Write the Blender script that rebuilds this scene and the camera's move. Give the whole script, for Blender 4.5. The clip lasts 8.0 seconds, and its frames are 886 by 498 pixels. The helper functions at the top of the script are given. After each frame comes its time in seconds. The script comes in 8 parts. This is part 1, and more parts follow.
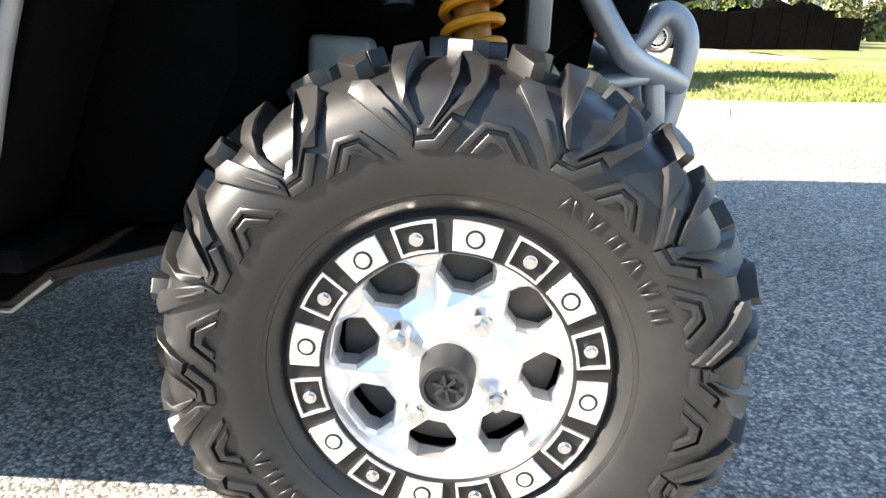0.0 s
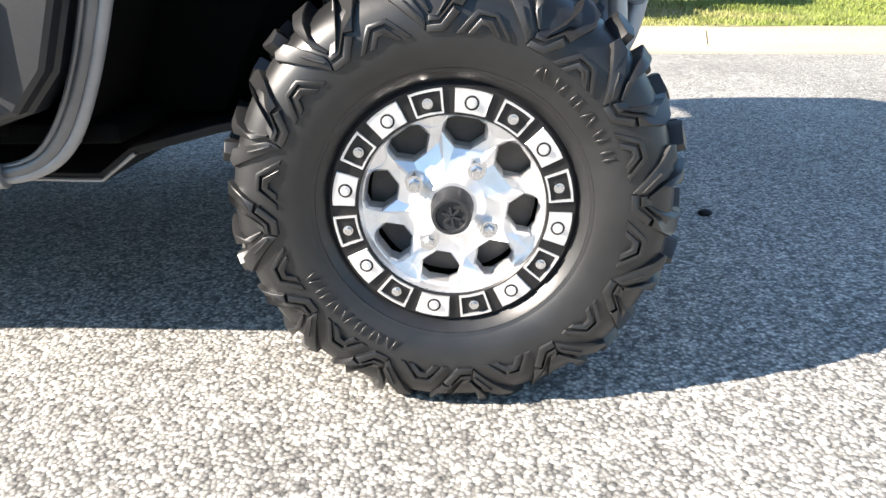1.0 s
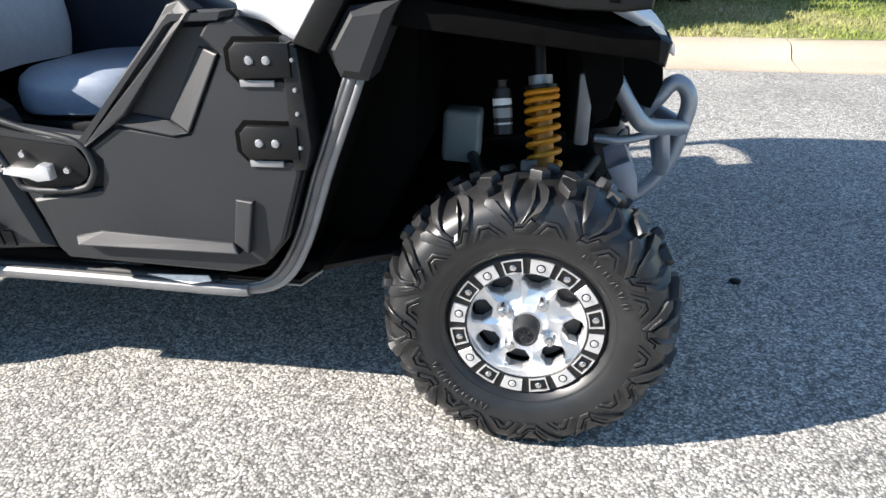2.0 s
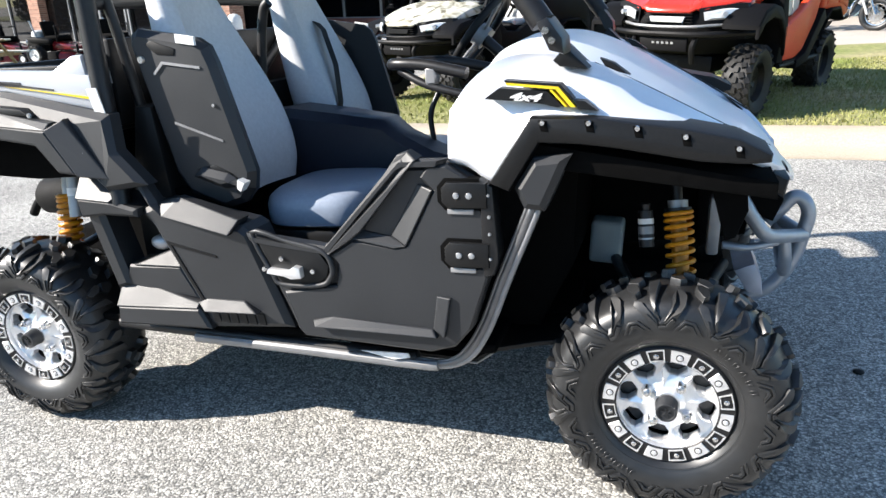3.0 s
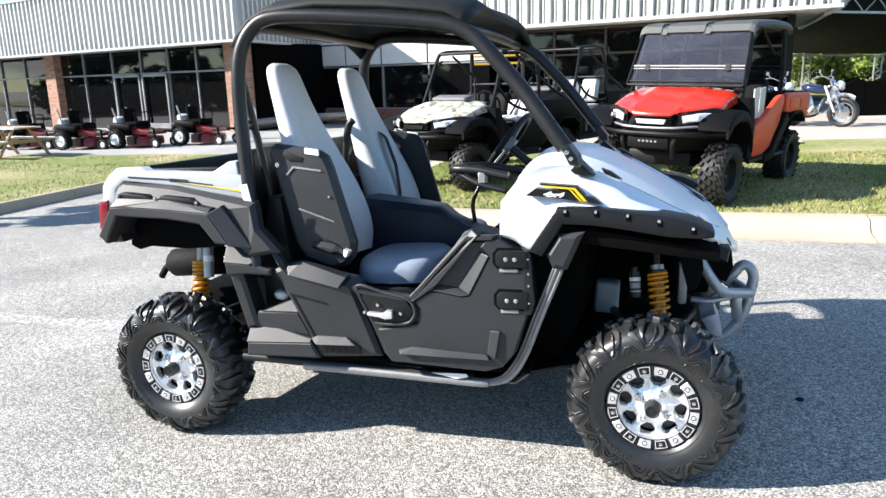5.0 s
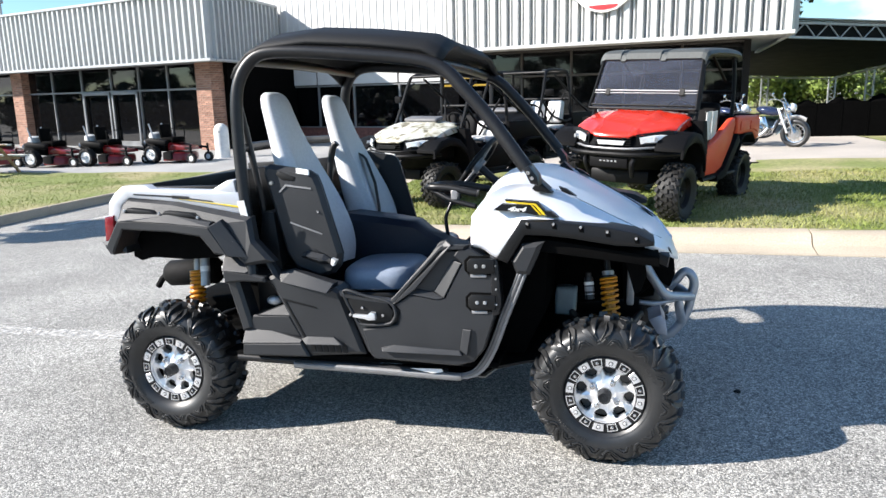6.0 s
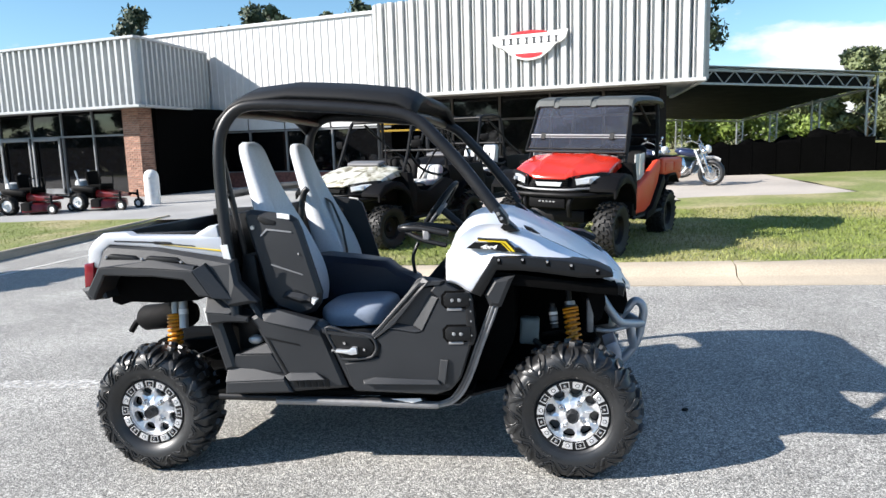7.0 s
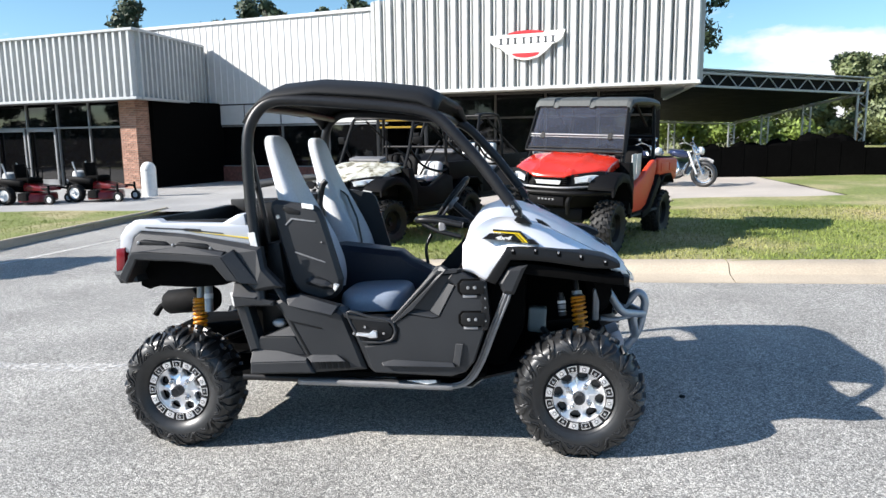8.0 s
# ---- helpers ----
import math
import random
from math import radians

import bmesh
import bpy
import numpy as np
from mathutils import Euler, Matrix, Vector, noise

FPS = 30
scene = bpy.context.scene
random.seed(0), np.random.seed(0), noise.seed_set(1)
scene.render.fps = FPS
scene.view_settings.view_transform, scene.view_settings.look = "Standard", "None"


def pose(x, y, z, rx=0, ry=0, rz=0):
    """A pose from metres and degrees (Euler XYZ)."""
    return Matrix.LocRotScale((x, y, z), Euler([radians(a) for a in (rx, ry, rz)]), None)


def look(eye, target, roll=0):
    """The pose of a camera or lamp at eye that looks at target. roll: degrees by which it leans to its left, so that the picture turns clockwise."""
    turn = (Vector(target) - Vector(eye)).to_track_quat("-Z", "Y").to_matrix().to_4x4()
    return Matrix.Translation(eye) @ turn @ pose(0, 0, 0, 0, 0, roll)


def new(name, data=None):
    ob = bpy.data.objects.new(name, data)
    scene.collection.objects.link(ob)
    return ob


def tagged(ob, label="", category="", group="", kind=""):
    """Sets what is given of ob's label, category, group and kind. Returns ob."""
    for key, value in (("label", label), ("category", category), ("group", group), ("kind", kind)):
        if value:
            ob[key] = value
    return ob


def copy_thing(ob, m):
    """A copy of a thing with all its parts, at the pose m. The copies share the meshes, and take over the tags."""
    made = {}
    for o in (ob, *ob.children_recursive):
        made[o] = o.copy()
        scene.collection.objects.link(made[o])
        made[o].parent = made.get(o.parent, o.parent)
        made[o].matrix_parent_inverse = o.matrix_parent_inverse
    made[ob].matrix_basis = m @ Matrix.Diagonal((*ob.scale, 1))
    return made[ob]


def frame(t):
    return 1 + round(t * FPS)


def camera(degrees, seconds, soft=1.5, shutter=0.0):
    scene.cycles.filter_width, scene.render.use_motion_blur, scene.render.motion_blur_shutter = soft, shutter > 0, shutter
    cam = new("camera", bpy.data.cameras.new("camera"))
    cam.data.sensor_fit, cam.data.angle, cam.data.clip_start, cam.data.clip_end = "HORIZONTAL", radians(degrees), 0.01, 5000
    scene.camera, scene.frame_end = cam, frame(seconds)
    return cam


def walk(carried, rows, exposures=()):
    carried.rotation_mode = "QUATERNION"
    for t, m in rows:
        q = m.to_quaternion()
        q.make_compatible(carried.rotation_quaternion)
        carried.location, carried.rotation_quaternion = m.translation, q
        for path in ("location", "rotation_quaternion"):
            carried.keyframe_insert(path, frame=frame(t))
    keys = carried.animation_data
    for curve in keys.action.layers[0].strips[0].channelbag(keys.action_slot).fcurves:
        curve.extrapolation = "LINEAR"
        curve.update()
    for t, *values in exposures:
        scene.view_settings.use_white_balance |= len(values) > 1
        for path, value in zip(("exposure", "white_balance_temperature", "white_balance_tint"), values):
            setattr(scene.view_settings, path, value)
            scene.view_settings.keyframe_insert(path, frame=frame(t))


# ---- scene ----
cam = camera(63.4, 8.0)
PATH = [
    (0, (1.055, -1.397, 0.644), (0.978, 0.511, 0.047), 1.8),
    (0.5, (1.039, -1.529, 0.624), (0.995, 0.379, 0.026), 1.1),
    (1, (1.042, -1.656, 0.62), (1.009, 0.197, -0.132), 1.0),
    (1.5, (1.082, -1.85, 0.86), (0.935, -0.071, -0.041), -2.0),
    (2, (1.051, -2.043, 1.111), (0.788, -0.26, 0.244), 0.3),
    (2.2, (1.025, -2.114, 1.17), (0.63, -0.346, 0.324), -1.5),
    (3.3, (0.995, -2.55, 1.374), (0.408, -0.74, 0.757), -1.9),
    (3.5, (1.025, -2.644, 1.397), (0.459, -0.817, 0.811), -1.4),
    (4, (1.048, -2.838, 1.451), (0.442, -1.007, 0.923), -2.4),
    (4.5, (1.026, -3.053, 1.47), (0.508, -1.182, 0.989), -0.7),
    (4.7, (1.019, -3.14, 1.482), (0.464, -1.279, 1.0), -1.2),
    (5.8, (1.096, -3.553, 1.538), (0.521, -1.68, 1.141), -1.9),
    (6, (1.103, -3.618, 1.546), (0.61, -1.725, 1.129), -1.3),
    (6.5, (1.056, -3.759, 1.567), (0.55, -1.855, 1.219), -1.1),
    (7, (0.953, -3.9, 1.576), (0.65, -1.947, 1.269), -1.7),
    (7.5, (0.879, -4.022, 1.576), (0.63, -2.063, 1.259), 0.0),
    (8, (0.858, -4.119, 1.574), (0.581, -2.163, 1.26), -0.7),
]
walk(cam, [(t, look(eye, target, roll)) for t, eye, target, roll in PATH], exposures=[(0, 2.1, 7700, 13), (1, 1.59, 7250, 13), (2, 1.27, 6900, 12), (3.5, 1.40, 6800, 11), (4.5, 1.42, 6750, 11), (6.5, 1.06, 6650, 11), (8, 0.99, 6600, 11)])

# ---- world, sun ----
SUN_DIR = Vector((-1.58, -0.63, 1.0)).normalized()
world = bpy.data.worlds.new("world")
scene.world = world
world.use_nodes = True
wt = world.node_tree
wt.nodes.clear()
w_out = wt.nodes.new("ShaderNodeOutputWorld")
w_bg = wt.nodes.new("ShaderNodeBackground")
w_sky = wt.nodes.new("ShaderNodeTexSky")
w_sky.sky_type = "NISHITA"
w_sky.sun_disc = False
w_sky.sun_elevation = math.asin(SUN_DIR.z)
w_sky.sun_rotation = math.atan2(SUN_DIR.x, SUN_DIR.y)
w_sky.air_density, w_sky.dust_density, w_sky.ozone_density = 1.0, 0.25, 2.2
w_tc = wt.nodes.new("ShaderNodeTexCoord")
w_map = wt.nodes.new("ShaderNodeMapping")
w_map.inputs["Scale"].default_value = (1.0, 1.0, 2.6)
w_noise = wt.nodes.new("ShaderNodeTexNoise")
w_noise.inputs["Scale"].default_value = 4.2
w_noise.inputs["Detail"].default_value = 9
w_noise.inputs["Roughness"].default_value = 0.55
w_ramp = wt.nodes.new("ShaderNodeValToRGB")
w_ramp.color_ramp.elements[0].position = 0.57
w_ramp.color_ramp.elements[1].position = 0.66
w_mix = wt.nodes.new("ShaderNodeMixRGB")
w_mix.inputs[2].default_value = (8.0, 8.2, 8.6, 1)
wt.links.new(w_tc.outputs["Generated"], w_map.inputs["Vector"])
wt.links.new(w_map.outputs["Vector"], w_noise.inputs["Vector"])
# heaped clouds lie low over the horizon
w_sep = wt.nodes.new("ShaderNodeSeparateXYZ")
w_low = wt.nodes.new("ShaderNodeMapRange")
w_low.inputs["From Min"].default_value, w_low.inputs["From Max"].default_value = 0.03, 0.30
w_low.inputs["To Min"].default_value, w_low.inputs["To Max"].default_value = 0.12, -0.06
w_add = wt.nodes.new("ShaderNodeMath")
wt.links.new(w_tc.outputs["Generated"], w_sep.inputs[0])
wt.links.new(w_sep.outputs["Z"], w_low.inputs["Value"])
wt.links.new(w_noise.outputs["Fac"], w_add.inputs[0])
wt.links.new(w_low.outputs[0], w_add.inputs[1])
# and an unseen broken sheet of them is added overhead to lift the shade
w_high = wt.nodes.new("ShaderNodeMapRange")
w_high.inputs["From Min"].default_value, w_high.inputs["From Max"].default_value = 0.38, 0.62
w_high.inputs["To Min"].default_value, w_high.inputs["To Max"].default_value = 0.0, 0.06
w_add2 = wt.nodes.new("ShaderNodeMath")
wt.links.new(w_sep.outputs["Z"], w_high.inputs["Value"])
wt.links.new(w_add.outputs[0], w_add2.inputs[0])
wt.links.new(w_high.outputs[0], w_add2.inputs[1])
wt.links.new(w_ramp.outputs["Color"], w_mix.inputs[0])
w_east = wt.nodes.new("ShaderNodeMapRange")
w_east.inputs["From Min"].default_value, w_east.inputs["From Max"].default_value = -0.55, -0.10
w_east.inputs["To Min"].default_value, w_east.inputs["To Max"].default_value = -0.09, 0.0
w_add3 = wt.nodes.new("ShaderNodeMath")
wt.links.new(w_sep.outputs["X"], w_east.inputs["Value"])
wt.links.new(w_add2.outputs[0], w_add3.inputs[0])
wt.links.new(w_east.outputs[0], w_add3.inputs[1])
wt.links.new(w_add3.outputs[0], w_ramp.inputs["Fac"])
w_tint = wt.nodes.new("ShaderNodeMixRGB")
w_tint.blend_type = "MULTIPLY"
w_tint.inputs[0].default_value = 1.0
w_tint.inputs[2].default_value = (0.88, 1.16, 1.30, 1)
wt.links.new(w_sky.outputs["Color"], w_tint.inputs[1])
wt.links.new(w_tint.outputs["Color"], w_mix.inputs[1])
wt.links.new(w_mix.outputs["Color"], w_bg.inputs["Color"])
wt.links.new(w_bg.outputs["Background"], w_out.inputs["Surface"])
w_bg.inputs["Strength"].default_value = 0.07

sun_data = bpy.data.lights.new("sun", "SUN")
sun_data.energy = 5.0
sun_data.angle = radians(0.55)
sun_data.color = (1.0, 0.965, 0.92)
sun = new("sun", sun_data)
sun.matrix_world = look((0, 0, 30), Vector((0, 0, 30)) - SUN_DIR)

# ---- materials ----
MATS = {}


def mat(name, color, rough=0.5, metal=0.0, vary=0.15, scale=30.0, bump=0.0, bump_scale=200.0, spec=0.5,
        coat=0.0, coat_rough=0.06, large=1.5, large_vary=0.12, per_object=0.0, rough_vary=0.1, bump_dist=0.002):
    """A surface with colour variation at two scales, uneven gloss and fine relief, in object metres."""
    if name in MATS:
        return MATS[name]
    m = bpy.data.materials.new(name)
    m.use_nodes = True
    nt = m.node_tree
    b = nt.nodes["Principled BSDF"]
    L = nt.links.new
    tc = nt.nodes.new("ShaderNodeTexCoord")

    def nz(sc, detail=4.0):
        n = nt.nodes.new("ShaderNodeTexNoise")
        n.inputs["Scale"].default_value = sc
        n.inputs["Detail"].default_value = detail
        L(tc.outputs["Object"], n.inputs["Vector"])
        return n
    fine, big = nz(scale), nz(large, 5.0)

    def mr(node, lo, hi, a=0.3, c=0.7):
        r = nt.nodes.new("ShaderNodeMapRange")
        r.inputs["From Min"].default_value, r.inputs["From Max"].default_value = a, c
        r.inputs["To Min"].default_value, r.inputs["To Max"].default_value = lo, hi
        L(node.outputs[0], r.inputs["Value"])
        return r
    f1, f2 = mr(fine, 1 - vary, 1 + vary), mr(big, 1 - large_vary, 1 + large_vary)
    mul = nt.nodes.new("ShaderNodeMath")
    mul.operation = "MULTIPLY"
    L(f1.outputs[0], mul.inputs[0])
    L(f2.outputs[0], mul.inputs[1])
    last = mul
    if per_object:
        oi = nt.nodes.new("ShaderNodeObjectInfo")
        r = nt.nodes.new("ShaderNodeMapRange")
        r.inputs["To Min"].default_value, r.inputs["To Max"].default_value = 1 - per_object, 1 + per_object
        L(oi.outputs["Random"], r.inputs["Value"])
        mul2 = nt.nodes.new("ShaderNodeMath")
        mul2.operation = "MULTIPLY"
        L(mul.outputs[0], mul2.inputs[0])
        L(r.outputs[0], mul2.inputs[1])
        last = mul2
    sc = nt.nodes.new("ShaderNodeVectorMath")
    sc.operation = "SCALE"
    sc.inputs[0].default_value = color
    L(last.outputs[0], sc.inputs["Scale"])
    L(sc.outputs[0], b.inputs["Base Color"])
    rr = mr(big, max(0.02, rough - rough_vary), min(1.0, rough + rough_vary))
    L(rr.outputs[0], b.inputs["Roughness"])
    b.inputs["Metallic"].default_value = metal
    b.inputs["Specular IOR Level"].default_value = spec
    b.inputs["Coat Weight"].default_value = coat
    b.inputs["Coat Roughness"].default_value = coat_rough
    if bump:
        n = nz(bump_scale, 3.0)
        bp = nt.nodes.new("ShaderNodeBump")
        bp.inputs["Strength"].default_value = bump
        bp.inputs["Distance"].default_value = bump_dist
        L(n.outputs[0], bp.inputs["Height"])
        L(bp.outputs[0], b.inputs["Normal"])
    MATS[name] = m
    return m


def asphalt_material():
    m = bpy.data.materials.new("asphalt")
    m.use_nodes = True
    nt = m.node_tree
    b = nt.nodes["Principled BSDF"]
    L = nt.links.new
    tc = nt.nodes.new("ShaderNodeTexCoord")
    vor = nt.nodes.new("ShaderNodeTexVoronoi")
    vor.inputs["Scale"].default_value = 145.0
    vor.inputs["Randomness"].default_value = 1.0
    L(tc.outputs["Object"], vor.inputs["Vector"])
    n1 = nt.nodes.new("ShaderNodeTexNoise")
    n1.inputs["Scale"].default_value = 160.0
    n1.inputs["Detail"].default_value = 3
    n2 = nt.nodes.new("ShaderNodeTexNoise")
    n2.inputs["Scale"].default_value = 0.9
    n2.inputs["Detail"].default_value = 6
    for n in (n1, n2):
        L(tc.outputs["Object"], n.inputs["Vector"])
    # stone by stone: dark tar to pale grit
    ramp = nt.nodes.new("ShaderNodeValToRGB")
    cr = ramp.color_ramp
    cr.elements[0].position, cr.elements[0].color = 0.05, (0.177, 0.175, 0.168, 1)
    cr.elements[1].position, cr.elements[1].color = 0.97, (0.625, 0.608, 0.562, 1)
    e = cr.elements.new(0.5)
    e.color = (0.348, 0.34, 0.316, 1)
    sep = nt.nodes.new("ShaderNodeSeparateColor")
    L(vor.outputs["Color"], sep.inputs[0])
    L(sep.outputs[0], ramp.inputs["Fac"])
    n3 = nt.nodes.new("ShaderNodeTexNoise")
    n3.inputs["Scale"].default_value = 38.0
    n3.inputs["Detail"].default_value = 5
    L(tc.outputs["Object"], n3.inputs["Vector"])
    mid = nt.nodes.new("ShaderNodeMapRange")
    mid.inputs["From Min"].default_value, mid.inputs["From Max"].default_value = 0.3, 0.7
    mid.inputs["To Min"].default_value, mid.inputs["To Max"].default_value = 0.74, 1.24
    L(n3.outputs[0], mid.inputs["Value"])
    # tar in the gaps between the stones
    gap = nt.nodes.new("ShaderNodeMapRange")
    gap.inputs["From Min"].default_value, gap.inputs["From Max"].default_value = 0.32, 0.75
    gap.inputs["To Min"].default_value, gap.inputs["To Max"].default_value = 1.08, 0.5
    L(vor.outputs["Distance"], gap.inputs["Value"])
    big = nt.nodes.new("ShaderNodeMapRange")
    big.inputs["From Min"].default_value, big.inputs["From Max"].default_value = 0.3, 0.7
    big.inputs["To Min"].default_value, big.inputs["To Max"].default_value = 0.8, 1.2
    L(n2.outputs[0], big.inputs["Value"])
    k = nt.nodes.new("ShaderNodeMath")
    k.operation = "MULTIPLY"
    k0 = nt.nodes.new("ShaderNodeMath")
    k0.operation = "MULTIPLY"
    L(gap.outputs[0], k0.inputs[0])
    L(mid.outputs[0], k0.inputs[1])
    L(k0.outputs[0], k.inputs[0])
    L(big.outputs[0], k.inputs[1])
    sc = nt.nodes.new("ShaderNodeVectorMath")
    sc.operation = "SCALE"
    L(ramp.outputs[0], sc.inputs[0])
    L(k.outputs[0], sc.inputs["Scale"])
    L(sc.outputs[0], b.inputs["Base Color"])
    b.inputs["Roughness"].default_value = 0.85
    b.inputs["Specular IOR Level"].default_value = 0.35
    bp = nt.nodes.new("ShaderNodeBump")
    bp.inputs["Strength"].default_value = 0.6
    bp.inputs["Distance"].default_value = 0.004
    inv = nt.nodes.new("ShaderNodeMath")
    inv.operation = "SUBTRACT"
    inv.inputs[0].default_value = 1.0
    L(vor.outputs["Distance"], inv.inputs[1])
    L(inv.outputs[0], bp.inputs["Height"])
    L(bp.outputs[0], b.inputs["Normal"])
    return m


ASPHALT = asphalt_material()
CONCRETE = mat("concrete", (0.43, 0.365, 0.28), 0.85, vary=0.12, scale=60, bump=0.5, bump_scale=150, large=1.2, large_vary=0.15)
DRIVE = mat("driveway_concrete", (0.33, 0.325, 0.315), 0.85, vary=0.12, scale=40, bump=0.4, bump_scale=90, large=0.6, large_vary=0.15)
WALKWAY = mat("walkway_concrete", (0.42, 0.375, 0.325), 0.85, vary=0.1, scale=40, bump=0.4, bump_scale=90, large=0.6, large_vary=0.15)


def lawn_material(name, green, dry, rough):
    """Turf that goes from green to dry straw in patches, with a fine fleck."""
    m = bpy.data.materials.new(name)
    m.use_nodes = True
    nt = m.node_tree
    b = nt.nodes["Principled BSDF"]
    L = nt.links.new
    tc = nt.nodes.new("ShaderNodeTexCoord")
    patch, fleck = nt.nodes.new("ShaderNodeTexNoise"), nt.nodes.new("ShaderNodeTexNoise")
    patch.inputs["Scale"].default_value, patch.inputs["Detail"].default_value = 0.55, 7
    fleck.inputs["Scale"].default_value, fleck.inputs["Detail"].default_value = 14.0, 4
    for n in (patch, fleck):
        L(tc.outputs["Object"], n.inputs["Vector"])
    f = nt.nodes.new("ShaderNodeMapRange")
    f.inputs["From Min"].default_value, f.inputs["From Max"].default_value = 0.44, 0.70
    L(patch.outputs[0], f.inputs["Value"])
    mix = nt.nodes.new("ShaderNodeMixRGB")
    mix.inputs[1].default_value, mix.inputs[2].default_value = (*green, 1), (*dry, 1)
    L(f.outputs[0], mix.inputs[0])
    k = nt.nodes.new("ShaderNodeMapRange")
    k.inputs["From Min"].default_value, k.inputs["From Max"].default_value = 0.3, 0.7
    k.inputs["To Min"].default_value, k.inputs["To Max"].default_value = 0.72, 1.28
    L(fleck.outputs[0], k.inputs["Value"])
    sc = nt.nodes.new("ShaderNodeVectorMath")
    sc.operation = "SCALE"
    L(mix.outputs[0], sc.inputs[0])
    L(k.outputs[0], sc.inputs["Scale"])
    L(sc.outputs[0], b.inputs["Base Color"])
    b.inputs["Roughness"].default_value = rough
    bp = nt.nodes.new("ShaderNodeBump")
    bp.inputs["Strength"].default_value, bp.inputs["Distance"].default_value = 0.5, 0.02
    L(fleck.outputs[0], bp.inputs["Height"])
    L(bp.outputs[0], b.inputs["Normal"])
    return m


SOIL = lawn_material("lawn_soil", (0.17, 0.20, 0.05), (0.38, 0.32, 0.18), 0.95)
GRASS = lawn_material("grass_blades", (0.18, 0.225, 0.045), (0.33, 0.29, 0.13), 0.75)
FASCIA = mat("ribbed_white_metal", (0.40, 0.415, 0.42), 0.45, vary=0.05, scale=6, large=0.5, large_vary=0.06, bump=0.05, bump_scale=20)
WHITE_WALL = mat("white_metal_wall", (0.58, 0.58, 0.57), 0.5, vary=0.04, scale=5, large=0.4, large_vary=0.06)
BROWN_TRIM = mat("dark_bronze_metal", (0.055, 0.048, 0.042), 0.45, metal=0.3)
BRICK = mat("brick", (0.34, 0.19, 0.135), 0.85, vary=0.25, scale=14, bump=0.5, bump_scale=60, per_object=0.3)
MORTAR = mat("mortar", (0.44, 0.38, 0.33), 0.9, vary=0.2, scale=30)
PAINTED_DARK = mat("painted_dark_interior", (0.003, 0.003, 0.003), 0.9, spec=0.02)
STEEL = mat("galvanised_steel", (0.42, 0.43, 0.44), 0.45, metal=0.6, vary=0.15, scale=12)
PAINT_WHITE = mat("white_paint", (0.78, 0.77, 0.74), 0.55, vary=0.06, scale=12)


def glass_material(name, tint, rough=0.03, alpha=1.0, ior=1.5, spec=0.5):
    m = bpy.data.materials.new(name)
    m.use_nodes = True
    b = m.node_tree.nodes["Principled BSDF"]
    b.inputs["Base Color"].default_value = (*tint, 1)
    b.inputs["Roughness"].default_value = rough
    b.inputs["Transmission Weight"].default_value = alpha
    b.inputs["IOR"].default_value = ior
    b.inputs["Specular IOR Level"].default_value = spec
    return m


STORE_GLASS = glass_material("tinted_store_glass", (0.008, 0.008, 0.009), alpha=0.5, ior=1.5, spec=0.5)
MULLION = mat("aluminium_mullion", (0.22, 0.225, 0.23), 0.45, metal=0.4, vary=0.1)


# ---- mesh helpers ----
def link_mesh(name, bm, material, smooth=False):
    me = bpy.data.meshes.new(name)
    bmesh.ops.recalc_face_normals(bm, faces=bm.faces)
    bm.to_mesh(me)
    bm.free()
    if material:
        me.materials.append(material)
    if smooth:
        for p in me.polygons:
            p.use_smooth = True
        try:
            me.set_sharp_from_angle(angle=radians(38))
        except Exception:
            pass
    return new(name, me)


def part(name, bm, material, parent=None, label="", smooth=True):
    """One mesh object under a thing or under a part."""
    ob = link_mesh(name, bm, material, smooth)
    if parent:
        ob.parent = parent
    if label:
        tagged(ob, label)
    return ob


def shared(name, me, parent, m=None):
    ob = new(name, me)
    ob.parent = parent
    if m is not None:
        ob.matrix_basis = m
    return ob


def thing(name, m, label, category, group="", kind=""):
    ob = new(name)
    ob.empty_display_size = 0.2
    ob.matrix_world = m
    return tagged(ob, label, category, group, kind)


def box(bm, c, s, m=None, bevel=0.0, seg=2):
    """A box with centre c and size s, its edges bevelled."""
    tmp = bmesh.ops.create_cube(bm, size=1.0)
    vs = tmp["verts"]
    for v in vs:
        v.co = Vector((v.co.x * s[0], v.co.y * s[1], v.co.z * s[2]))
    if bevel:
        es = list({e for v in vs for e in v.link_edges})
        r = bmesh.ops.bevel(bm, geom=es, offset=bevel, segments=seg, affect="EDGES", profile=0.5)
        vs = list({v for f in r["faces"] for v in f.verts} | {v for v in vs if v.is_valid})
    t = Matrix.Translation(c) @ (m or Matrix())
    for v in vs:
        v.co = t @ v.co
    return bm


def cyl(bm, a, b, r, r2=None, n=20, caps=True):
    """A cylinder or cone from a to b."""
    a, b = Vector(a), Vector(b)
    d = b - a
    q = d.to_track_quat("Z", "Y").to_matrix().to_4x4()
    bmesh.ops.create_cone(bm, cap_ends=caps, segments=n, radius1=r, radius2=r if r2 is None else r2, depth=d.length,
                          matrix=Matrix.Translation((a + b) / 2) @ q)
    return bm


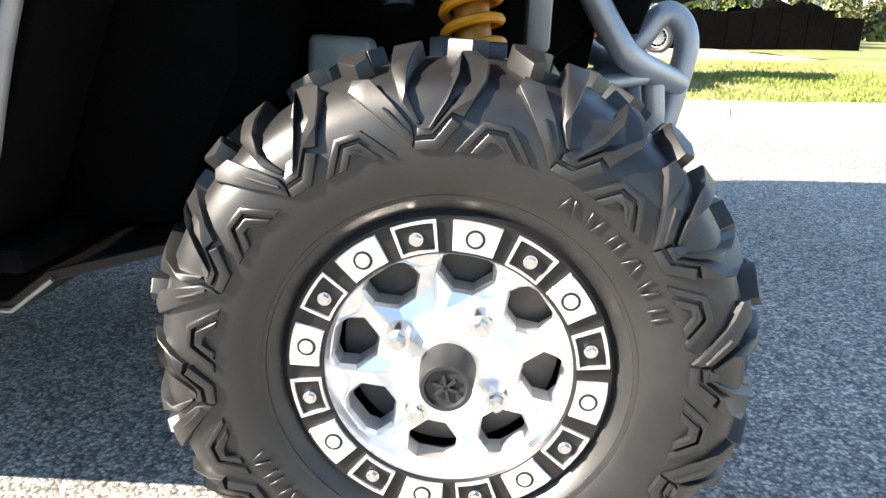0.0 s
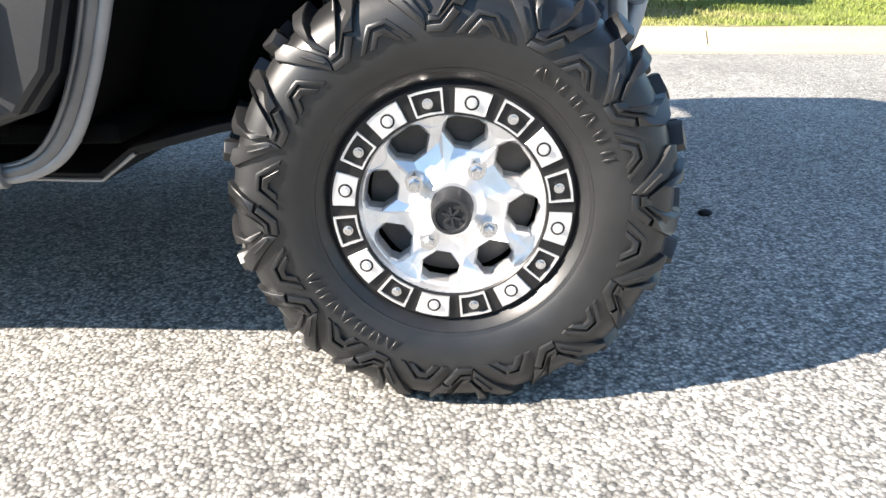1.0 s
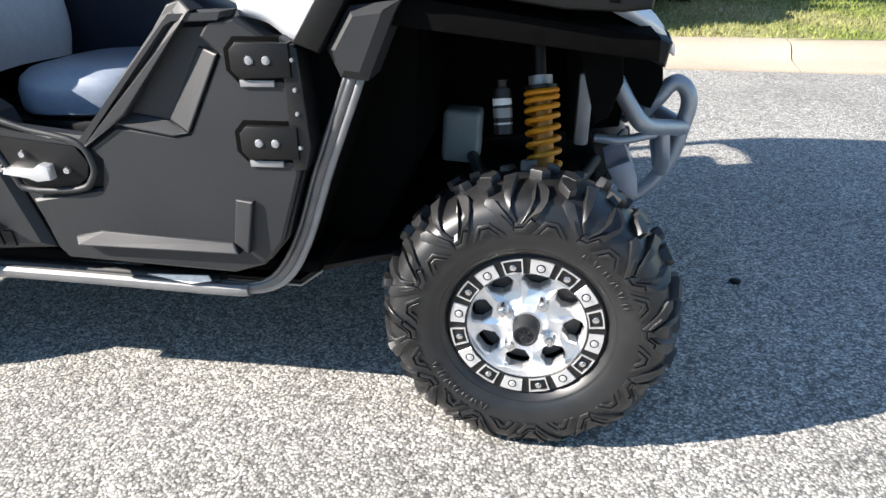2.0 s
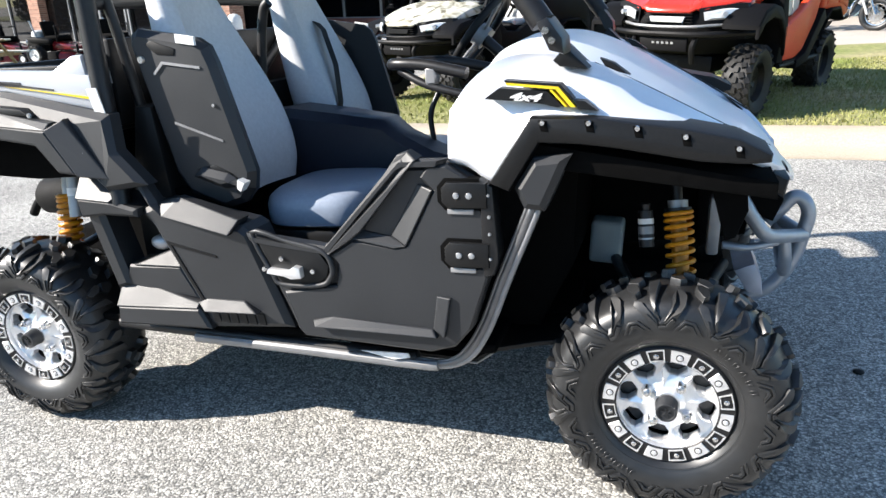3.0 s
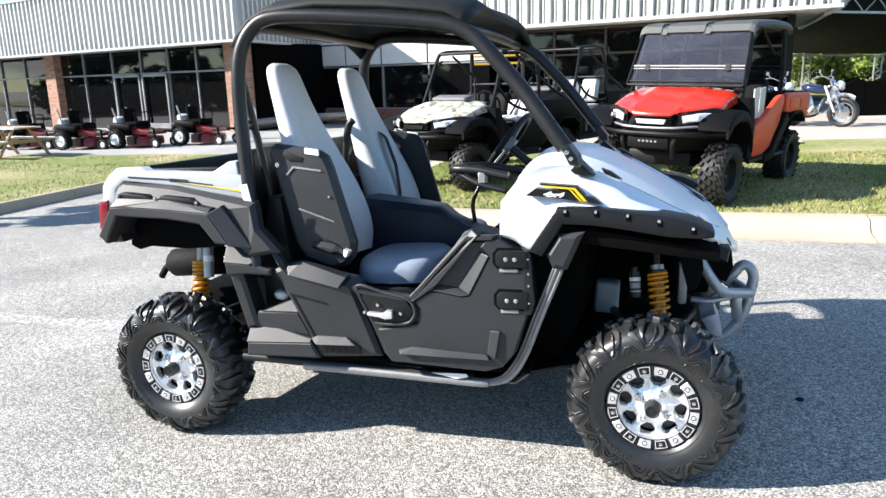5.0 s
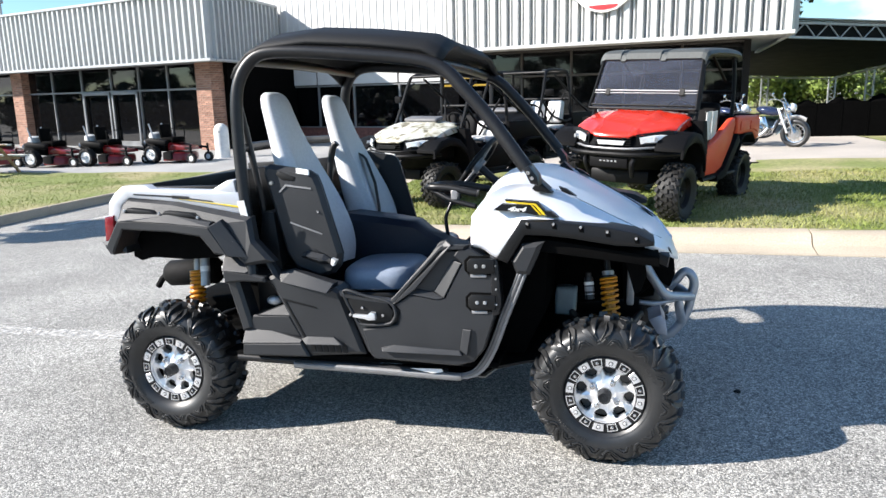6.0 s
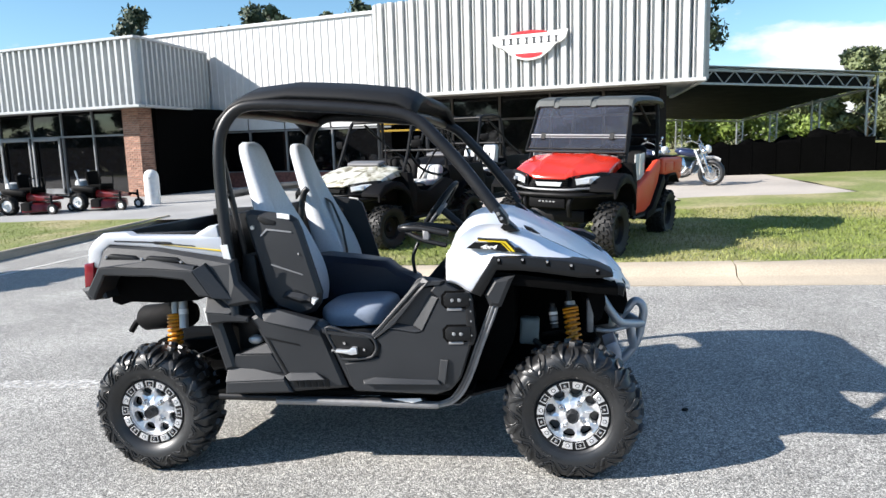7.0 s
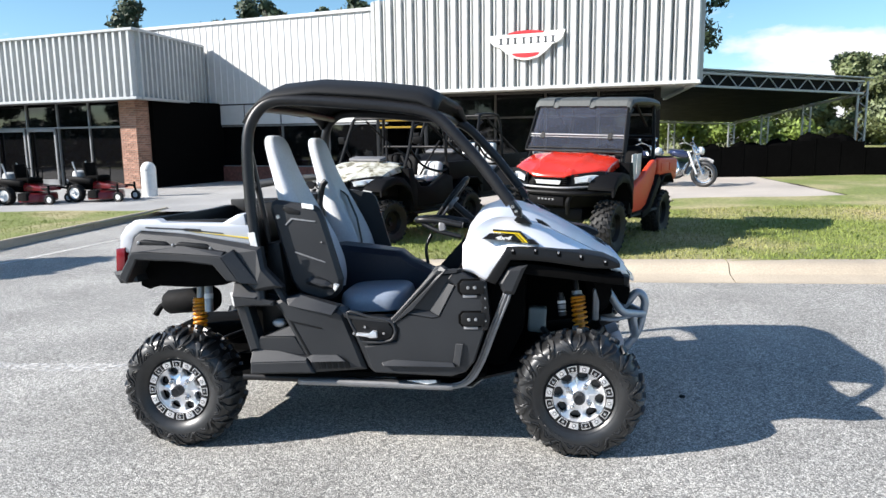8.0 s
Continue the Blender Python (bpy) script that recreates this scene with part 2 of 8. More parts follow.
def smooth_path(pts, per=6, closed=False):
    """Points of a Catmull-Rom line through pts."""
    P = [Vector(p) for p in pts]
    n = len(P)
    out = []
    for i in range(n if closed else n - 1):
        if closed:
            p0, p1, p2, p3 = P[i - 1], P[i], P[(i + 1) % n], P[(i + 2) % n]
        else:
            p1, p2 = P[i], P[i + 1]
            p0 = P[i - 1] if i else p1 * 2 - p2
            p3 = P[i + 2] if i + 2 < n else p2 * 2 - p1
        for k in range(per):
            t = k / per
            out.append(0.5 * ((2 * p1) + (p2 - p0) * t + (2 * p0 - 5 * p1 + 4 * p2 - p3) * t * t + (3 * p1 - p0 - 3 * p2 + p3) * t ** 3))
    if not closed:
        out.append(P[-1])
    return out


def tube(bm, pts, r, n=12, closed=False, flat=1.0):
    """A tube swept along pts."""
    P = [Vector(p) for p in pts]
    rings = []
    up = None
    for i, p in enumerate(P):
        if closed:
            d = P[(i + 1) % len(P)] - P[i - 1]
        else:
            d = P[min(i + 1, len(P) - 1)] - P[max(i - 1, 0)]
        d.normalize()
        if up is None:
            up = d.orthogonal().normalized()
        up = (up - d * up.dot(d)).normalized()
        side = d.cross(up)
        rr = r(i / max(1, len(P) - 1)) if callable(r) else r
        rings.append([bm.verts.new(p + (up * math.cos(a) * flat + side * math.sin(a)) * rr) for a in (2 * math.pi * k / n for k in range(n))])
    m = len(rings)
    for i in range(m if closed else m - 1):
        A, B = rings[i], rings[(i + 1) % m]
        for k in range(n):
            bm.faces.new((A[k], A[(k + 1) % n], B[(k + 1) % n], B[k]))
    if not closed:
        bm.faces.new(rings[0][::-1])
        bm.faces.new(rings[-1])
    return bm


def prism(bm, outline, y0, y1, bevel=0.0, seg=2, taper=None, inner=True):
    """An outline in x and z, given depth from y0 to y1. taper: shrinks the y0 face about its centre."""
    n = len(outline)
    cx, cz = sum(p[0] for p in outline) / n, sum(p[1] for p in outline) / n
    k = taper or 1.0
    A = [bm.verts.new((cx + (x - cx) * k, y0, cz + (z - cz) * k)) for x, z in outline]
    B = [bm.verts.new((x, y1, z)) for x, z in outline]
    fs = [bm.faces.new(A), bm.faces.new(B[::-1])]
    for i in range(n):
        fs.append(bm.faces.new((A[i], B[i], B[(i + 1) % n], A[(i + 1) % n])))
    bmesh.ops.recalc_face_normals(bm, faces=fs)
    if bevel:
        es = list({e for f in fs[:2 if inner else 1] for e in f.edges})
        bmesh.ops.bevel(bm, geom=es, offset=bevel, segments=seg, affect="EDGES", profile=0.5)
    return bm


def strip(bm, upper, lower, y0, y1, bevel=0.0):
    """A bent plate between two lines of equal length in x and z."""
    return prism(bm, list(upper) + list(lower)[::-1], y0, y1, bevel)


def loft(bm, rings, caps=True, closed_ring=True):
    """A skin over rings of equally many points."""
    R = [[bm.verts.new(p) for p in ring] for ring in rings]
    n = len(R[0])
    for i in range(len(R) - 1):
        for k in range(n if closed_ring else n - 1):
            bm.faces.new((R[i][k], R[i][(k + 1) % n], R[i + 1][(k + 1) % n], R[i + 1][k]))
    if caps and closed_ring:
        bm.faces.new(R[0][::-1])
        bm.faces.new(R[-1])
    return bm


def revolve(bm, profile, n=64, axis="y", closed=False):
    """Turns (radius, along) points round an axis through the origin."""
    rings = []
    for k in range(n):
        a = 2 * math.pi * k / n
        c, s = math.cos(a), math.sin(a)
        if axis == "y":
            rings.append([bm.verts.new((r * c, h, r * s)) for r, h in profile])
        else:
            rings.append([bm.verts.new((r * c, r * s, h)) for r, h in profile])
    m = len(profile)
    for k in range(n):
        A, B = rings[k], rings[(k + 1) % n]
        for i in range(m if closed else m - 1):
            bm.faces.new((A[i], A[(i + 1) % m], B[(i + 1) % m], B[i]))
    return bm


def BM():
    return bmesh.new()


# ---- ground ----
def lot_z(x):
    """The lot falls gently towards minus x."""
    return 0.3 * math.tanh(0.028 * (x - 1.035) / 0.3)


def sheet(name, xs, ys, z, material, inside=None):
    bm = BM()
    grid = [[bm.verts.new((x, y, z(x, y))) for y in ys] for x in xs]
    for i in range(len(xs) - 1):
        for j in range(len(ys) - 1):
            if inside is None or inside((xs[i] + xs[i + 1]) / 2, (ys[j] + ys[j + 1]) / 2):
                bm.faces.new((grid[i][j], grid[i + 1][j], grid[i + 1][j + 1], grid[i][j + 1]))
    bmesh.ops.delete(bm, geom=[v for v in bm.verts if not v.link_faces], context="VERTS")
    return link_mesh(name, bm, material, True)


wide = [-900, -300, -120, -60, -40] + list(range(-30, 31, 2)) + [40, 60, 120, 300, 900]
ground = sheet("ground", wide, wide, lambda x, y: lot_z(x), ASPHALT)
tagged(ground, "worn grey asphalt parking lot with pale grit", "ground", kind="structure")


def front_kerb_y(x):
    """The road edge of the kerb in front of the lawn."""
    return 3.62 - 0.085 * x


LAWN_UP = 0.11

def lawn_z(x, y):
    return lot_z(x) + LAWN_UP + 0.012 * math.sin(1.7 * x + 0.6 * y) + 0.01 * math.sin(2.3 * y)


# concrete kerb and gutter, in cast lengths with open joints
kerb = tagged(new("kerb"), "pale concrete kerb and gutter cast in lengths", "kerb", kind="structure")


def kerb_length(p, q, gutter=True):
    """One cast length from p to q; the road lies to the right of the way from p to q."""
    p, q = Vector((*p, 0)), Vector((*q, 0))
    d = (q - p).normalized()
    side = Vector((-d.y, d.x, 0))
    p, q = p + d * 0.006, q - d * 0.006
    prof = [(0.0, -0.08), (0.0, 0.010), (0.33, 0.022), (0.37, 0.035), (0.42, 0.085), (0.46, 0.112), (0.52, 0.122), (0.72, 0.124), (0.74, 0.118), (0.74, -0.08)] if gutter else [(0.53, -0.08), (0.54, 0.11), (0.555, 0.132), (0.61, 0.134), (0.625, 0.12), (0.625, -0.08)]
    bm = BM()
    rings = []
    for c in (p, q):
        rings.append([c + side * a + Vector((0, 0, lot_z(c.x) + h)) for a, h in prof])
    loft(bm, rings)
    return part("kerb_stone", bm, CONCRETE, kerb)


x = -3.3
while x < 34:
    kerb_length((x, front_kerb_y(x)), (x + 3.05, front_kerb_y(x + 3.05)))
    x += 3.05
y = 3.6
kerb_length((-3.3, y + 8), (-3.3, y + 4.1))
kerb_length((-3.3, y + 4.1), (-3.3, y + 0.4))
for k in range(6):
    y = -6.2 + 3.05 * k
    kerb_length((-7.35 - 0.02 * y, y), (-7.35 - 0.02 * (y + 3.05), y + 3.05), False)

fine_x = [i * 0.5 for i in range(-5, 40)] + [24, 30, 40, 60, 120]
fine_y = [i * 0.5 for i in range(7, 40)] + [22, 26, 34, 60, 120]
lawn = sheet("lawn", [-2.75] + fine_x, fine_y, lawn_z, SOIL, lambda x, y: y > front_kerb_y(x) + 0.62 and (y < 11.2 + 0.1 * max(0, x - 3) or x > 7.0))
tagged(lawn, "mown green lawn with dry patches", "lawn", kind="structure")
side_lawn = sheet("lawn", [-120, -60, -40, -30, -24, -20, -16, -14, -12, -11, -10, -9, -8.02], [-10 + 0.9 * i for i in range(25)], lawn_z, SOIL)
tagged(side_lawn, "mown green lawn beside the driveway", "lawn", kind="structure")
walkway = sheet("walkway", list(range(-40, 8)), [11.35 + 0.5 * i for i in range(0, 34)],
                lambda x, y: lot_z(x) + 0.105, WALKWAY, lambda x, y: x > -4.0 and y > 11.2 + 0.1 * max(0, x - 3))
driveway = sheet("driveway", list(range(-40, -3)), [11.35 + 0.5 * i for i in range(0, 34)], lambda x, y: lot_z(x) + 0.105, DRIVE, lambda x, y: x < -7.2 or y > 13.0)
tagged(driveway, "grey concrete drive before the glass front", "driveway", kind="structure")
tagged(walkway, "pale concrete walk in front of the building", "pavement", kind="structure")


def blades(name, count, area, seed, height, label):
    """Grass as many single blades."""
    rng = np.random.default_rng(seed)
    x0, x1, y0, y1, ok = area
    vs, fs = [], []
    while len(fs) < count:
        x, y = rng.uniform(x0, x1), rng.uniform(y0, y1)
        if not ok(x, y):
            continue
        a, h, w = rng.uniform(0, 6.28), height * rng.uniform(0.5, 1.3), rng.uniform(0.004, 0.009)
        dx, dy = math.cos(a), math.sin(a)
        lean = rng.normal(0, 0.5, 2) * h
        z = lawn_z(x, y) - 0.004
        n = len(vs)
        vs += [(x - dx * w, y - dy * w, z), (x + dx * w, y + dy * w, z), (x + lean[0], y + lean[1], z + h)]
        fs.append((n, n + 1, n + 2))
    me = bpy.data.meshes.new(name)
    me.from_pydata(vs, [], fs)
    me.materials.append(GRASS)
    return tagged(new(name, me), label, "grass", kind="stuff")


blades("grass", 60000, (-2.7, 9.0, 3.7, 9.5, lambda x, y: y > front_kerb_y(x) + 0.70), 3, 0.042, "short green grass blades on the lawn by the kerb")
blades("grass", 16000, (-14, -8.05, 3.0, 11.3, lambda x, y: True), 4, 0.028, "short green grass blades beside the driveway")

# ---- the dealership ----
BF = pose(-12.35, 18.2, 0, 0, 0, -15.3)
house = thing("dealership", BF, "low white ribbed-metal dealership with brick columns and dark glass", "building")
BASE, SOFFIT, TOP = -0.3, 2.91, 5.03


def ribbed(a, b, z0, z1, pitch=0.305, depth=0.13, rib=0.13, between=0.0):
    """Ribbed metal sheet from a to b in plan; its face looks to the right of the way."""
    a, b = Vector((*a, 0)), Vector((*b, 0))
    d = (b - a)
    n = max(1, int(d.length / pitch))
    step = d / n
    u = step.normalized()
    out = Vector((u.y, -u.x, 0))
    bm = BM()
    line = []
    for i in range(n):
        s = a + step * i
        g = (pitch - rib - 0.03) / 2
        if between:
            line += [s, s + u * (g - between), s + u * (g - between * 0.7) + out * depth * 0.6, s + u * (g + between * 0.7) + out * depth * 0.6, s + u * (g + between)]
        line += [s + u * 1e-4, s + u * (pitch - rib - 0.03), s + u * (pitch - rib) + out * depth, s + u * (pitch - 0.03) + out * depth]
    line.append(b)
    lo = [bm.verts.new((p.x, p.y, z0)) for p in line]
    hi = [bm.verts.new((p.x, p.y, z1)) for p in line]
    for i in range(len(line) - 1):
        bm.faces.new((lo[i], lo[i + 1], hi[i + 1], hi[i]))
    return bm


def bar(a, b, w, h, material, name, parent, z):
    """A straight trim piece from a to b in plan, w deep and h high, its middle at z."""
    a, b = Vector((*a, 0)), Vector((*b, 0))
    d = b - a
    bm = BM()
    box(bm, ((a + b) / 2) + Vector((0, 0, z)), (d.length, w, h), pose(0, 0, 0, 0, 0, math.degrees(math.atan2(d.y, d.x))), 0.01, 1)
    return part(name, bm, material, parent, smooth=False)


D = (-1.34, 4.71)
part("fascia_panel", ribbed((-26, 0), (0, 0), SOFFIT, TOP), FASCIA, house, smooth=False)
part("fascia_panel", ribbed((0, 0), D, SOFFIT, TOP), FASCIA, house, smooth=False)
for z in (SOFFIT - 0.02, TOP + 0.03):
    bar((-26, -0.05), (0.16, -0.05), 0.24, 0.09, FASCIA, "fascia_trim", house, z)
    bar((0.05, 0.08), (D[0] + 0.05, D[1] - 0.05), 0.24, 0.086, FASCIA, "fascia_trim", house, z)
# roof slab and soffit of the wing
bm = BM()
wing = [(-26, 0.08), (-0.04, 0.08), (D[0] - 0.05, D[1]), (D[0] - 0.05, 14), (-26, 14)]
vs0 = [bm.verts.new((u, v, SOFFIT + 0.02)) for u, v in wing]
vs1 = [bm.verts.new((u, v, TOP - 0.1)) for u, v in wing]
bm.faces.new(vs0)
bm.faces.new(vs1)
for i in range(5):
    bm.faces.new((vs0[i], vs0[(i + 1) % 5], vs1[(i + 1) % 5], vs1[i]))
part("wing_roof", bm, BROWN_TRIM, house, smooth=False)
# tall white wall behind, with its standing seams
part("upper_wall", ribbed((D[0] - 14, 4.85), (6.7, 4.85), 2.86, 5.9, 0.30, 0.022, 0.05), WHITE_WALL, house, "bright white metal wall", smooth=False)
bar((D[0] - 14, 4.85), (6.7, 4.85), 0.16, 0.12, WHITE_WALL, "wall_cap", house, 5.93)
# the deep box over the entrance
BL, BR, BBOT, BTOP = (6.62, 4.04), (17.08, 4.04), 3.0, 6.0
# the box front is paler than its sides, which keep the fascia colour
BOX_FRONT_WHITE = mat("box_front_white_metal", (0.53, 0.535, 0.525), 0.45, vary=0.05, scale=6, large=0.5, large_vary=0.06)
part("canopy_fascia", ribbed(BL, BR, BBOT, BTOP, 0.38, 0.16, 0.19, 0.024), BOX_FRONT_WHITE, house, smooth=False)
BACK = (15.02, 14.27)
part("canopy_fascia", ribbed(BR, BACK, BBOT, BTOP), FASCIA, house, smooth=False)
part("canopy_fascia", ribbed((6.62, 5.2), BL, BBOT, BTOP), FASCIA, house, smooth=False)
bar((6.6, 3.94), (17.14, 3.94), 0.30, 0.1, BOX_FRONT_WHITE, "fascia_trim", house, BBOT - 0.02)
bar((17.02, 4.2), BACK, 0.14, 0.1, FASCIA, "fascia_trim", house, BBOT - 0.02)
bm = BM()
loft(bm, [[Vector((u, v, z)) for u, v in ((6.7, 4.12), (16.98, 4.12), (14.94, 14.25), (6.7, 14.25))] for z in (3.03, 5.97)])
part("canopy_core", bm, mat("canopy_underside", (0.50, 0.50, 0.47), 0.7), house, smooth=False)


def glazing(a, b, zs, verticals, depth_v, bars=MULLION):
    """A glass front from a to b along u at depth v: mullions, rails and panes."""
    front = part("storefront", BM(), None, house)
    for z in zs:
        bar((a, depth_v), (b, depth_v), 0.10, 0.07, bars, "rail", front, z)
    for u in verticals:
        bm = BM()
        box(bm, (u, depth_v, (zs[0] + zs[-1]) / 2), (0.07, 0.11, zs[-1] - zs[0]), None, 0.008, 1)
        part("mullion", bm, bars, front, smooth=False)
    us = sorted(set([a] + list(verticals) + [b]))
    for i in range(len(us) - 1):
        for j in range(len(zs) - 1):
            bm = BM()
            box(bm, ((us[i] + us[i + 1]) / 2, depth_v + 0.02, (zs[j] + zs[j + 1]) / 2), (us[i + 1] - us[i] - 0.06, 0.012, zs[j + 1] - zs[j] - 0.06))
            part("pane", bm, STORE_GLASS, front, smooth=False)
    return front


glazing(-12.2, -1.69, (BASE + 0.12, 2.0, SOFFIT), (-10.5, -8.55, -6.72, -5.08, -3.48), 1.1)
glazing(-26, -13.0, (BASE + 0.12, 2.0, SOFFIT), (-23.5, -21, -19, -17, -15), 1.1)
# door pair in the glass front
for u0, u1 in ((-8.45, -6.77), (-6.67, -5.13)):
    door = part("glass_door", BM(), None, house)
    for c, s in ((((u0 + u1) / 2, 1.0, 0.0), (u1 - u0, 0.06, 0.2)), (((u0 + u1) / 2, 1.0, 1.93), (u1 - u0, 0.06, 0.12)),
                 ((u0 + 0.05, 1.0, 0.96), (0.1, 0.06, 2.05)), ((u1 - 0.05, 1.0, 0.96), (0.1, 0.06, 2.05))):
        bm = BM()
        box(bm, c, s, None, 0.01, 1)
        part("door_rail", bm, MULLION, door, smooth=False)
# rooms behind the glass: near-black boxes, their dimness put into the colour
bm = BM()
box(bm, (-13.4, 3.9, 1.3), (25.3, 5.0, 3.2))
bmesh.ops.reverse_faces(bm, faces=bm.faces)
part("showroom", bm, PAINTED_DARK, house, smooth=False)
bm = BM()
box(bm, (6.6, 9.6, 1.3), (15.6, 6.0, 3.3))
part("showroom", bm, PAINTED_DARK, house, smooth=False)
# brick columns
for u0, u1 in ((-1.69, -0.95), (-12.95, -12.2)):
    col = part("brick_column", BM(), None, house)
    bm = BM()
    box(bm, ((u0 + u1) / 2, 1.13, (BASE + SOFFIT) / 2), (u1 - u0 - 0.02, 0.66, SOFFIT - BASE))
    part("mortar_core", bm, MORTAR, col, smooth=False)
    bm = BM()
    box(bm, (0, 0, 0), (0.21, 0.03, 0.066), None, 0.004, 1)
    me = link_mesh("brick", bm, BRICK)
    proto = me.data
    bpy.data.objects.remove(me)
    rows = int((SOFFIT - BASE) / 0.0775)
    for r in range(rows):
        z = BASE + 0.04 + r * 0.0775
        for lo, hi, at in ((u0, u1, lambda q: pose(q, 0.80, z)), (0.815, 1.46, lambda q: pose(u1 - 0.005, q, z, 0, 0, 90))):
            q = lo - (0.1116 if r % 2 else 0.0)
            while q < hi - 0.03:
                s0, s1 = max(q, lo), min(q + 0.2133, hi)
                if s1 - s0 > 0.03:
                    shared("brick", proto, col, at((s0 + s1) / 2) @ Matrix.Diagonal(((s1 - s0) / 0.21, 1, 1, 1)))
                q += 0.2233
# recessed front under the tall wall: white transom panels, dark glass, brick base
bm = BM()
box(bm, (2.65, 4.98, 2.44), (7.9, 0.06, 0.80))
part("transom_backing", bm, BROWN_TRIM, house, smooth=False)
for u0, u1 in ((-1.1, 0.35), (0.42, 2.05), (2.12, 4.1), (4.17, 6.55)):
    bm = BM()
    box(bm, ((u0 + u1) / 2, 4.93, 2.44), (u1 - u0, 0.05, 0.74), None, 0.008, 1)
    part("transom_panel", bm, WHITE_WALL, house, smooth=False)
glazing(-1.2, 6.6, (0.45, 2.02), (0.4, 2.1, 4.15), 5.0)
bm = BM()
box(bm, (2.7, 4.98, 0.07), (8.0, 0.2, 0.75))
part("brick_base", bm, mat("brick_wall", (0.20, 0.075, 0.055), 0.85, vary=0.35, scale=9, bump=0.4, bump_scale=30), house, smooth=False)
glazing(6.6, 15.6, (BASE + 0.12, 2.15, 2.98), (8.4, 10.2, 12.0, 13.8), 6.3, BROWN_TRIM)
# side wall and back, to close the building
bm = BM()
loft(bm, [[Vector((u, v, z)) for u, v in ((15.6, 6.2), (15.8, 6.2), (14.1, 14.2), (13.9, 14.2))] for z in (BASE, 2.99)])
# wall set near-black, darker than the bronze trim
part("side_wall", bm, mat("near_black_wall", (0.008, 0.008, 0.008), 0.6, spec=0.2), house, smooth=False)

# wing-shaped dealer sign, its name as plain bars
SIGN_RED = mat("sign_red", (0.52, 0.035, 0.04), 0.35, vary=0.05)
sign = thing("wall_sign", BF @ pose(12.05, 3.85, 4.28) @ Matrix.Diagonal((0.95, 1, 0.93, 1)), "white winged sign with red oval on ribbed fascia", "sign")
bm = BM()
wingline = [(-1.28, 0.33), (1.28, 0.40), (1.2, 0.14), (1.04, 0.02), (0.88, -0.03), (0.70, -0.22), (0.42, -0.42), (0.1, -0.50), (-0.1, -0.50), (-0.42, -0.42), (-0.70, -0.24), (-0.88, -0.07), (-1.04, -0.02), (-1.2, 0.1)]
prism(bm, wingline, -0.09, 0.0, 0.012, 1)
part("sign_board", bm, PAINT_WHITE, sign)
bm = BM()
prism(bm, [(0.62 * math.cos(a), 0.34 + 0.11 * math.sin(a)) for a in (math.pi * k / 20 for k in range(21))], -0.10, -0.02, 0.005, 1)
part("red_crown", bm, SIGN_RED, sign)
bm = BM()
prism(bm, [(0.46 * math.cos(a), -0.27 + 0.15 * math.sin(a)) for a in (math.pi + math.pi * k / 20 for k in range(21))], -0.102, -0.092, 0.0)
part("red_shield", bm, SIGN_RED, sign)
LETTER = mat("sign_letter", (0.05, 0.05, 0.055), 0.4)
for k in range(8):
    bm = BM()
    box(bm, (-0.84 + 0.24 * k + (0.05 if k > 2 else 0), -0.098, 0.13), (0.055, 0.014, 0.20), None, 0.004, 1)
    for dz in (-0.09, 0.09):
        box(bm, (-0.84 + 0.24 * k + (0.05 if k > 2 else 0), -0.098, 0.13 + dz), (0.13, 0.014, 0.025), None, 0.003, 1)
    part("letter_bar", bm, LETTER, sign)

# ---- steel truss canopy ----
shelter = thing("steel_canopy", pose(0, 0, 0), "grey steel truss canopy on posts beside the building", "canopy")
TA, TB = Vector((6.2, 25.2, 3.85)), Vector((14.2, 29.1, 3.60))
FALL = Vector((-1.6, 15.0, -1.05))


def truss(a, b, drop=0.5, n=18):
    ob = part("truss", BM(), None, shelter)
    for k, (p, q) in enumerate(((a, b), (a - Vector((0, 0, drop)), b - Vector((0, 0, drop))))):
        bm = BM()
        box(bm, (p + q) / 2, ((q - p).length, 0.12, 0.09), (q - p).to_track_quat("X", "Z").to_matrix().to_4x4(), 0.01, 1)
        part("chord", bm, STEEL, ob, smooth=False)
    for i in range(n):
        p = a.lerp(b, i / n) - Vector((0, 0, drop if i % 2 else 0))
        q = a.lerp(b, (i + 1) / n) - Vector((0, 0, 0 if i % 2 else drop))
        bm = BM()
        cyl(bm, p, q, 0.028, n=6)
        part("web_bar", bm, STEEL, ob)


truss(TA, TB)
truss(TB, TB + FALL, n=24)
truss(TA + FALL, TB + FALL)
for p in (TB, TB + FALL * 0.33, TB + FALL * 0.66, TB + FALL, (TA + TB) / 2 + FALL):
    post = part("post", BM(), None, shelter)
    for dx in (-0.18, 0.18):
        bm = BM()
        box(bm, (p.x + dx, p.y, (p.z - 0.5) / 2), (0.08, 0.08, p.z + 0.5), None, 0.008, 1)
        part("post_leg", bm, STEEL, post, smooth=False)
    for i in range(10):
        z = 0.1 + i * (p.z - 0.6) / 10
        s = 0.18 if i % 2 else -0.18
        bm = BM()
        cyl(bm, (p.x - s, p.y, z), (p.x + s, p.y, z + (p.z - 0.6) / 10), 0.018, n=6)
        part("web_bar", bm, STEEL, post)
bm = BM()
c4 = [TA, TB, TB + FALL, TA + FALL]
lo = [bm.verts.new(p.lerp((TA + TB + FALL) / 2, 0.02) - Vector((0, 0, 0.42))) for p in c4]
hi = [bm.verts.new(p.lerp((TA + TB + FALL) / 2, 0.02) + Vector((0, 0, 0.10))) for p in c4]
bm.faces.new(lo)
bm.faces.new(hi)
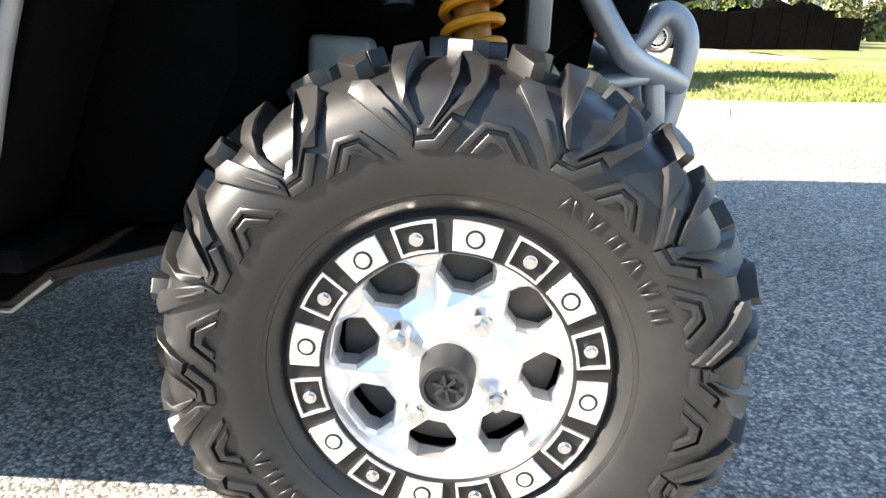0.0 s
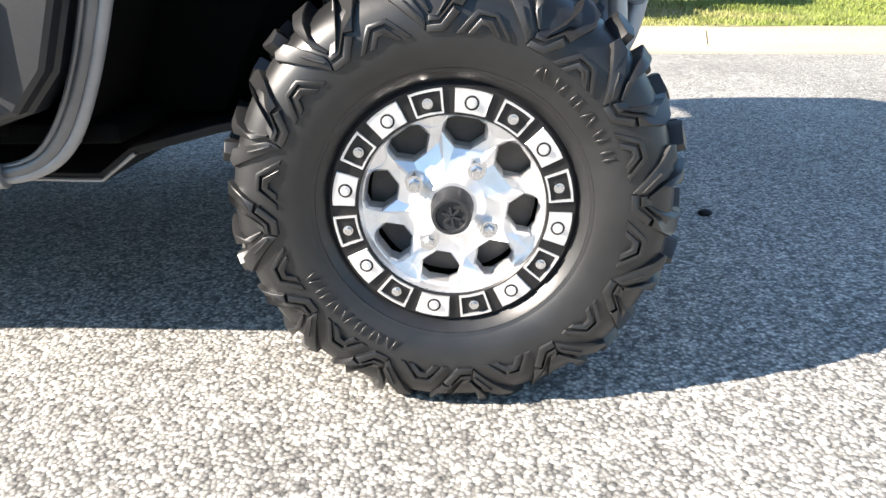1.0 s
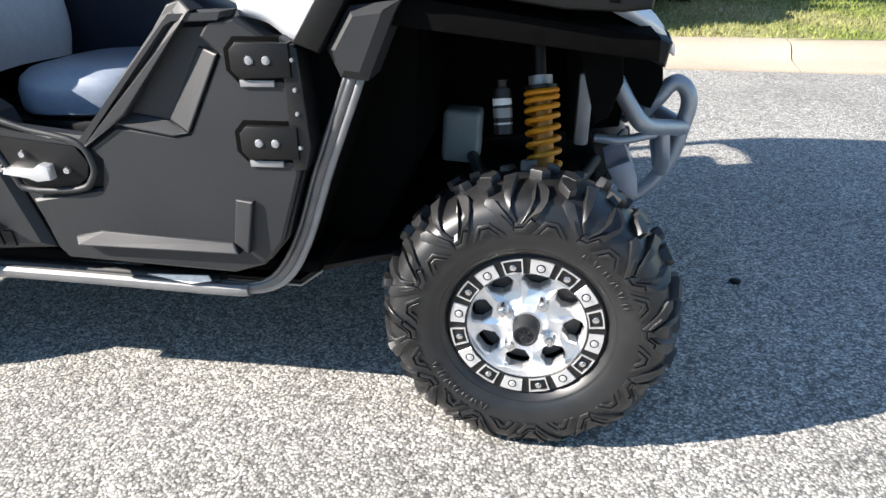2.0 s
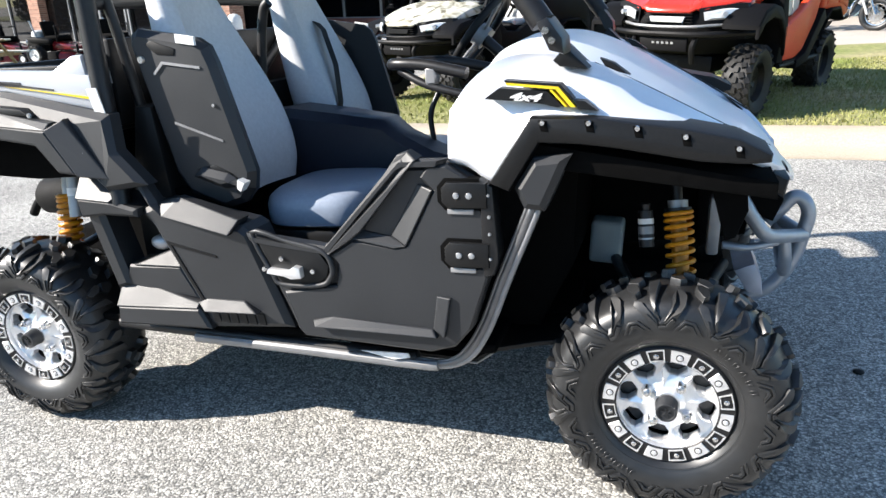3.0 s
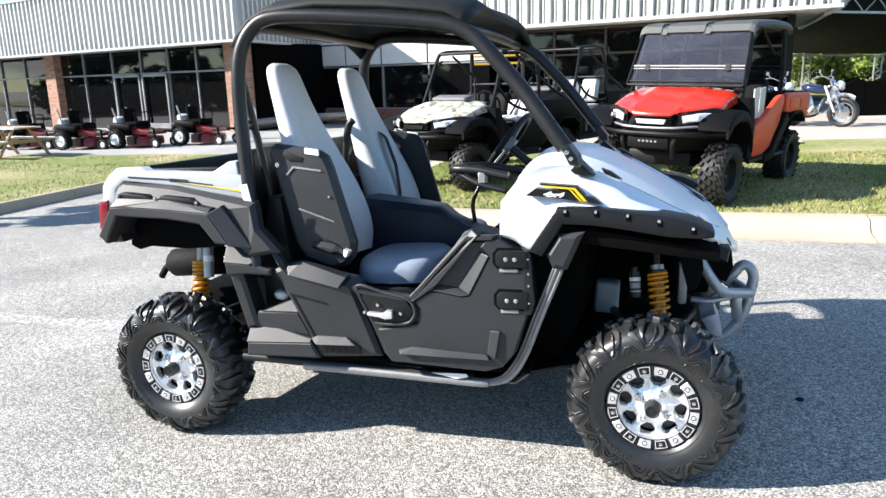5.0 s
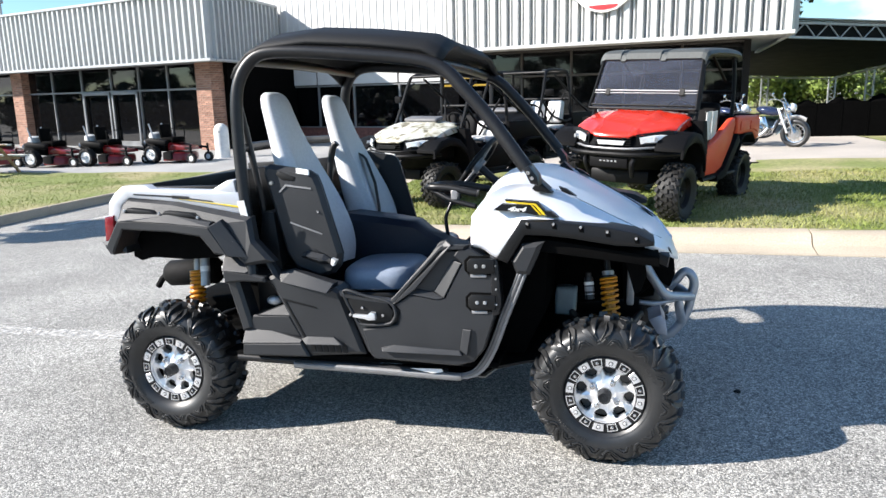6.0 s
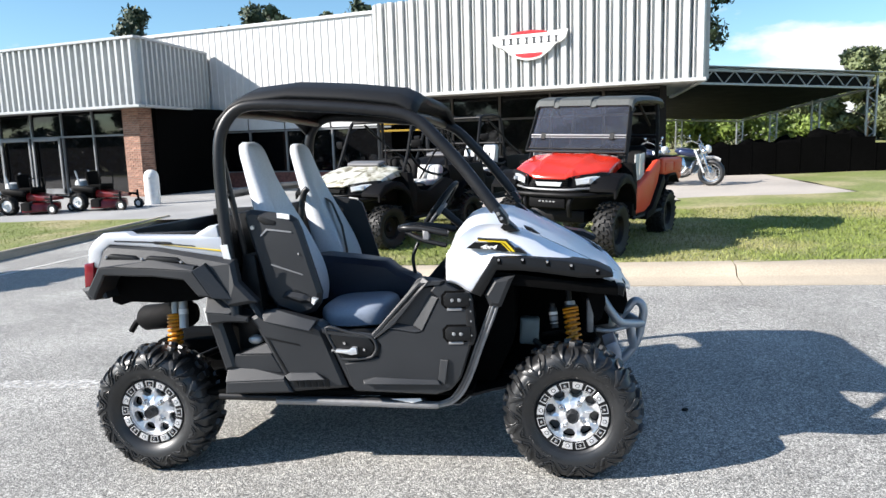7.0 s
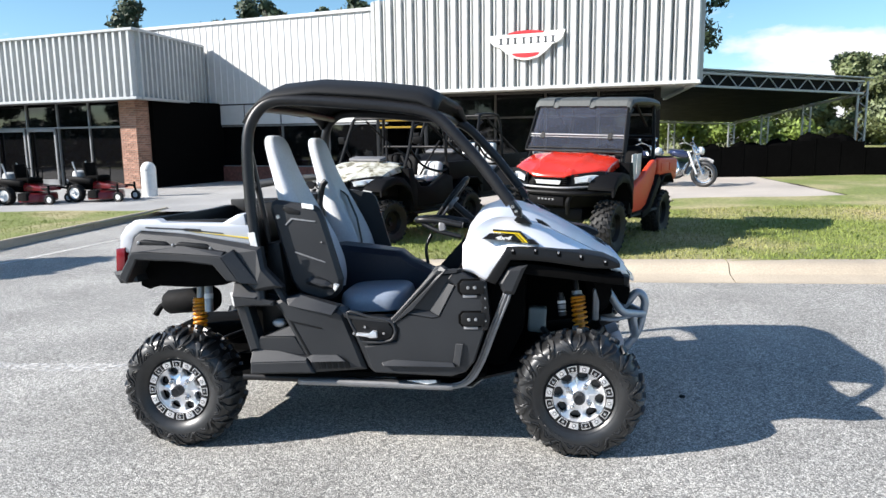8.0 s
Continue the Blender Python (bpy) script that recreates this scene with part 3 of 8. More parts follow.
for i in range(4):
    bm.faces.new((lo[i], lo[(i + 1) % 4], hi[(i + 1) % 4], hi[i]))
# near-black deck: the shade of its underside is put into the colour
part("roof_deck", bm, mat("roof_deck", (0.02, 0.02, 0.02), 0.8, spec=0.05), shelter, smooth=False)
bar_ = TB - TA
bm = BM()
box(bm, (TA + TB) / 2 + Vector((0, -0.02, 0.13)), (bar_.length + 0.5, 0.5, 0.05), bar_.to_track_quat("X", "Z").to_matrix().to_4x4(), 0.01, 1)
part("roof_edge", bm, FASCIA, shelter, smooth=False)

# ---- the grey side-by-side ----
RUBBER = mat("tyre_rubber", (0.0092, 0.0098, 0.0108), 0.47, coat=0.33, coat_rough=0.33, spec=0.55, vary=0.25, scale=40, bump=0.12, bump_scale=260, large=7, large_vary=0.25, bump_dist=0.0006)
BLACK = mat("black_steel", (0.011, 0.011, 0.012), 0.38, spec=0.4, vary=0.2, scale=60)
GREY_PLASTIC = mat("charcoal_plastic", (0.0150, 0.0164, 0.0190), 0.49, spec=0.55, vary=0.12, scale=300, bump=0.3, bump_scale=700, large=3, large_vary=0.1, bump_dist=0.0006)
BLACK_PLASTIC = mat("black_plastic", (0.0065, 0.0067, 0.0072), 0.45, spec=0.28, vary=0.2, scale=200, bump=0.25, bump_scale=600, bump_dist=0.0005)
# near-black, so that wells and recesses carry their shade in the colour
SHADE_BLACK = mat("wheel_well_plastic", (0.003, 0.003, 0.003), 0.85, vary=0.2, spec=0.05)
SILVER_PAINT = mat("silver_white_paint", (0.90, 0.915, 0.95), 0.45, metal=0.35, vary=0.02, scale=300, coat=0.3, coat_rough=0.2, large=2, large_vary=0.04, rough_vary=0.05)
# silver of bed sides and rear corners, darker than the bonnet
BED_SILVER = mat("darker_bed_silver", (0.60, 0.615, 0.645), 0.42, metal=0.3, vary=0.03, scale=300, coat=0.3, coat_rough=0.2, large=2, large_vary=0.05)
ALLOY = mat("machined_alloy", (0.84, 0.84, 0.85), 0.30, metal=0.75, vary=0.06, scale=50, rough_vary=0.08)
CAST = mat("cast_alloy", (0.075, 0.070, 0.066), 0.5, metal=0.3, vary=0.2, scale=40)
CHROME = mat("bright_steel", (0.70, 0.70, 0.70), 0.2, metal=1.0, vary=0.1)
BUMPER_SILVER = mat("silver_tube_paint", (0.36, 0.39, 0.43), 0.36, metal=0.5, vary=0.06)
STEP_SILVER = mat("silver_step", (0.27, 0.27, 0.275), 0.45, metal=0.4, vary=0.1)
SEAT_GREY = mat("grey_vinyl", (0.60, 0.62, 0.65), 0.55, vary=0.06, scale=80, bump=0.3, bump_scale=400, bump_dist=0.0008)
SEAT_BLUE = mat("blue_grey_vinyl", (0.25, 0.295, 0.37), 0.42, vary=0.06, scale=80, bump=0.3, bump_scale=400, bump_dist=0.0008)
SEAT_NAVY = mat("dark_navy_vinyl", (0.012, 0.016, 0.030), 0.5, vary=0.1, scale=80, bump=0.2, bump_scale=400)
YELLOW = mat("yellow_spring", (0.62, 0.235, 0.006), 0.4, vary=0.1)
GOLD = mat("gold_damper", (0.30, 0.115, 0.012), 0.35, metal=0.4, vary=0.1)
DECAL_YELLOW = mat("yellow_decal", (0.75, 0.55, 0.02), 0.4, vary=0.03)
WHITE_TAG = mat("white_label", (0.8, 0.8, 0.78), 0.5)
LENS_RED = mat("red_lens", (0.20, 0.010, 0.016), 0.2, vary=0.05, coat=0.5)
BOTTLE = mat("translucent_bottle", (0.32, 0.37, 0.37), 0.4, vary=0.05)

utv = thing("side_by_side", Matrix.Translation((0, 0, -0.029)) @ pose(0, 0, 0, 0, -1.6, 0),
            "silver-white and charcoal two-seat utility side-by-side parked on asphalt", "off-road vehicle")


# wheels: the axle runs along y, the outer face looks to minus y
SIDE = [(0.166, -0.070), (0.176, -0.082), (0.195, -0.094), (0.220, -0.101), (0.245, -0.101), (0.268, -0.097), (0.285, -0.089), (0.296, -0.074), (0.302, -0.052), (0.307, -0.024), (0.308, 0.0)]
CUM = [0.0]
for i in range(1, len(SIDE)):
    CUM.append(CUM[-1] + math.hypot(SIDE[i][0] - SIDE[i - 1][0], SIDE[i][1] - SIDE[i - 1][1]))


def on_tyre(a, s, h):
    """A point on the tyre: angle in degrees, way along the section from the bead, height over it."""
    flip = 1.0
    if s > CUM[-1]:
        s, flip = 2 * CUM[-1] - s, -1.0
    i = 0
    while i < len(CUM) - 2 and CUM[i + 1] < s:
        i += 1
    k = (s - CUM[i]) / (CUM[i + 1] - CUM[i])
    (r0, y0), (r1, y1) = SIDE[i], SIDE[i + 1]
    tr, ty = r1 - r0, y1 - y0
    ln = math.hypot(tr, ty)
    nr, ny = -ty / ln, tr / ln
    if nr * 0 + ny * -1 < 0 and abs(ny) > 0.5:
        nr, ny = -nr, -ny
    if nr < 0 and abs(nr) > 0.5:
        nr, ny = -nr, -ny
    r, y = r0 + tr * k + abs(nr) * h, y0 + ty * k - abs(ny) * h
    t = radians(a)
    return Vector((r * math.sin(t), y * flip, r * math.cos(t)))


def lug(points, inset=0.0018, base=-0.004):
    """A rubber block on the tyre from a closed outline of (angle, way, height): upright flanks, rounded rim, flat top."""
    mean_r = 0.27
    line = []
    for i, p in enumerate(points):
        q = points[(i + 1) % len(points)]
        k = max(1, int(math.hypot(radians(q[0] - p[0]) * mean_r, q[1] - p[1]) / 0.016))
        for f in range(k):
            line.append([p[c] + (q[c] - p[c]) * f / k for c in range(3)])
    P = [Vector((radians(a) * mean_r, w)) for a, w, _ in line]
    n = len(P)
    turn = 1.0 if sum(P[i - 1].x * P[i].y - P[i].x * P[i - 1].y for i in range(n)) > 0 else -1.0
    inward = []
    for i in range(n):
        d0, d1 = (P[i] - P[i - 1]).normalized(), (P[(i + 1) % n] - P[i]).normalized()
        n0, n1 = Vector((-d0.y, d0.x)) * turn, Vector((-d1.y, d1.x)) * turn
        m = (n0 + n1)
        m = m.normalized() if m.length > 0.05 else n0
        inward.append(m / max(0.45, m.dot(n1)))
    bm = BM()
    rings = []
    for d, k in ((-0.5, None), (0.45, 0.90), (1.0, 1.0)):
        ring = []
        for i in range(n):
            e = P[i] + inward[i] * inset * d
            h = base if k is None else line[i][2] * k
            ring.append(bm.verts.new(on_tyre(math.degrees(e.x / mean_r), e.y, h)))
        rings.append(ring)
    for a, b in zip(rings, rings[1:]):
        for i in range(n):
            bm.faces.new((a[i], a[(i + 1) % n], b[(i + 1) % n], b[i]))
    bmesh.ops.triangulate(bm, faces=[bm.faces.new(rings[-1])])
    return bm


S_END = CUM[-1]


def far(points):
    """The same block on the other half of the tread, half a step on."""
    return [(a + 15.0, 2 * S_END - w, h) for a, w, h in points]


ARM = [(-6.2, 0.0885, 0.005), (-2.9, 0.0885, 0.005), (1.0, 0.1075, 0.006), (3.4, 0.104, 0.006), (6.9, 0.134, 0.008), (7.0, 0.160, 0.010), (4.6, 0.184, 0.012), (1.6, 0.178, 0.012), (1.5, 0.140, 0.009), (-0.3, 0.118, 0.007), (-3.7, 0.0965, 0.005), (-6.0, 0.0965, 0.005)]
HORN = [(-6.0, 0.0995, 0.005), (-8.5, 0.116, 0.007), (-9.9, 0.147, 0.011), (-10.2, 0.196, 0.017), (-5.0, 0.206, 0.017), (-6.2, 0.165, 0.013), (-7.2, 0.126, 0.008), (-5.0, 0.0995, 0.005)]
BLOCK = [(10.4, 0.176, 0.019), (14.0, 0.156, 0.016), (16.4, 0.166, 0.018), (15.8, 0.186, 0.021), (12.6, 0.198, 0.021), (10.0, 0.192, 0.021)]
LUGS = [
    # the great V: a low rim round its foot, a tall arm, a horn and a low wing, with grooves between them
    ("lug_rim", lug([(-7.0, 0.077, 0.004), (-1.7, 0.076, 0.0045), (3.0, 0.0985, 0.007), (1.0, 0.1045, 0.007), (-2.6, 0.0862, 0.0045), (-6.6, 0.0862, 0.004)], 0.0014)),
    ("sidewall_lug", lug(ARM)),
    ("horn_lug", lug(HORN)),
    ("wing_lug", lug([(-7.4, 0.079, 0.004), (-13.0, 0.108, 0.0055), (-17.9, 0.136, 0.008), (-17.0, 0.150, 0.009), (-13.4, 0.1445, 0.009), (-9.8, 0.119, 0.007), (-6.9, 0.0985, 0.0055), (-6.7, 0.088, 0.004)])),
    ("lug_line", lug([(-7.6, 0.0895, 0.0075), (-12.0, 0.1145, 0.009), (-11.6, 0.1165, 0.009), (-7.3, 0.0925, 0.0075)], 0.0006)),
    # two nested chevrons between the Vs
    ("chevron_lug", lug([(1.6, 0.074, 0.0035), (7.3, 0.1035, 0.006), (12.8, 0.1035, 0.006), (18.9, 0.075, 0.0035), (17.0, 0.075, 0.0035), (12.2, 0.0965, 0.006), (8.0, 0.0965, 0.006), (3.8, 0.074, 0.0035)], 0.0016)),
    ("chevron_lug", lug([(5.0, 0.074, 0.0035), (8.4, 0.0935, 0.0055), (11.9, 0.0935, 0.0055), (15.8, 0.075, 0.0035), (13.6, 0.075, 0.0035), (11.3, 0.0855, 0.0055), (9.1, 0.0855, 0.0055), (7.2, 0.074, 0.0035)], 0.0016)),
    ("shoulder_lug", lug(BLOCK)),
    ("tread_lug", lug([(-1.0, 0.216, 0.017), (3.5, 0.206, 0.017), (6.5, 0.214, 0.017), (4.0, 0.236, 0.017), (-0.5, 0.238, 0.017)])),
    ("tread_lug", lug([(-19.5, 0.206, 0.017), (-14.5, 0.196, 0.017), (-12.0, 0.212, 0.017), (-14.5, 0.234, 0.017), (-18.5, 0.232, 0.017)])),
    ("horn_lug", lug(far(HORN))),
    ("shoulder_lug", lug(far(BLOCK))),
    ("sidewall_lug", lug(far(ARM))),
]
LUG_MESH = []
for nm, bm in LUGS:
    o = link_mesh(nm, bm, RUBBER, True)
    LUG_MESH.append((nm, o.data))
    bpy.data.objects.remove(o)


def ring_block(bm, a0, a1, r0, r1, y0, y1, n=6, bevel=0.0):
    """A slab of a ring between two angles (degrees)."""
    def row(y):
        return ([(r1 * math.sin(radians(a0 + (a1 - a0) * k / n)), y, r1 * math.cos(radians(a0 + (a1 - a0) * k / n))) for k in range(n + 1)]
                + [(r0 * math.sin(radians(a1 - (a1 - a0) * k / n)), y, r0 * math.cos(radians(a1 - (a1 - a0) * k / n))) for k in range(n + 1)])
    A = [bm.verts.new(p) for p in row(y0)]
    B = [bm.verts.new(p) for p in row(y1)]
    f0 = bm.faces.new(A)
    bm.faces.new(B[::-1])
    m = len(A)
    for i in range(m):
        bm.faces.new((A[i], B[i], B[(i + 1) % m], A[(i + 1) % m]))
    if bevel:
        bmesh.ops.bevel(bm, geom=list(f0.edges), offset=bevel, segments=1, affect="EDGES")
    return bm


def wheel(parent, at, width=1.0, turn=0.0, outer=-1, spin=0.0):
    """A wheel with a knobbly tyre and a two-tone ring; outer -1 looks to minus y."""
    m = Matrix.Translation(at) @ pose(0, 0, 0, 0, 0, turn + (0 if outer < 0 else 180)) @ pose(0, 0, 0, 0, spin, 0)
    wh = part("wheel", BM(), None, parent)
    wh.matrix_basis = m @ Matrix.Diagonal((0.998, 1, 0.998, 1))
    bm = BM()
    sec = [(r, y * width) for r, y in SIDE] + [(r, -y * width) for r, y in SIDE[-2::-1]]
    revolve(bm, sec, 88)
    part("tyre", bm, RUBBER, wh, "knobbly black mud tyre with chevron lugs")
    for k in range(12):
        for nm, me in LUG_MESH:
            ob = shared(nm, me, wh, pose(0, 0, 0, 0, k * 30, 0) @ Matrix.Diagonal((1, width, 1, 1)))
    o = -0.070 * width
    # raised rim guard and unreadable maker's marks on the sidewall
    bm = BM()
    revolve(bm, [(0.181, o - 0.010), (0.184, o - 0.021), (0.188, o - 0.023), (0.191, o - 0.016)], 72)
    part("bead_rib", bm, RUBBER, wh)
    for a0, nn, step in ((30, 6, 7.4), (203, 7, 6.6)):
        for k in range(nn):
            bm = BM()
            a = a0 + k * step
            q = pose(0, 0, 0, 0, a, 0)
            box(bm, (0, -0.101 * width, 0.213), (0.0032, 0.0018, 0.017), pose(0, 0, 0, 12, (16, -12, 4)[k % 3], 0), 0.0006, 1)
            box(bm, (0.010, -0.101 * width, 0.213), (0.0032, 0.0018, 0.017), pose(0, 0, 0, 12, (-16, 12, 4)[k % 3], 0), 0.0006, 1)
            for v in bm.verts:
                v.co = q @ v.co
            part("raised_mark", bm, RUBBER, wh)
    # rim barrel
    bm = BM()
    revolve(bm, [(0.172, o - 0.006), (0.174, o + 0.004), (0.160, o + 0.012), (0.150, o + 0.03), (0.146, -o - 0.02), (0.168, -o)], 64)
    part("rim_barrel", bm, CAST, wh)
    # beadlock ring, black with sixteen bright pads
    bm = BM()
    revolve(bm, [(0.126, o + 0.006), (0.126, o - 0.007), (0.129, o - 0.010), (0.165, o - 0.010), (0.171, o - 0.005), (0.172, o + 0.008)], 96)
    part("rim_ring", bm, BLACK, wh, "gloss black beadlock ring")
    for k in range(16):
        a = k * 22.5 - 12.0
        if k % 2:
            bm = BM()
            ring_block(bm, a - 8.6, a + 8.6, 0.131, 0.1615, o - 0.014, o - 0.008, 6, 0.001)
            part("rim_pad", bm, ALLOY, wh)
        else:
            bm = BM()
            for b0, b1, r0, r1 in ((a - 8.0, a + 8.0, 0.1590, 0.1622), (a - 8.0, a + 8.0, 0.1300, 0.1325), (a - 8.0, a - 6.9, 0.1325, 0.1590), (a + 6.9, a + 8.0, 0.1325, 0.1590)):
                ring_block(bm, b0, b1, r0, r1, o - 0.0135, o - 0.009, 4)
            part("rim_pad", bm, ALLOY, wh, "black pad with a bright machined outline", smooth=False)
        bm = BM()
        c = Vector((0.145 * math.sin(radians(a)), 0, 0.145 * math.cos(radians(a))))
        cyl(bm, c + Vector((0, o - 0.008, 0)), c + Vector((0, o - 0.0152, 0)), 0.0074, 0.0070, 14)
        cyl(bm, c + Vector((0, o - 0.015, 0)), c + Vector((0, o - 0.019, 0)), 0.0056, 0.0050, 6)
        bolt = part("ring_bolt", bm, CHROME if k % 2 == 0 else ALLOY, wh)
        if k % 2:
            bm = BM()
            cyl(bm, c + Vector((0, o - 0.012, 0)), c + Vector((0, o - 0.0146, 0)), 0.0098, 0.0096, 16)
            part("washer", bm, BLACK, bolt)
    # dished disc: eight spokes round eight six-sided holes
    d = o + 0.008
    bm = BM()
    RD = 0.128

    def at3(rr, aa, depth=0.0):
        # the face is dished between the hub and the ring
        q = min(1.0, max(0.0, (rr - 0.045) / (RD - 0.045)))
        y = d + depth + 0.013 * math.sin(math.pi * q ** 0.8)
        return bm.verts.new((rr * math.sin(radians(aa)), y, rr * math.cos(radians(aa))))
    for k in range(8):
        a0 = k * 45 + 10
        sector = [(RD, -22.5), (RD, -8), (RD, 8), (RD, 22.5), (0.085, 22.5), (0.045, 22.5), (0.045, -22.5), (0.085, -22.5)]
        hole = [(0.1165, -13.0), (0.1210, -7.0), (0.1210, 7.0), (0.1165, 13.0), (0.0995, 16.0), (0.0790, 7.2), (0.0790, -7.2), (0.0995, -16.0)]
        S_ = [at3(r_, a0 + q) for r_, q in sector]
        H0 = [at3(0.100 + (r_ - 0.100) * 1.12, a0 + q * 1.12) for r_, q in hole]
        H1 = [at3(r_, a0 + q, 0.005) for r_, q in hole]
        H2 = [bm.verts.new((v.co.x * 1.0, v.co.y + 0.026, v.co.z * 1.0)) for v in H1]
        for i in range(8):
            j = (i + 1) % 8
            for P_, Q_ in ((S_, H0), (H0, H1), (H1, H2)):
                bm.faces.new((P_[i], P_[j], Q_[j], Q_[i]))
    bmesh.ops.remove_doubles(bm, verts=bm.verts, dist=0.0006)
    part("rim_disc", bm, ALLOY, wh, "bright machined wheel face with eight six-sided holes", smooth=False)
    bm = BM()
    revolve(bm, [(0.0, d - 0.010), (0.034, d - 0.010), (0.038, d - 0.006), (0.046, d + 0.001), (0.048, d + 0.012)], 48)
    part("hub_plate", bm, ALLOY, wh)
    bm = BM()
    revolve(bm, [(0.129, d - 0.014), (0.1265, d - 0.016), (0.1245, d - 0.010), (0.1240, d + 0.006)], 64)
    part("rim_lip", bm, ALLOY, wh)
    bm = BM()
    revolve(bm, [(0.0, d - 0.047), (0.0195, d - 0.048), (0.021, d - 0.052), (0.0245, d - 0.052), (0.0265, d - 0.048), (0.0295, d - 0.008)], 40)
    part("hub_cap", bm, GREY_PLASTIC, wh, "black plastic centre cap")
    bm = BM()
    for k in range(3):
        box(bm, (0, d - 0.0495, 0), (0.026, 0.003, 0.003), pose(0, 0, 0, 0, k * 60 + 20, 0))
    part("cap_mark", bm, GREY_PLASTIC, wh)
    for k in range(4):
        a = radians(k * 90 + 33)
        c = Vector((0.060 * math.sin(a), 0, 0.060 * math.cos(a)))
        bm = BM()
        cyl(bm, c + Vector((0, d + 0.004, 0)), c + Vector((0, d - 0.014, 0)), 0.0145, 0.012, 20)
        cyl(bm, c + Vector((0, d - 0.011, 0)), c + Vector((0, d - 0.028, 0)), 0.0095, 0.006, 6)
        part("lug_nut", bm, CHROME, wh)
    # raised outlines on the disc between the holes
    for k in range(8):
        bm = BM()
        a0 = k * 45 + 32.5
        arc = [(0.1235, -10.5), (0.116, -8.0), (0.109, -3.2), (0.109, 3.2), (0.116, 8.0), (0.1235, 10.5)]
        tube(bm, [v.co.copy() - Vector((0, 0.0008, 0)) for v in [at3(r_, a0 + q) for r_, q in arc]], 0.0011, 5)
        part("rim_emboss", bm, ALLOY, wh)
    bm = BM()
    cyl(bm, (0, d + 0.05, 0), (0, d + 0.062, 0), 0.118, n=40)
    part("brake_disc", bm, CAST if outer < 0 else BLACK, wh)
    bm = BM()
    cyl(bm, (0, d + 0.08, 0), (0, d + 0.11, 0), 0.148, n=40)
    part("wheel_backing", bm, SHADE_BLACK, wh)
    return wh


FRONT_X, REAR_X = 1.035, -1.035
wheel(utv, (FRONT_X + 0.012, -0.6505, 0.3075), 1.15, turn=-0.7, outer=-1, spin=0)
wheel(utv, (REAR_X, -0.625, 0.316), 1.25, outer=-1, spin=14)
wheel(utv, (FRONT_X + 0.012, 0.6505, 0.3075), 1.15, turn=-0.7, outer=1, spin=20)
wheel(utv, (REAR_X, 0.625, 0.316), 1.25, outer=1, spin=7)


TUBE_GREY = mat("dull_grey_tube", (0.15, 0.152, 0.158), 0.34, metal=0.6, vary=0.1)


def both(fn):
    """Builds a part on both flanks of the vehicle: side is -1 for the flank at minus y, 1 for the other."""
    for side in (-1, 1):
        fn(side)


def flank(name, outline, y0, y1, material, side, bevel=0.008, parent=None, label="", taper=None, lean=0.0, foot=0.0):
    """A moulded panel on a flank, from depth y0 (outer) to y1 (inner), both given as distances from the middle."""
    bm = BM()
    prism(bm, outline, side * y0, side * y1, bevel * (1.45 if material is GREY_PLASTIC else 1.0), 1 if material is GREY_PLASTIC else 2, taper, False)
    for v in bm.verts if lean else ():
        v.co.y -= side * lean * max(0.0, v.co.z - foot)
    return part(name, bm, material, parent or utv, label, material is not GREY_PLASTIC)


def facet(name, pts, material, side, parent=None, label="", depth=0.03, bevel=0.004):
    """A tilted moulded face with thickness: pts are (x, distance from the middle, z)."""
    bm = BM()
    A = [bm.verts.new((x_, side * y_, z_)) for x_, y_, z_ in pts]
    B = [bm.verts.new((x_, side * (min(p[1] for p in pts) - depth), z_)) for x_, y_, z_ in pts]
    n_ = len(pts)
    f0 = bm.faces.new(A)
    bm.faces.new(B[::-1])
    for i in range(n_):
        bm.faces.new((A[i], B[i], B[(i + 1) % n_], A[(i + 1) % n_]))
    if bevel:
        bmesh.ops.bevel(bm, geom=list(f0.edges), offset=bevel, segments=2, affect="EDGES", profile=0.5)
    return part(name, bm, material, parent or utv, label, False)


def rod(name, pts, r, material, parent=None, n=12, smooth_line=True, per=6, label=""):
    bm = BM()
    tube(bm, smooth_path(pts, per) if smooth_line else pts, r, n)
    return part(name, bm, material, parent or utv, label)


def screw(parent, x, y, z, r=0.009, side=-1, material=None, d=0.006):
    bm = BM()
    cyl(bm, (x, y, z), (x, y + side * d, z), r, r * 0.8, 12)
    cyl(bm, (x, y + side * d, z), (x, y + side * (d + 0.001), z), r * 0.45, r * 0.45, 6)
    return part("screw", bm, material or CHROME, parent)


# chassis, floor and inner masses, their shade put into the near-black colour
bm = BM()
box(bm, (-0.1, 0, 0.40), (1.75, 0.80, 0.06), None, 0.01)
box(bm, (-0.08, 0, 0.402), (1.34, 1.36, 0.03), None, 0.008)
box(bm, (0.89, 0, 0.44), (0.63, 0.34, 0.14), None, 0.02)
box(bm, (-0.95, 0, 0.46), (0.7, 0.36, 0.18), None, 0.02)
part("chassis", bm, SHADE_BLACK, utv)
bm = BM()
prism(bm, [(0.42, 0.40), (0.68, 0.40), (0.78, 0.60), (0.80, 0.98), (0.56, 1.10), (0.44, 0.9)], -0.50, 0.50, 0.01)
part("firewall", bm, SHADE_BLACK, utv)
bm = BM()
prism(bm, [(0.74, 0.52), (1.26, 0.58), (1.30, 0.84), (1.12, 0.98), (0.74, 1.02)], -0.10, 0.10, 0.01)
part("front_bulkhead", bm, SHADE_BLACK, utv)
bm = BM()
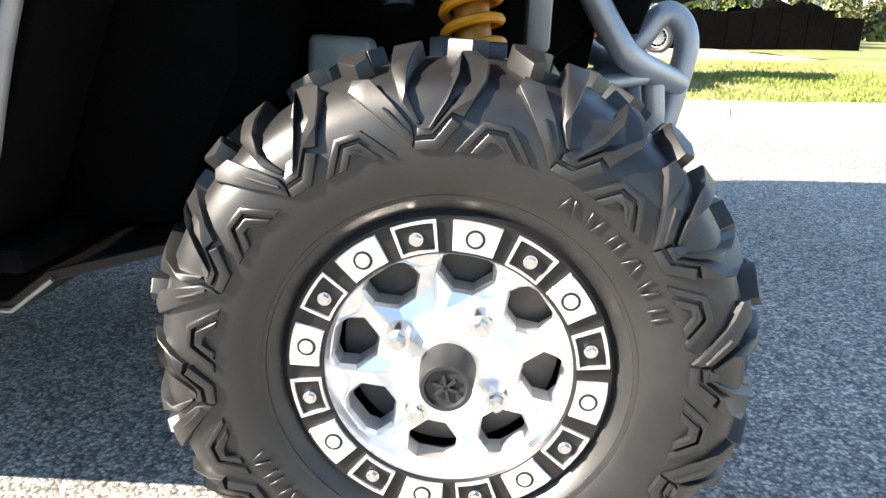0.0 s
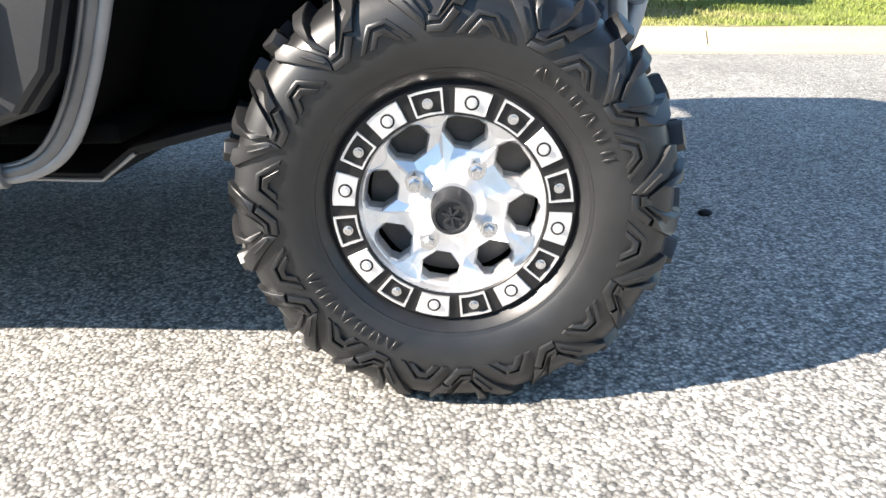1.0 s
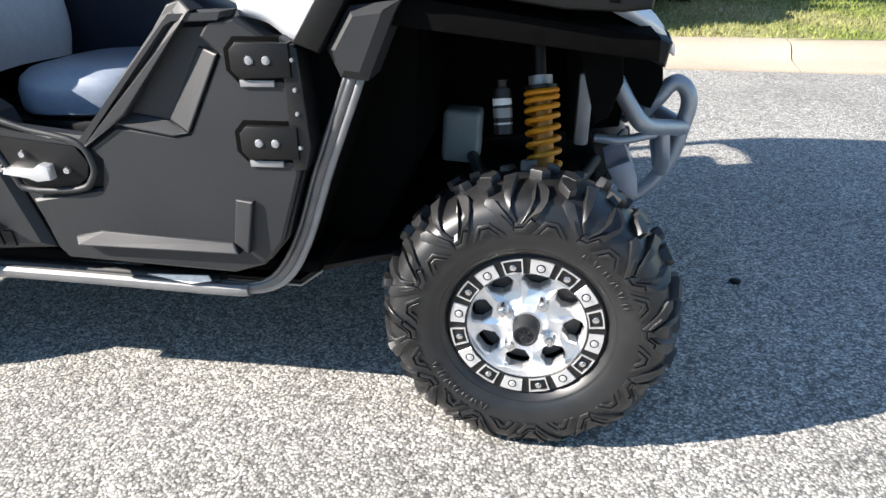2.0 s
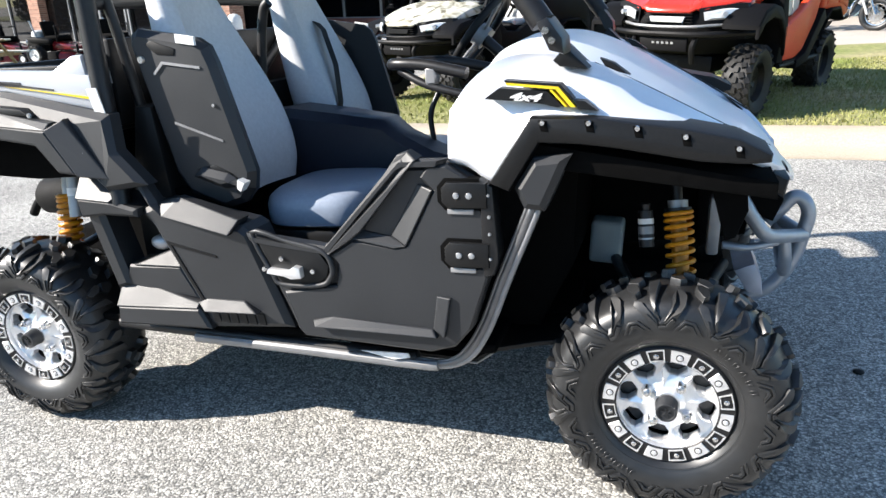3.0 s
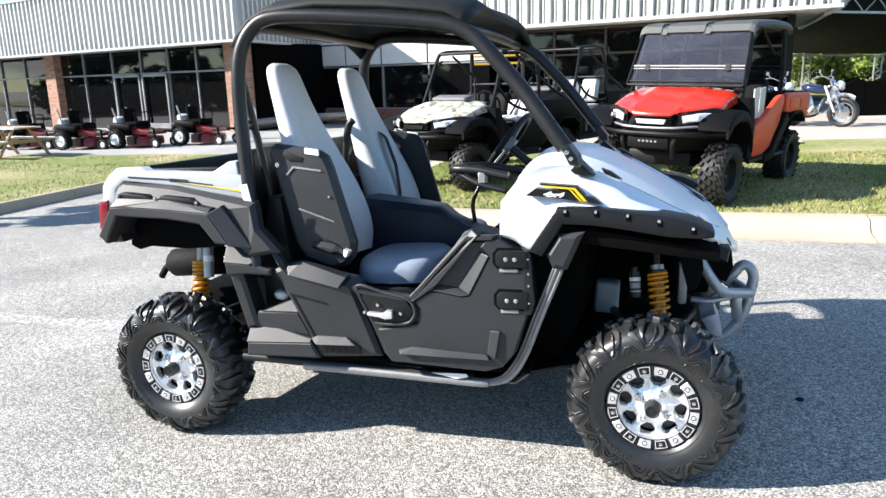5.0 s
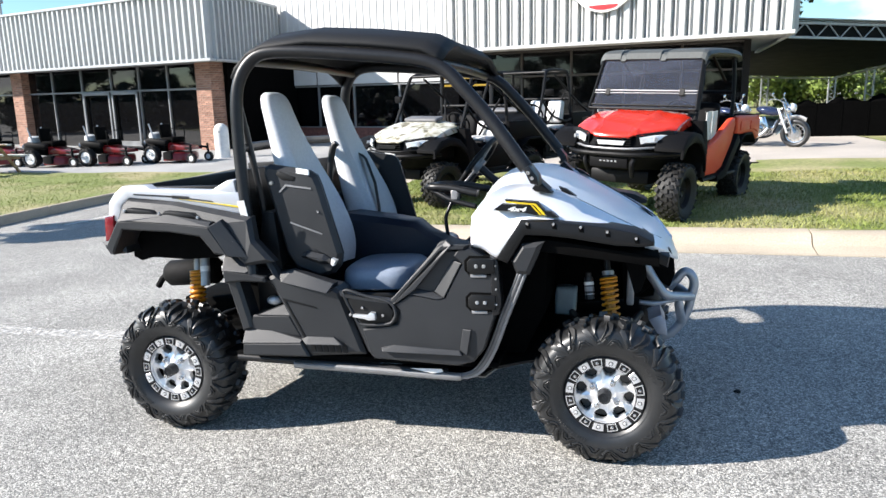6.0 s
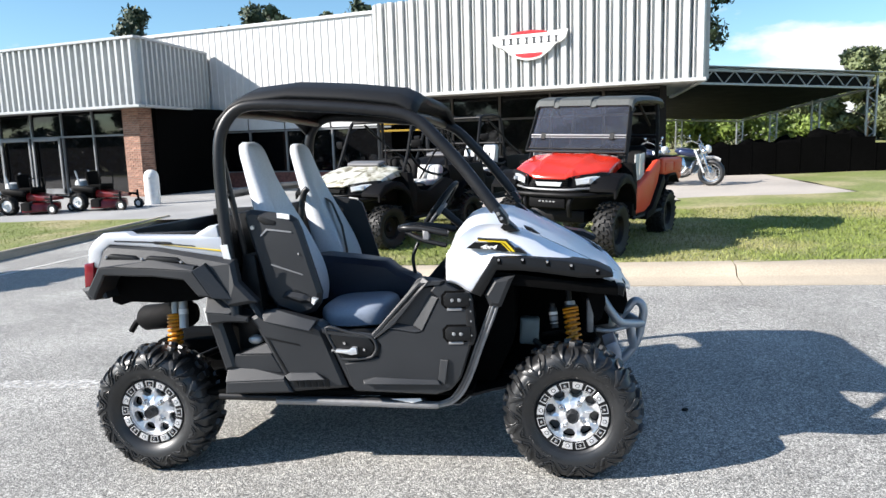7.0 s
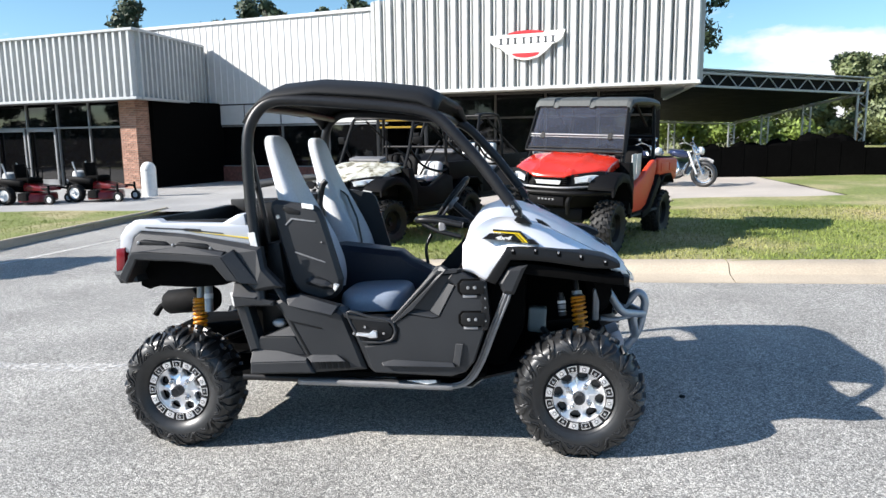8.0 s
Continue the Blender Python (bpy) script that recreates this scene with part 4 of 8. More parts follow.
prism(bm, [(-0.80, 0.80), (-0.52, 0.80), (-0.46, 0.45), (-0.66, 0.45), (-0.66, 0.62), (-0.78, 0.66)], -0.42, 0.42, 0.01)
part("engine_cover", bm, SHADE_BLACK, utv)

# skid plate edge seen below the front
bm = BM()
prism(bm, [(0.10, 0.322), (0.512, 0.312), (0.568, 0.353), (0.70, 0.386), (0.98, 0.435), (0.98, 0.448), (0.695, 0.399), (0.560, 0.366), (0.506, 0.326), (0.10, 0.336)], -0.597, 0.597, 0.002, 1)
skid = part("skid_plate", bm, BLACK_PLASTIC, utv)
# silver tube puts the highlight of the plate's front edge into the colour
for s in (-1, 1):
    part("skid_edge", tube(BM(), [(0.10, s * 0.6, 0.325), (0.512, s * 0.6, 0.315), (0.568, s * 0.6, 0.356)], 0.0035, 6), STEP_SILVER, skid)


def side_body(side):
    s = side
    # rocker tube with its flat silver step
    rod("rocker_tube", [(-0.68, s * 0.67, 0.385), (-0.3, s * 0.675, 0.376), (0.1, s * 0.68, 0.366), (0.36, s * 0.68, 0.360)], 0.019, BLACK)
    bm = BM()
    pts = smooth_path([(-0.375, s * 0.695, 0.366), (0.0, s * 0.698, 0.358), (0.36, s * 0.698, 0.346), (0.425, s * 0.695, 0.346)], 4)
    tube(bm, pts, 0.019, 10, flat=0.8)
    part("step_rail", bm, STEP_SILVER, utv, "brushed silver side step")
    for dx, r, mt in ((-0.0125, 0.0055, TUBE_GREY), (0.0, 0.0105, TUBE_GREY), (0.0135, 0.0085, STEP_SILVER)):
        rod("guard_tube", [(0.36, s * 0.69, 0.354 - dx * 0.5), (0.445 + dx * 0.4, s * 0.692, 0.354 - dx * 0.6), (0.512 + dx, s * 0.70, 0.392 - dx * 0.4), (0.572 + dx, s * 0.715, 0.488 - dx * 0.3), (0.638 + dx, s * 0.735, 0.652 - dx * 0.3), (0.705 + dx, s * 0.738, 0.812 - dx * 0.3), (0.715 + dx, s * 0.72, 0.85 - dx * 0.3)], r, mt)
    # inner pillar behind the guard tube
    flank("hinge_pillar", [(0.50, 0.39), (0.56, 0.43), (0.73, 0.83), (0.80, 0.97), (0.66, 1.0), (0.575, 0.91), (0.60, 0.66), (0.54, 0.47)], 0.70, 0.56, SHADE_BLACK, s, 0.006)
    flank("pillar_cap", [(0.672, 0.884), (0.718, 0.957), (0.812, 0.967), (0.798, 0.943), (0.745, 0.826), (0.695, 0.832)], 0.776, 0.66, GREY_PLASTIC, s, 0.012)
    # door
    door = flank("door", [(-0.10, 0.722), (-0.02, 0.712), (0.136, 0.695), (0.24, 0.80), (0.355, 0.925), (0.375, 0.938), (0.50, 0.942), (0.585, 0.89), (0.602, 0.72), (0.597, 0.64), (0.545, 0.49), (0.50, 0.438), (0.43, 0.415), (0.03, 0.432), (0.005, 0.46)], 0.742, 0.685, GREY_PLASTIC, s, 0.014, label="moulded charcoal half door")
    facet("door_edge", [(0.130, 0.745, 0.706), (0.224, 0.745, 0.775), (0.366, 0.745, 0.960), (0.396, 0.747, 0.970), (0.425, 0.770, 0.952), (0.400, 0.770, 0.934), (0.254, 0.770, 0.756), (0.150, 0.770, 0.687)], GREY_PLASTIC, s, door)
    flank("door_ridge", [(-0.105, 0.738), (-0.03, 0.727), (0.140, 0.708), (0.355, 0.938), (0.378, 0.95), (0.50, 0.952), (0.49, 0.932), (0.385, 0.928), (0.147, 0.685), (0.09, 0.690), (-0.098, 0.715)], 0.766, 0.735, GREY_PLASTIC, s, 0.012, door)
    # raised strokes that frame the sunken fields
    flank("door_skin", [(0.428, 0.905), (0.450, 0.934), (0.50, 0.938), (0.583, 0.886), (0.600, 0.72), (0.595, 0.64), (0.545, 0.495), (0.50, 0.442), (0.43, 0.42), (0.05, 0.437), (0.03, 0.46), (0.0, 0.57), (0.165, 0.60), (0.178, 0.66), (0.155, 0.687), (0.225, 0.732), (0.345, 0.716), (0.380, 0.722), (0.462, 0.873)], 0.761, 0.735, GREY_PLASTIC, s, 0.004, door)
    facet("door_rib", [(0.416, 0.744, 0.886), (0.462, 0.766, 0.874), (0.380, 0.766, 0.722), (0.332, 0.744, 0.744)], GREY_PLASTIC, s, door)
    facet("door_rib", [(0.220, 0.744, 0.764), (0.332, 0.744, 0.744), (0.380, 0.766, 0.722), (0.345, 0.766, 0.714), (0.218, 0.766, 0.738)], GREY_PLASTIC, s, door)
    facet("door_rib", [(0.085, 0.770, 0.493), (0.147, 0.765, 0.506), (0.440, 0.765, 0.493), (0.456, 0.784, 0.473), (0.095, 0.784, 0.477)], GREY_PLASTIC, s, door)
    facet("door_rib", [(0.456, 0.764, 0.588), (0.496, 0.772, 0.586), (0.476, 0.780, 0.473), (0.442, 0.769, 0.492)], GREY_PLASTIC, s, door)
    # latch in its bezel
    bm = BM()
    tube(bm, smooth_path([(-0.078, s * 0.760, 0.744), (0.03, s * 0.762, 0.722), (0.134, s * 0.764, 0.698), (0.160, s * 0.764, 0.655), (0.152, s * 0.764, 0.622), (0.118, s * 0.764, 0.598), (0.0, s * 0.762, 0.594), (-0.03, s * 0.760, 0.625)], 4, True), 0.0075, 10, True)
    part("latch_bezel", bm, GREY_PLASTIC, door)
    flank("latch_recess", [(-0.068, 0.735), (0.125, 0.692), (0.150, 0.655), (0.142, 0.625), (0.114, 0.604), (0.0, 0.600), (-0.022, 0.625)], 0.764, 0.75, BLACK_PLASTIC, s, 0.003, door)
    flank("latch", [(-0.035, 0.632), (-0.03, 0.644), (0.03, 0.640), (0.05, 0.655), (0.07, 0.652), (0.072, 0.622), (0.04, 0.618), (0.02, 0.625)], 0.786, 0.762, ALLOY, s, 0.003, door, "bright steel paddle latch")
    for x_, z_ in ((0.103, 0.640), (-0.048, 0.640), (0.01, 0.672)):
        screw(door, x_, s * 0.768, z_, 0.008, s)
    # two hinges
    for z_ in (0.864, 0.708):
        hinge = flank("hinge", [(0.488, z_ + 0.018), (0.503, z_ + 0.034), (0.605, z_ + 0.032), (0.605, z_ - 0.032), (0.503, z_ - 0.034), (0.488, z_ - 0.018)], 0.776, 0.738, BLACK_PLASTIC, s, 0.006, door)
        flank("hinge_pocket", [(0.474, z_ + 0.020), (0.494, z_ + 0.042), (0.585, z_ + 0.041), (0.585, z_ - 0.042), (0.494, z_ - 0.042), (0.474, z_ - 0.020)], 0.7635, 0.736, SHADE_BLACK, s, 0.003, hinge)
        # thin silver strip below the hinge plate
        flank("hinge_shade", [(0.50, z_ - 0.037), (0.568, z_ - 0.037), (0.568, z_ - 0.05), (0.50, z_ - 0.05)], 0.7675, 0.74, STEP_SILVER, s, 0.002, hinge)
        for dx in (0.527, 0.560):
            screw(hinge, dx, s * 0.776, z_, 0.0085, s, STEEL, 0.003)
    flank("hinge_post", [(0.585, 0.905), (0.618, 0.885), (0.628, 0.70), (0.615, 0.655), (0.588, 0.65)], 0.768, 0.70, BLACK, s, 0.005)
    for z_ in (0.865, 0.81, 0.765, 0.70):
        screw(utv, 0.608, s * 0.768, z_, 0.0045, s, STEEL)
    # rear quarter panels
    qp = flank("quarter_panel", [(-0.47, 0.79), (-0.42, 0.81), (-0.13, 0.752), (-0.105, 0.735), (0.0, 0.445), (-0.29, 0.425), (-0.31, 0.50), (-0.43, 0.74)], 0.742, 0.62, GREY_PLASTIC, s, 0.012, label="charcoal moulded quarter panel")
    facet("panel_cap", [(-0.405, 0.722, 0.812), (-0.339, 0.716, 0.829), (-0.130, 0.738, 0.772), (-0.158, 0.766, 0.730), (-0.386, 0.750, 0.776)], GREY_PLASTIC, s, qp)
    facet("panel_cap", [(-0.478, 0.735, 0.890), (-0.455, 0.728, 0.893), (-0.405, 0.722, 0.812), (-0.386, 0.750, 0.776), (-0.425, 0.746, 0.808)], GREY_PLASTIC, s, qp)
    facet("panel_rib", [(-0.305, 0.752, 0.512), (-0.272, 0.746, 0.525), (-0.147, 0.746, 0.526), (-0.096, 0.770, 0.495), (-0.275, 0.770, 0.490)], GREY_PLASTIC, s, qp)
    # black strip for an uncut groove, its shade put into the colour
    flank("panel_groove", [(-0.385, 0.70), (-0.22, 0.662), (-0.22, 0.655), (-0.37, 0.688), (-0.275, 0.50), (-0.285, 0.50)], 0.745, 0.735, BLACK_PLASTIC, s, 0.0, qp)
    for k in range(6):
        flank("letter_bar", [(-0.265 + 0.031 * k, 0.487), (-0.243 + 0.031 * k, 0.486), (-0.239 + 0.031 * k, 0.452), (-0.261 + 0.031 * k, 0.453)], 0.746, 0.74, BLACK_PLASTIC, s, 0.0, qp)
    lower = flank("lower_panel", [(-0.600, 0.487), (-0.30, 0.497), (-0.265, 0.43), (-0.607, 0.423)], 0.762, 0.60, GREY_PLASTIC, s, 0.006)
    facet("panel_top", [(-0.60, 0.712, 0.560), (-0.56, 0.714, 0.560), (-0.300, 0.750, 0.511), (-0.305, 0.762, 0.494), (-0.602, 0.764, 0.484)], GREY_PLASTIC, s, lower)
    flank("panel_strut", [(-0.676, 0.785), (-0.612, 0.785), (-0.552, 0.545), (-0.610, 0.530)], 0.738, 0.64, GREY_PLASTIC, s, 0.010)
    shoulder = flank("panel_shoulder", [(-0.672, 0.832), (-0.55, 0.822), (-0.46, 0.800), (-0.46, 0.775), (-0.575, 0.778), (-0.665, 0.768)], 0.764, 0.62, GREY_PLASTIC, s, 0.006)
    facet("shoulder_top", [(-0.676, 0.722, 0.892), (-0.580, 0.725, 0.879), (-0.568, 0.742, 0.855), (-0.524, 0.752, 0.838), (-0.550, 0.766, 0.818), (-0.673, 0.766, 0.827)], GREY_PLASTIC, s, shoulder)
    flank("shoulder_label", [(-0.712, 0.838), (-0.684, 0.838), (-0.672, 0.768), (-0.700, 0.768)], 0.700, 0.695, WHITE_TAG, s, 0.0, shoulder)
    wedge = flank("panel_wedge", [(-0.555, 0.612), (-0.367, 0.616), (-0.31, 0.51), (-0.585, 0.545)], 0.728, 0.60, GREY_PLASTIC, s, 0.005)
    facet("wedge_top", [(-0.535, 0.730, 0.612), (-0.376, 0.692, 0.670), (-0.362, 0.732, 0.614)], GREY_PLASTIC, s, wedge)
    bm = BM()
    bmesh.ops.create_uvsphere(bm, u_segments=14, v_segments=10, radius=0.03, matrix=Matrix.Translation((-0.47, s * 0.66, 0.668)) @ Matrix.Diagonal((1.3, 0.8, 0.8, 1)))
    part("filler_cap", bm, STEEL, utv)
    # rear fender
    fender = flank("rear_fender", [(-1.235, 1.03), (-1.21, 1.14), (-1.177, 1.170), (-0.92, 1.147), (-0.52, 1.072), (-0.495, 0.97), (-0.405, 0.872), (-0.55, 0.85), (-0.60, 0.90), (-0.69, 1.03), (-1.09, 1.05), (-1.17, 1.04)], 0.768, 0.71, GREY_PLASTIC, s, 0.012, label="charcoal rear fender with flare", lean=0.38, foot=1.0)
    flank("fender_flare", [(-1.263, 0.938), (-1.182, 1.066), (-1.10, 1.070), (-0.90, 1.057), (-0.700, 1.037), (-0.611, 0.905), (-0.682, 0.912), (-0.748, 0.993), (-0.905, 1.014), (-1.155, 1.026), (-1.206, 0.939), (-1.222, 0.905)], 0.795, 0.64, GREY_PLASTIC, s, 0.005, fender)
    facet("flare_lip", [(-1.160, 0.768, 1.103), (-0.908, 0.768, 1.090), (-0.695, 0.772, 1.057), (-0.700, 0.794, 1.036), (-0.90, 0.796, 1.055), (-1.10, 0.796, 1.068), (-1.186, 0.796, 1.063)], GREY_PLASTIC, s, fender)
    facet("flare_end", [(-0.703, 0.796, 1.038), (-0.652, 0.768, 1.066), (-0.520, 0.768, 0.888), (-0.614, 0.796, 0.902)], GREY_PLASTIC, s, fender)
    # slots as black plates that carry the shade of an opening
    for x0, x1 in ((-1.16, -0.99), (-0.96, -0.77)):
        z_ = 1.103 - (x0 + 1.16) * 0.075
        flank("fender_slot", [(x0, z_), (x0 + 0.02, z_ + 0.02), (x1 - 0.03, z_ + 0.008), (x1, z_ - 0.014)], 0.766, 0.70, BLACK_PLASTIC, s, 0.004, fender)
    for x_, z_ in ((-1.15, 1.112), (-0.965, 1.098), (-0.765, 1.078), (-0.60, 0.965)):
        screw(fender, x_, s * 0.768, z_, 0.008, s, STEEL)
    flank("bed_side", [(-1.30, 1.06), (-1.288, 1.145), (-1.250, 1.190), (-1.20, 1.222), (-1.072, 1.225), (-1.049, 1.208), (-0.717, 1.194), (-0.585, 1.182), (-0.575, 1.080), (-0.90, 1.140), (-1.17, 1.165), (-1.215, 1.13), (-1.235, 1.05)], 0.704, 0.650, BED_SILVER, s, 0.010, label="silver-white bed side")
    flank("accent_stripe", [(-0.90, 1.158), (-0.56, 1.118), (-0.558, 1.110), (-0.72, 1.134)], 0.709, 0.70, DECAL_YELLOW, s, 0.0)
    flank("side_graphic", [(-1.14, 1.186), (-0.95, 1.174), (-0.72, 1.146), (-0.72, 1.141), (-0.95, 1.167), (-1.14, 1.179)], 0.7065, 0.70, GREY_PLASTIC, s, 0.0)
    flank("model_mark", [(-0.93, 1.175), (-0.84, 1.168), (-0.84, 1.154), (-0.93, 1.160)], 0.7065, 0.70, GREY_PLASTIC, s, 0.0)
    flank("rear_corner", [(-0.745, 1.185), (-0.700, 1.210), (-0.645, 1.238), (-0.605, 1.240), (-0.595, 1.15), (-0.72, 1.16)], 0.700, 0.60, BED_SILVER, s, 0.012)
    flank("tail_light", [(-1.315, 1.075), (-1.26, 1.085), (-1.27, 0.965), (-1.325, 0.955)], 0.715, 0.60, LENS_RED, s, 0.012)
    flank("rear_corner_guard", [(-1.335, 0.955), (-1.27, 0.965), (-1.235, 1.03), (-1.20, 0.90), (-1.30, 0.895)], 0.735, 0.58, GREY_PLASTIC, s, 0.012)
    # front flare with five screws
    flare = flank("front_flare", [(0.610, 0.895), (0.715, 1.054), (0.858, 1.052), (1.05, 1.026), (1.172, 1.002), (1.24, 0.968), (1.238, 0.950), (1.19, 0.945), (1.093, 0.950), (0.912, 0.980), (0.825, 0.990), (0.735, 0.993), (0.66, 0.875)], 0.778, 0.60, BLACK_PLASTIC, s, 0.012, label="black front fender flare")
    for x_, z_ in ((0.745, 1.042), (0.85, 1.040), (0.957, 1.027), (1.06, 1.008), (1.17, 0.982)):
        screw(flare, x_, s * 0.778, z_, 0.007, s)
        flank("screw_notch", [(x_ - 0.010, z_ + 0.006), (x_ + 0.010, z_ + 0.004), (x_ + 0.014, z_ - 0.022), (x_ - 0.004, z_ - 0.020)], 0.7795, 0.76, SHADE_BLACK, s, 0.0015, flare)
    flank("arch_lining", [(-1.24, 1.03), (-0.66, 1.03), (-0.66, 0.90), (-0.78, 0.862), (-0.95, 0.852), (-1.14, 0.862), (-1.20, 0.845), (-1.245, 0.865)], 0.62, 0.30, SHADE_BLACK, s, 0.004)
    flank("flare_lining", [(0.70, 0.99), (1.26, 0.90), (1.26, 0.86), (0.72, 0.93)], 0.74, 0.26, SHADE_BLACK, s, 0.004)
    # shock absorber with its yellow spring
    shock = part("shock_absorber", BM(), None, utv)
    top, bot = Vector((1.045, s * 0.44, 0.86)), Vector((1.085, s * 0.56, 0.42))
    ax = (bot - top).normalized()
    bm = BM()
    cyl(bm, top, top + ax * 0.085, 0.013, n=14)
    part("damper_eye", bm, BLACK, shock)
    bm = BM()
    cyl(bm, top + ax * 0.12, top + ax * 0.33, 0.022, n=18)
    cyl(bm, top + ax * 0.3, bot, 0.014, n=16)
    part("damper_body", bm, GOLD, shock, "dull gold damper body")
    bm = BM()
    q = ax.to_track_quat("Z", "Y").to_matrix()
    coil = []
    for k in range(220):
        a = k / 220 * 2 * math.pi * 11.0
        coil.append(top + ax * (0.112 + 0.285 * (k / 220) ** 1.3) + q @ Vector((0.0335 * math.cos(a), 0.0335 * math.sin(a), 0)))
    tube(bm, coil, 0.0062, 8)
    part("spring", bm, YELLOW, shock, "amber yellow coil spring")
    for q0, q1, r_, mt in ((0.080, 0.100, 0.026, STEEL), (0.100, 0.108, 0.035, BLACK), (0.402, 0.414, 0.038, BLACK)):
        part("spring_seat", cyl(BM(), top + ax * q0, top + ax * q1, r_, n=24), mt, shock)
    # the grey reservoir is coloured black, which puts its shade into the colour
    bm = BM()
    cyl(bm, (0.971, s * 0.50, 0.762), (0.978, s * 0.52, 0.668), 0.0195, n=20)
    cyl(bm, (0.971, s * 0.499, 0.782), (0.971, s * 0.50, 0.762), 0.012, n=16)
    part("reservoir", bm, BLACK, shock, "grey shock reservoir darkened for shade, with pale bands")
    for z0, z1, mt in ((0.742, 0.728, WHITE_TAG), (0.722, 0.702, STEP_SILVER), (0.692, 0.688, STEEL)):
        bm = BM()
        cyl(bm, (0.971 + (0.762 - z0) * 0.0745, s * (0.50 + (0.762 - z0) * 0.213), z0), (0.971 + (0.762 - z1) * 0.0745, s * (0.50 + (0.762 - z1) * 0.213), z1), 0.0208, n=20)
        part("reservoir_band", bm, mt, shock)
    # suspension arms and half shaft
    for z0, z1, y1_ in ((0.37, 0.28, 0.60), (0.52, 0.46, 0.58)):
        bm = BM()
        for dx in (-0.16, 0.16):
            tube(bm, smooth_path([(FRONT_X + dx, s * 0.20, z0), (FRONT_X + dx * 0.6, s * 0.42, (z0 + z1) / 2 + 0.02), (FRONT_X, s * y1_, z1)], 5), 0.017, 10)
        part("control_arm", bm, BLACK, utv)
        bm = BM()
        for dx in (-0.13, 0.20):
            tube(bm, smooth_path([(REAR_X + dx, s * 0.20, z0), (REAR_X + dx * 0.6, s * 0.40, (z0 + z1) / 2 + 0.02), (REAR_X, s * (y1_ - 0.04), z1)], 5), 0.017, 10)
        part("control_arm", bm, BLACK, utv)
    for x_ in (FRONT_X, REAR_X):
        bm = BM()
        cyl(bm, (x_, s * 0.18, 0.36), (x_, s * 0.58, 0.325), 0.016, n=14)
        cyl(bm, (x_, s * 0.42, 0.34), (x_, s * 0.52, 0.331), 0.034, 0.022, n=18)
        part("half_shaft", bm, BLACK, utv)
    bm = BM()
    loft(bm, [[Vector((x_, s * y_, z_)) for y_, z_ in ((0.16, 0.385), (0.54, 0.315), (0.54, 0.300), (0.16, 0.370))] for x_ in (-1.24, -0.84)])
    part("arm_guard", bm, SHADE_BLACK, utv)
    # rear shock
    shock = part("shock_absorber", BM(), None, utv)
    top, bot = Vector((-0.99, s * 0.46, 0.86)), Vector((-0.985, s * 0.54, 0.42))
    ax = (bot - top).normalized()
    q = ax.to_track_quat("Z", "Y").to_matrix()
    bm = BM()
    cyl(bm, top, top + ax * 0.13, 0.019, n=18)
    part("damper_head", bm, STEEL, shock)
    bm = BM()
    cyl(bm, top + ax * 0.13, top + ax * 0.30, 0.022, n=16)
    cyl(bm, top + ax * 0.28, bot, 0.014, n=16)
    part("damper_body", bm, GOLD, shock)
    bm = BM()
    coil = [top + ax * (0.10 + 0.27 * (k / 240) ** 1.25) + q @ Vector((0.033 * math.cos(k / 240 * 72), 0.033 * math.sin(k / 240 * 72), 0)) for k in range(241)]
    tube(bm, coil, 0.0082, 8)
    part("spring", bm, YELLOW, shock, "amber yellow coil spring")
    bm = BM()
    cyl(bm, (-0.925, s * 0.50, 0.85), (-0.918, s * 0.53, 0.70), 0.023, n=18)
    part("reservoir", bm, STEEL, shock)
    bm = BM()
    cyl(bm, (-0.9225, s * 0.511, 0.797), (-0.921, s * 0.5165, 0.770), 0.0242, n=18)
    part("reservoir_band", bm, WHITE_TAG, shock)


both(side_body)
# added hidden panels that stop sunlight passing through the cab to the ground
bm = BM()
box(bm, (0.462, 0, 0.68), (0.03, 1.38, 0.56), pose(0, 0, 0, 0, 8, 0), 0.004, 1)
part("footwell_front", bm, SHADE_BLACK, utv)
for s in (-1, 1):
    flank("footwell_side", [(0.44, 0.76), (0.62, 0.76), (0.66, 0.93), (0.50, 0.93)], 0.69, 0.60, SHADE_BLACK, s, 0.0)
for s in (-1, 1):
    flank("inner_panel", [(-0.66, 0.41), (-0.28, 0.41), (-0.28, 0.80), (-0.66, 0.86)], 0.60, 0.56, SHADE_BLACK, s, 0.0)
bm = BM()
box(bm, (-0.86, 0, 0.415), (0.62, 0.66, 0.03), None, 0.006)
part("rear_skid_plate", bm, SHADE_BLACK, utv)

# coolant bottle in the wheel arch
bm = BM()
box(bm, (0.843, -0.16, 0.571), (0.102, 0.09, 0.14), pose(0, 0, 0, 0, 4, 0), 0.014, 3)
part("coolant_bottle", bm, BOTTLE, utv, "pale translucent coolant bottle")
bm = BM()
box(bm, (1.150, -0.40, 0.70), (0.032, 0.05, 0.165), pose(0, 0, 0, 0, 2, 0), 0.008, 2)
part("upright_bracket", bm, STEP_SILVER, utv)

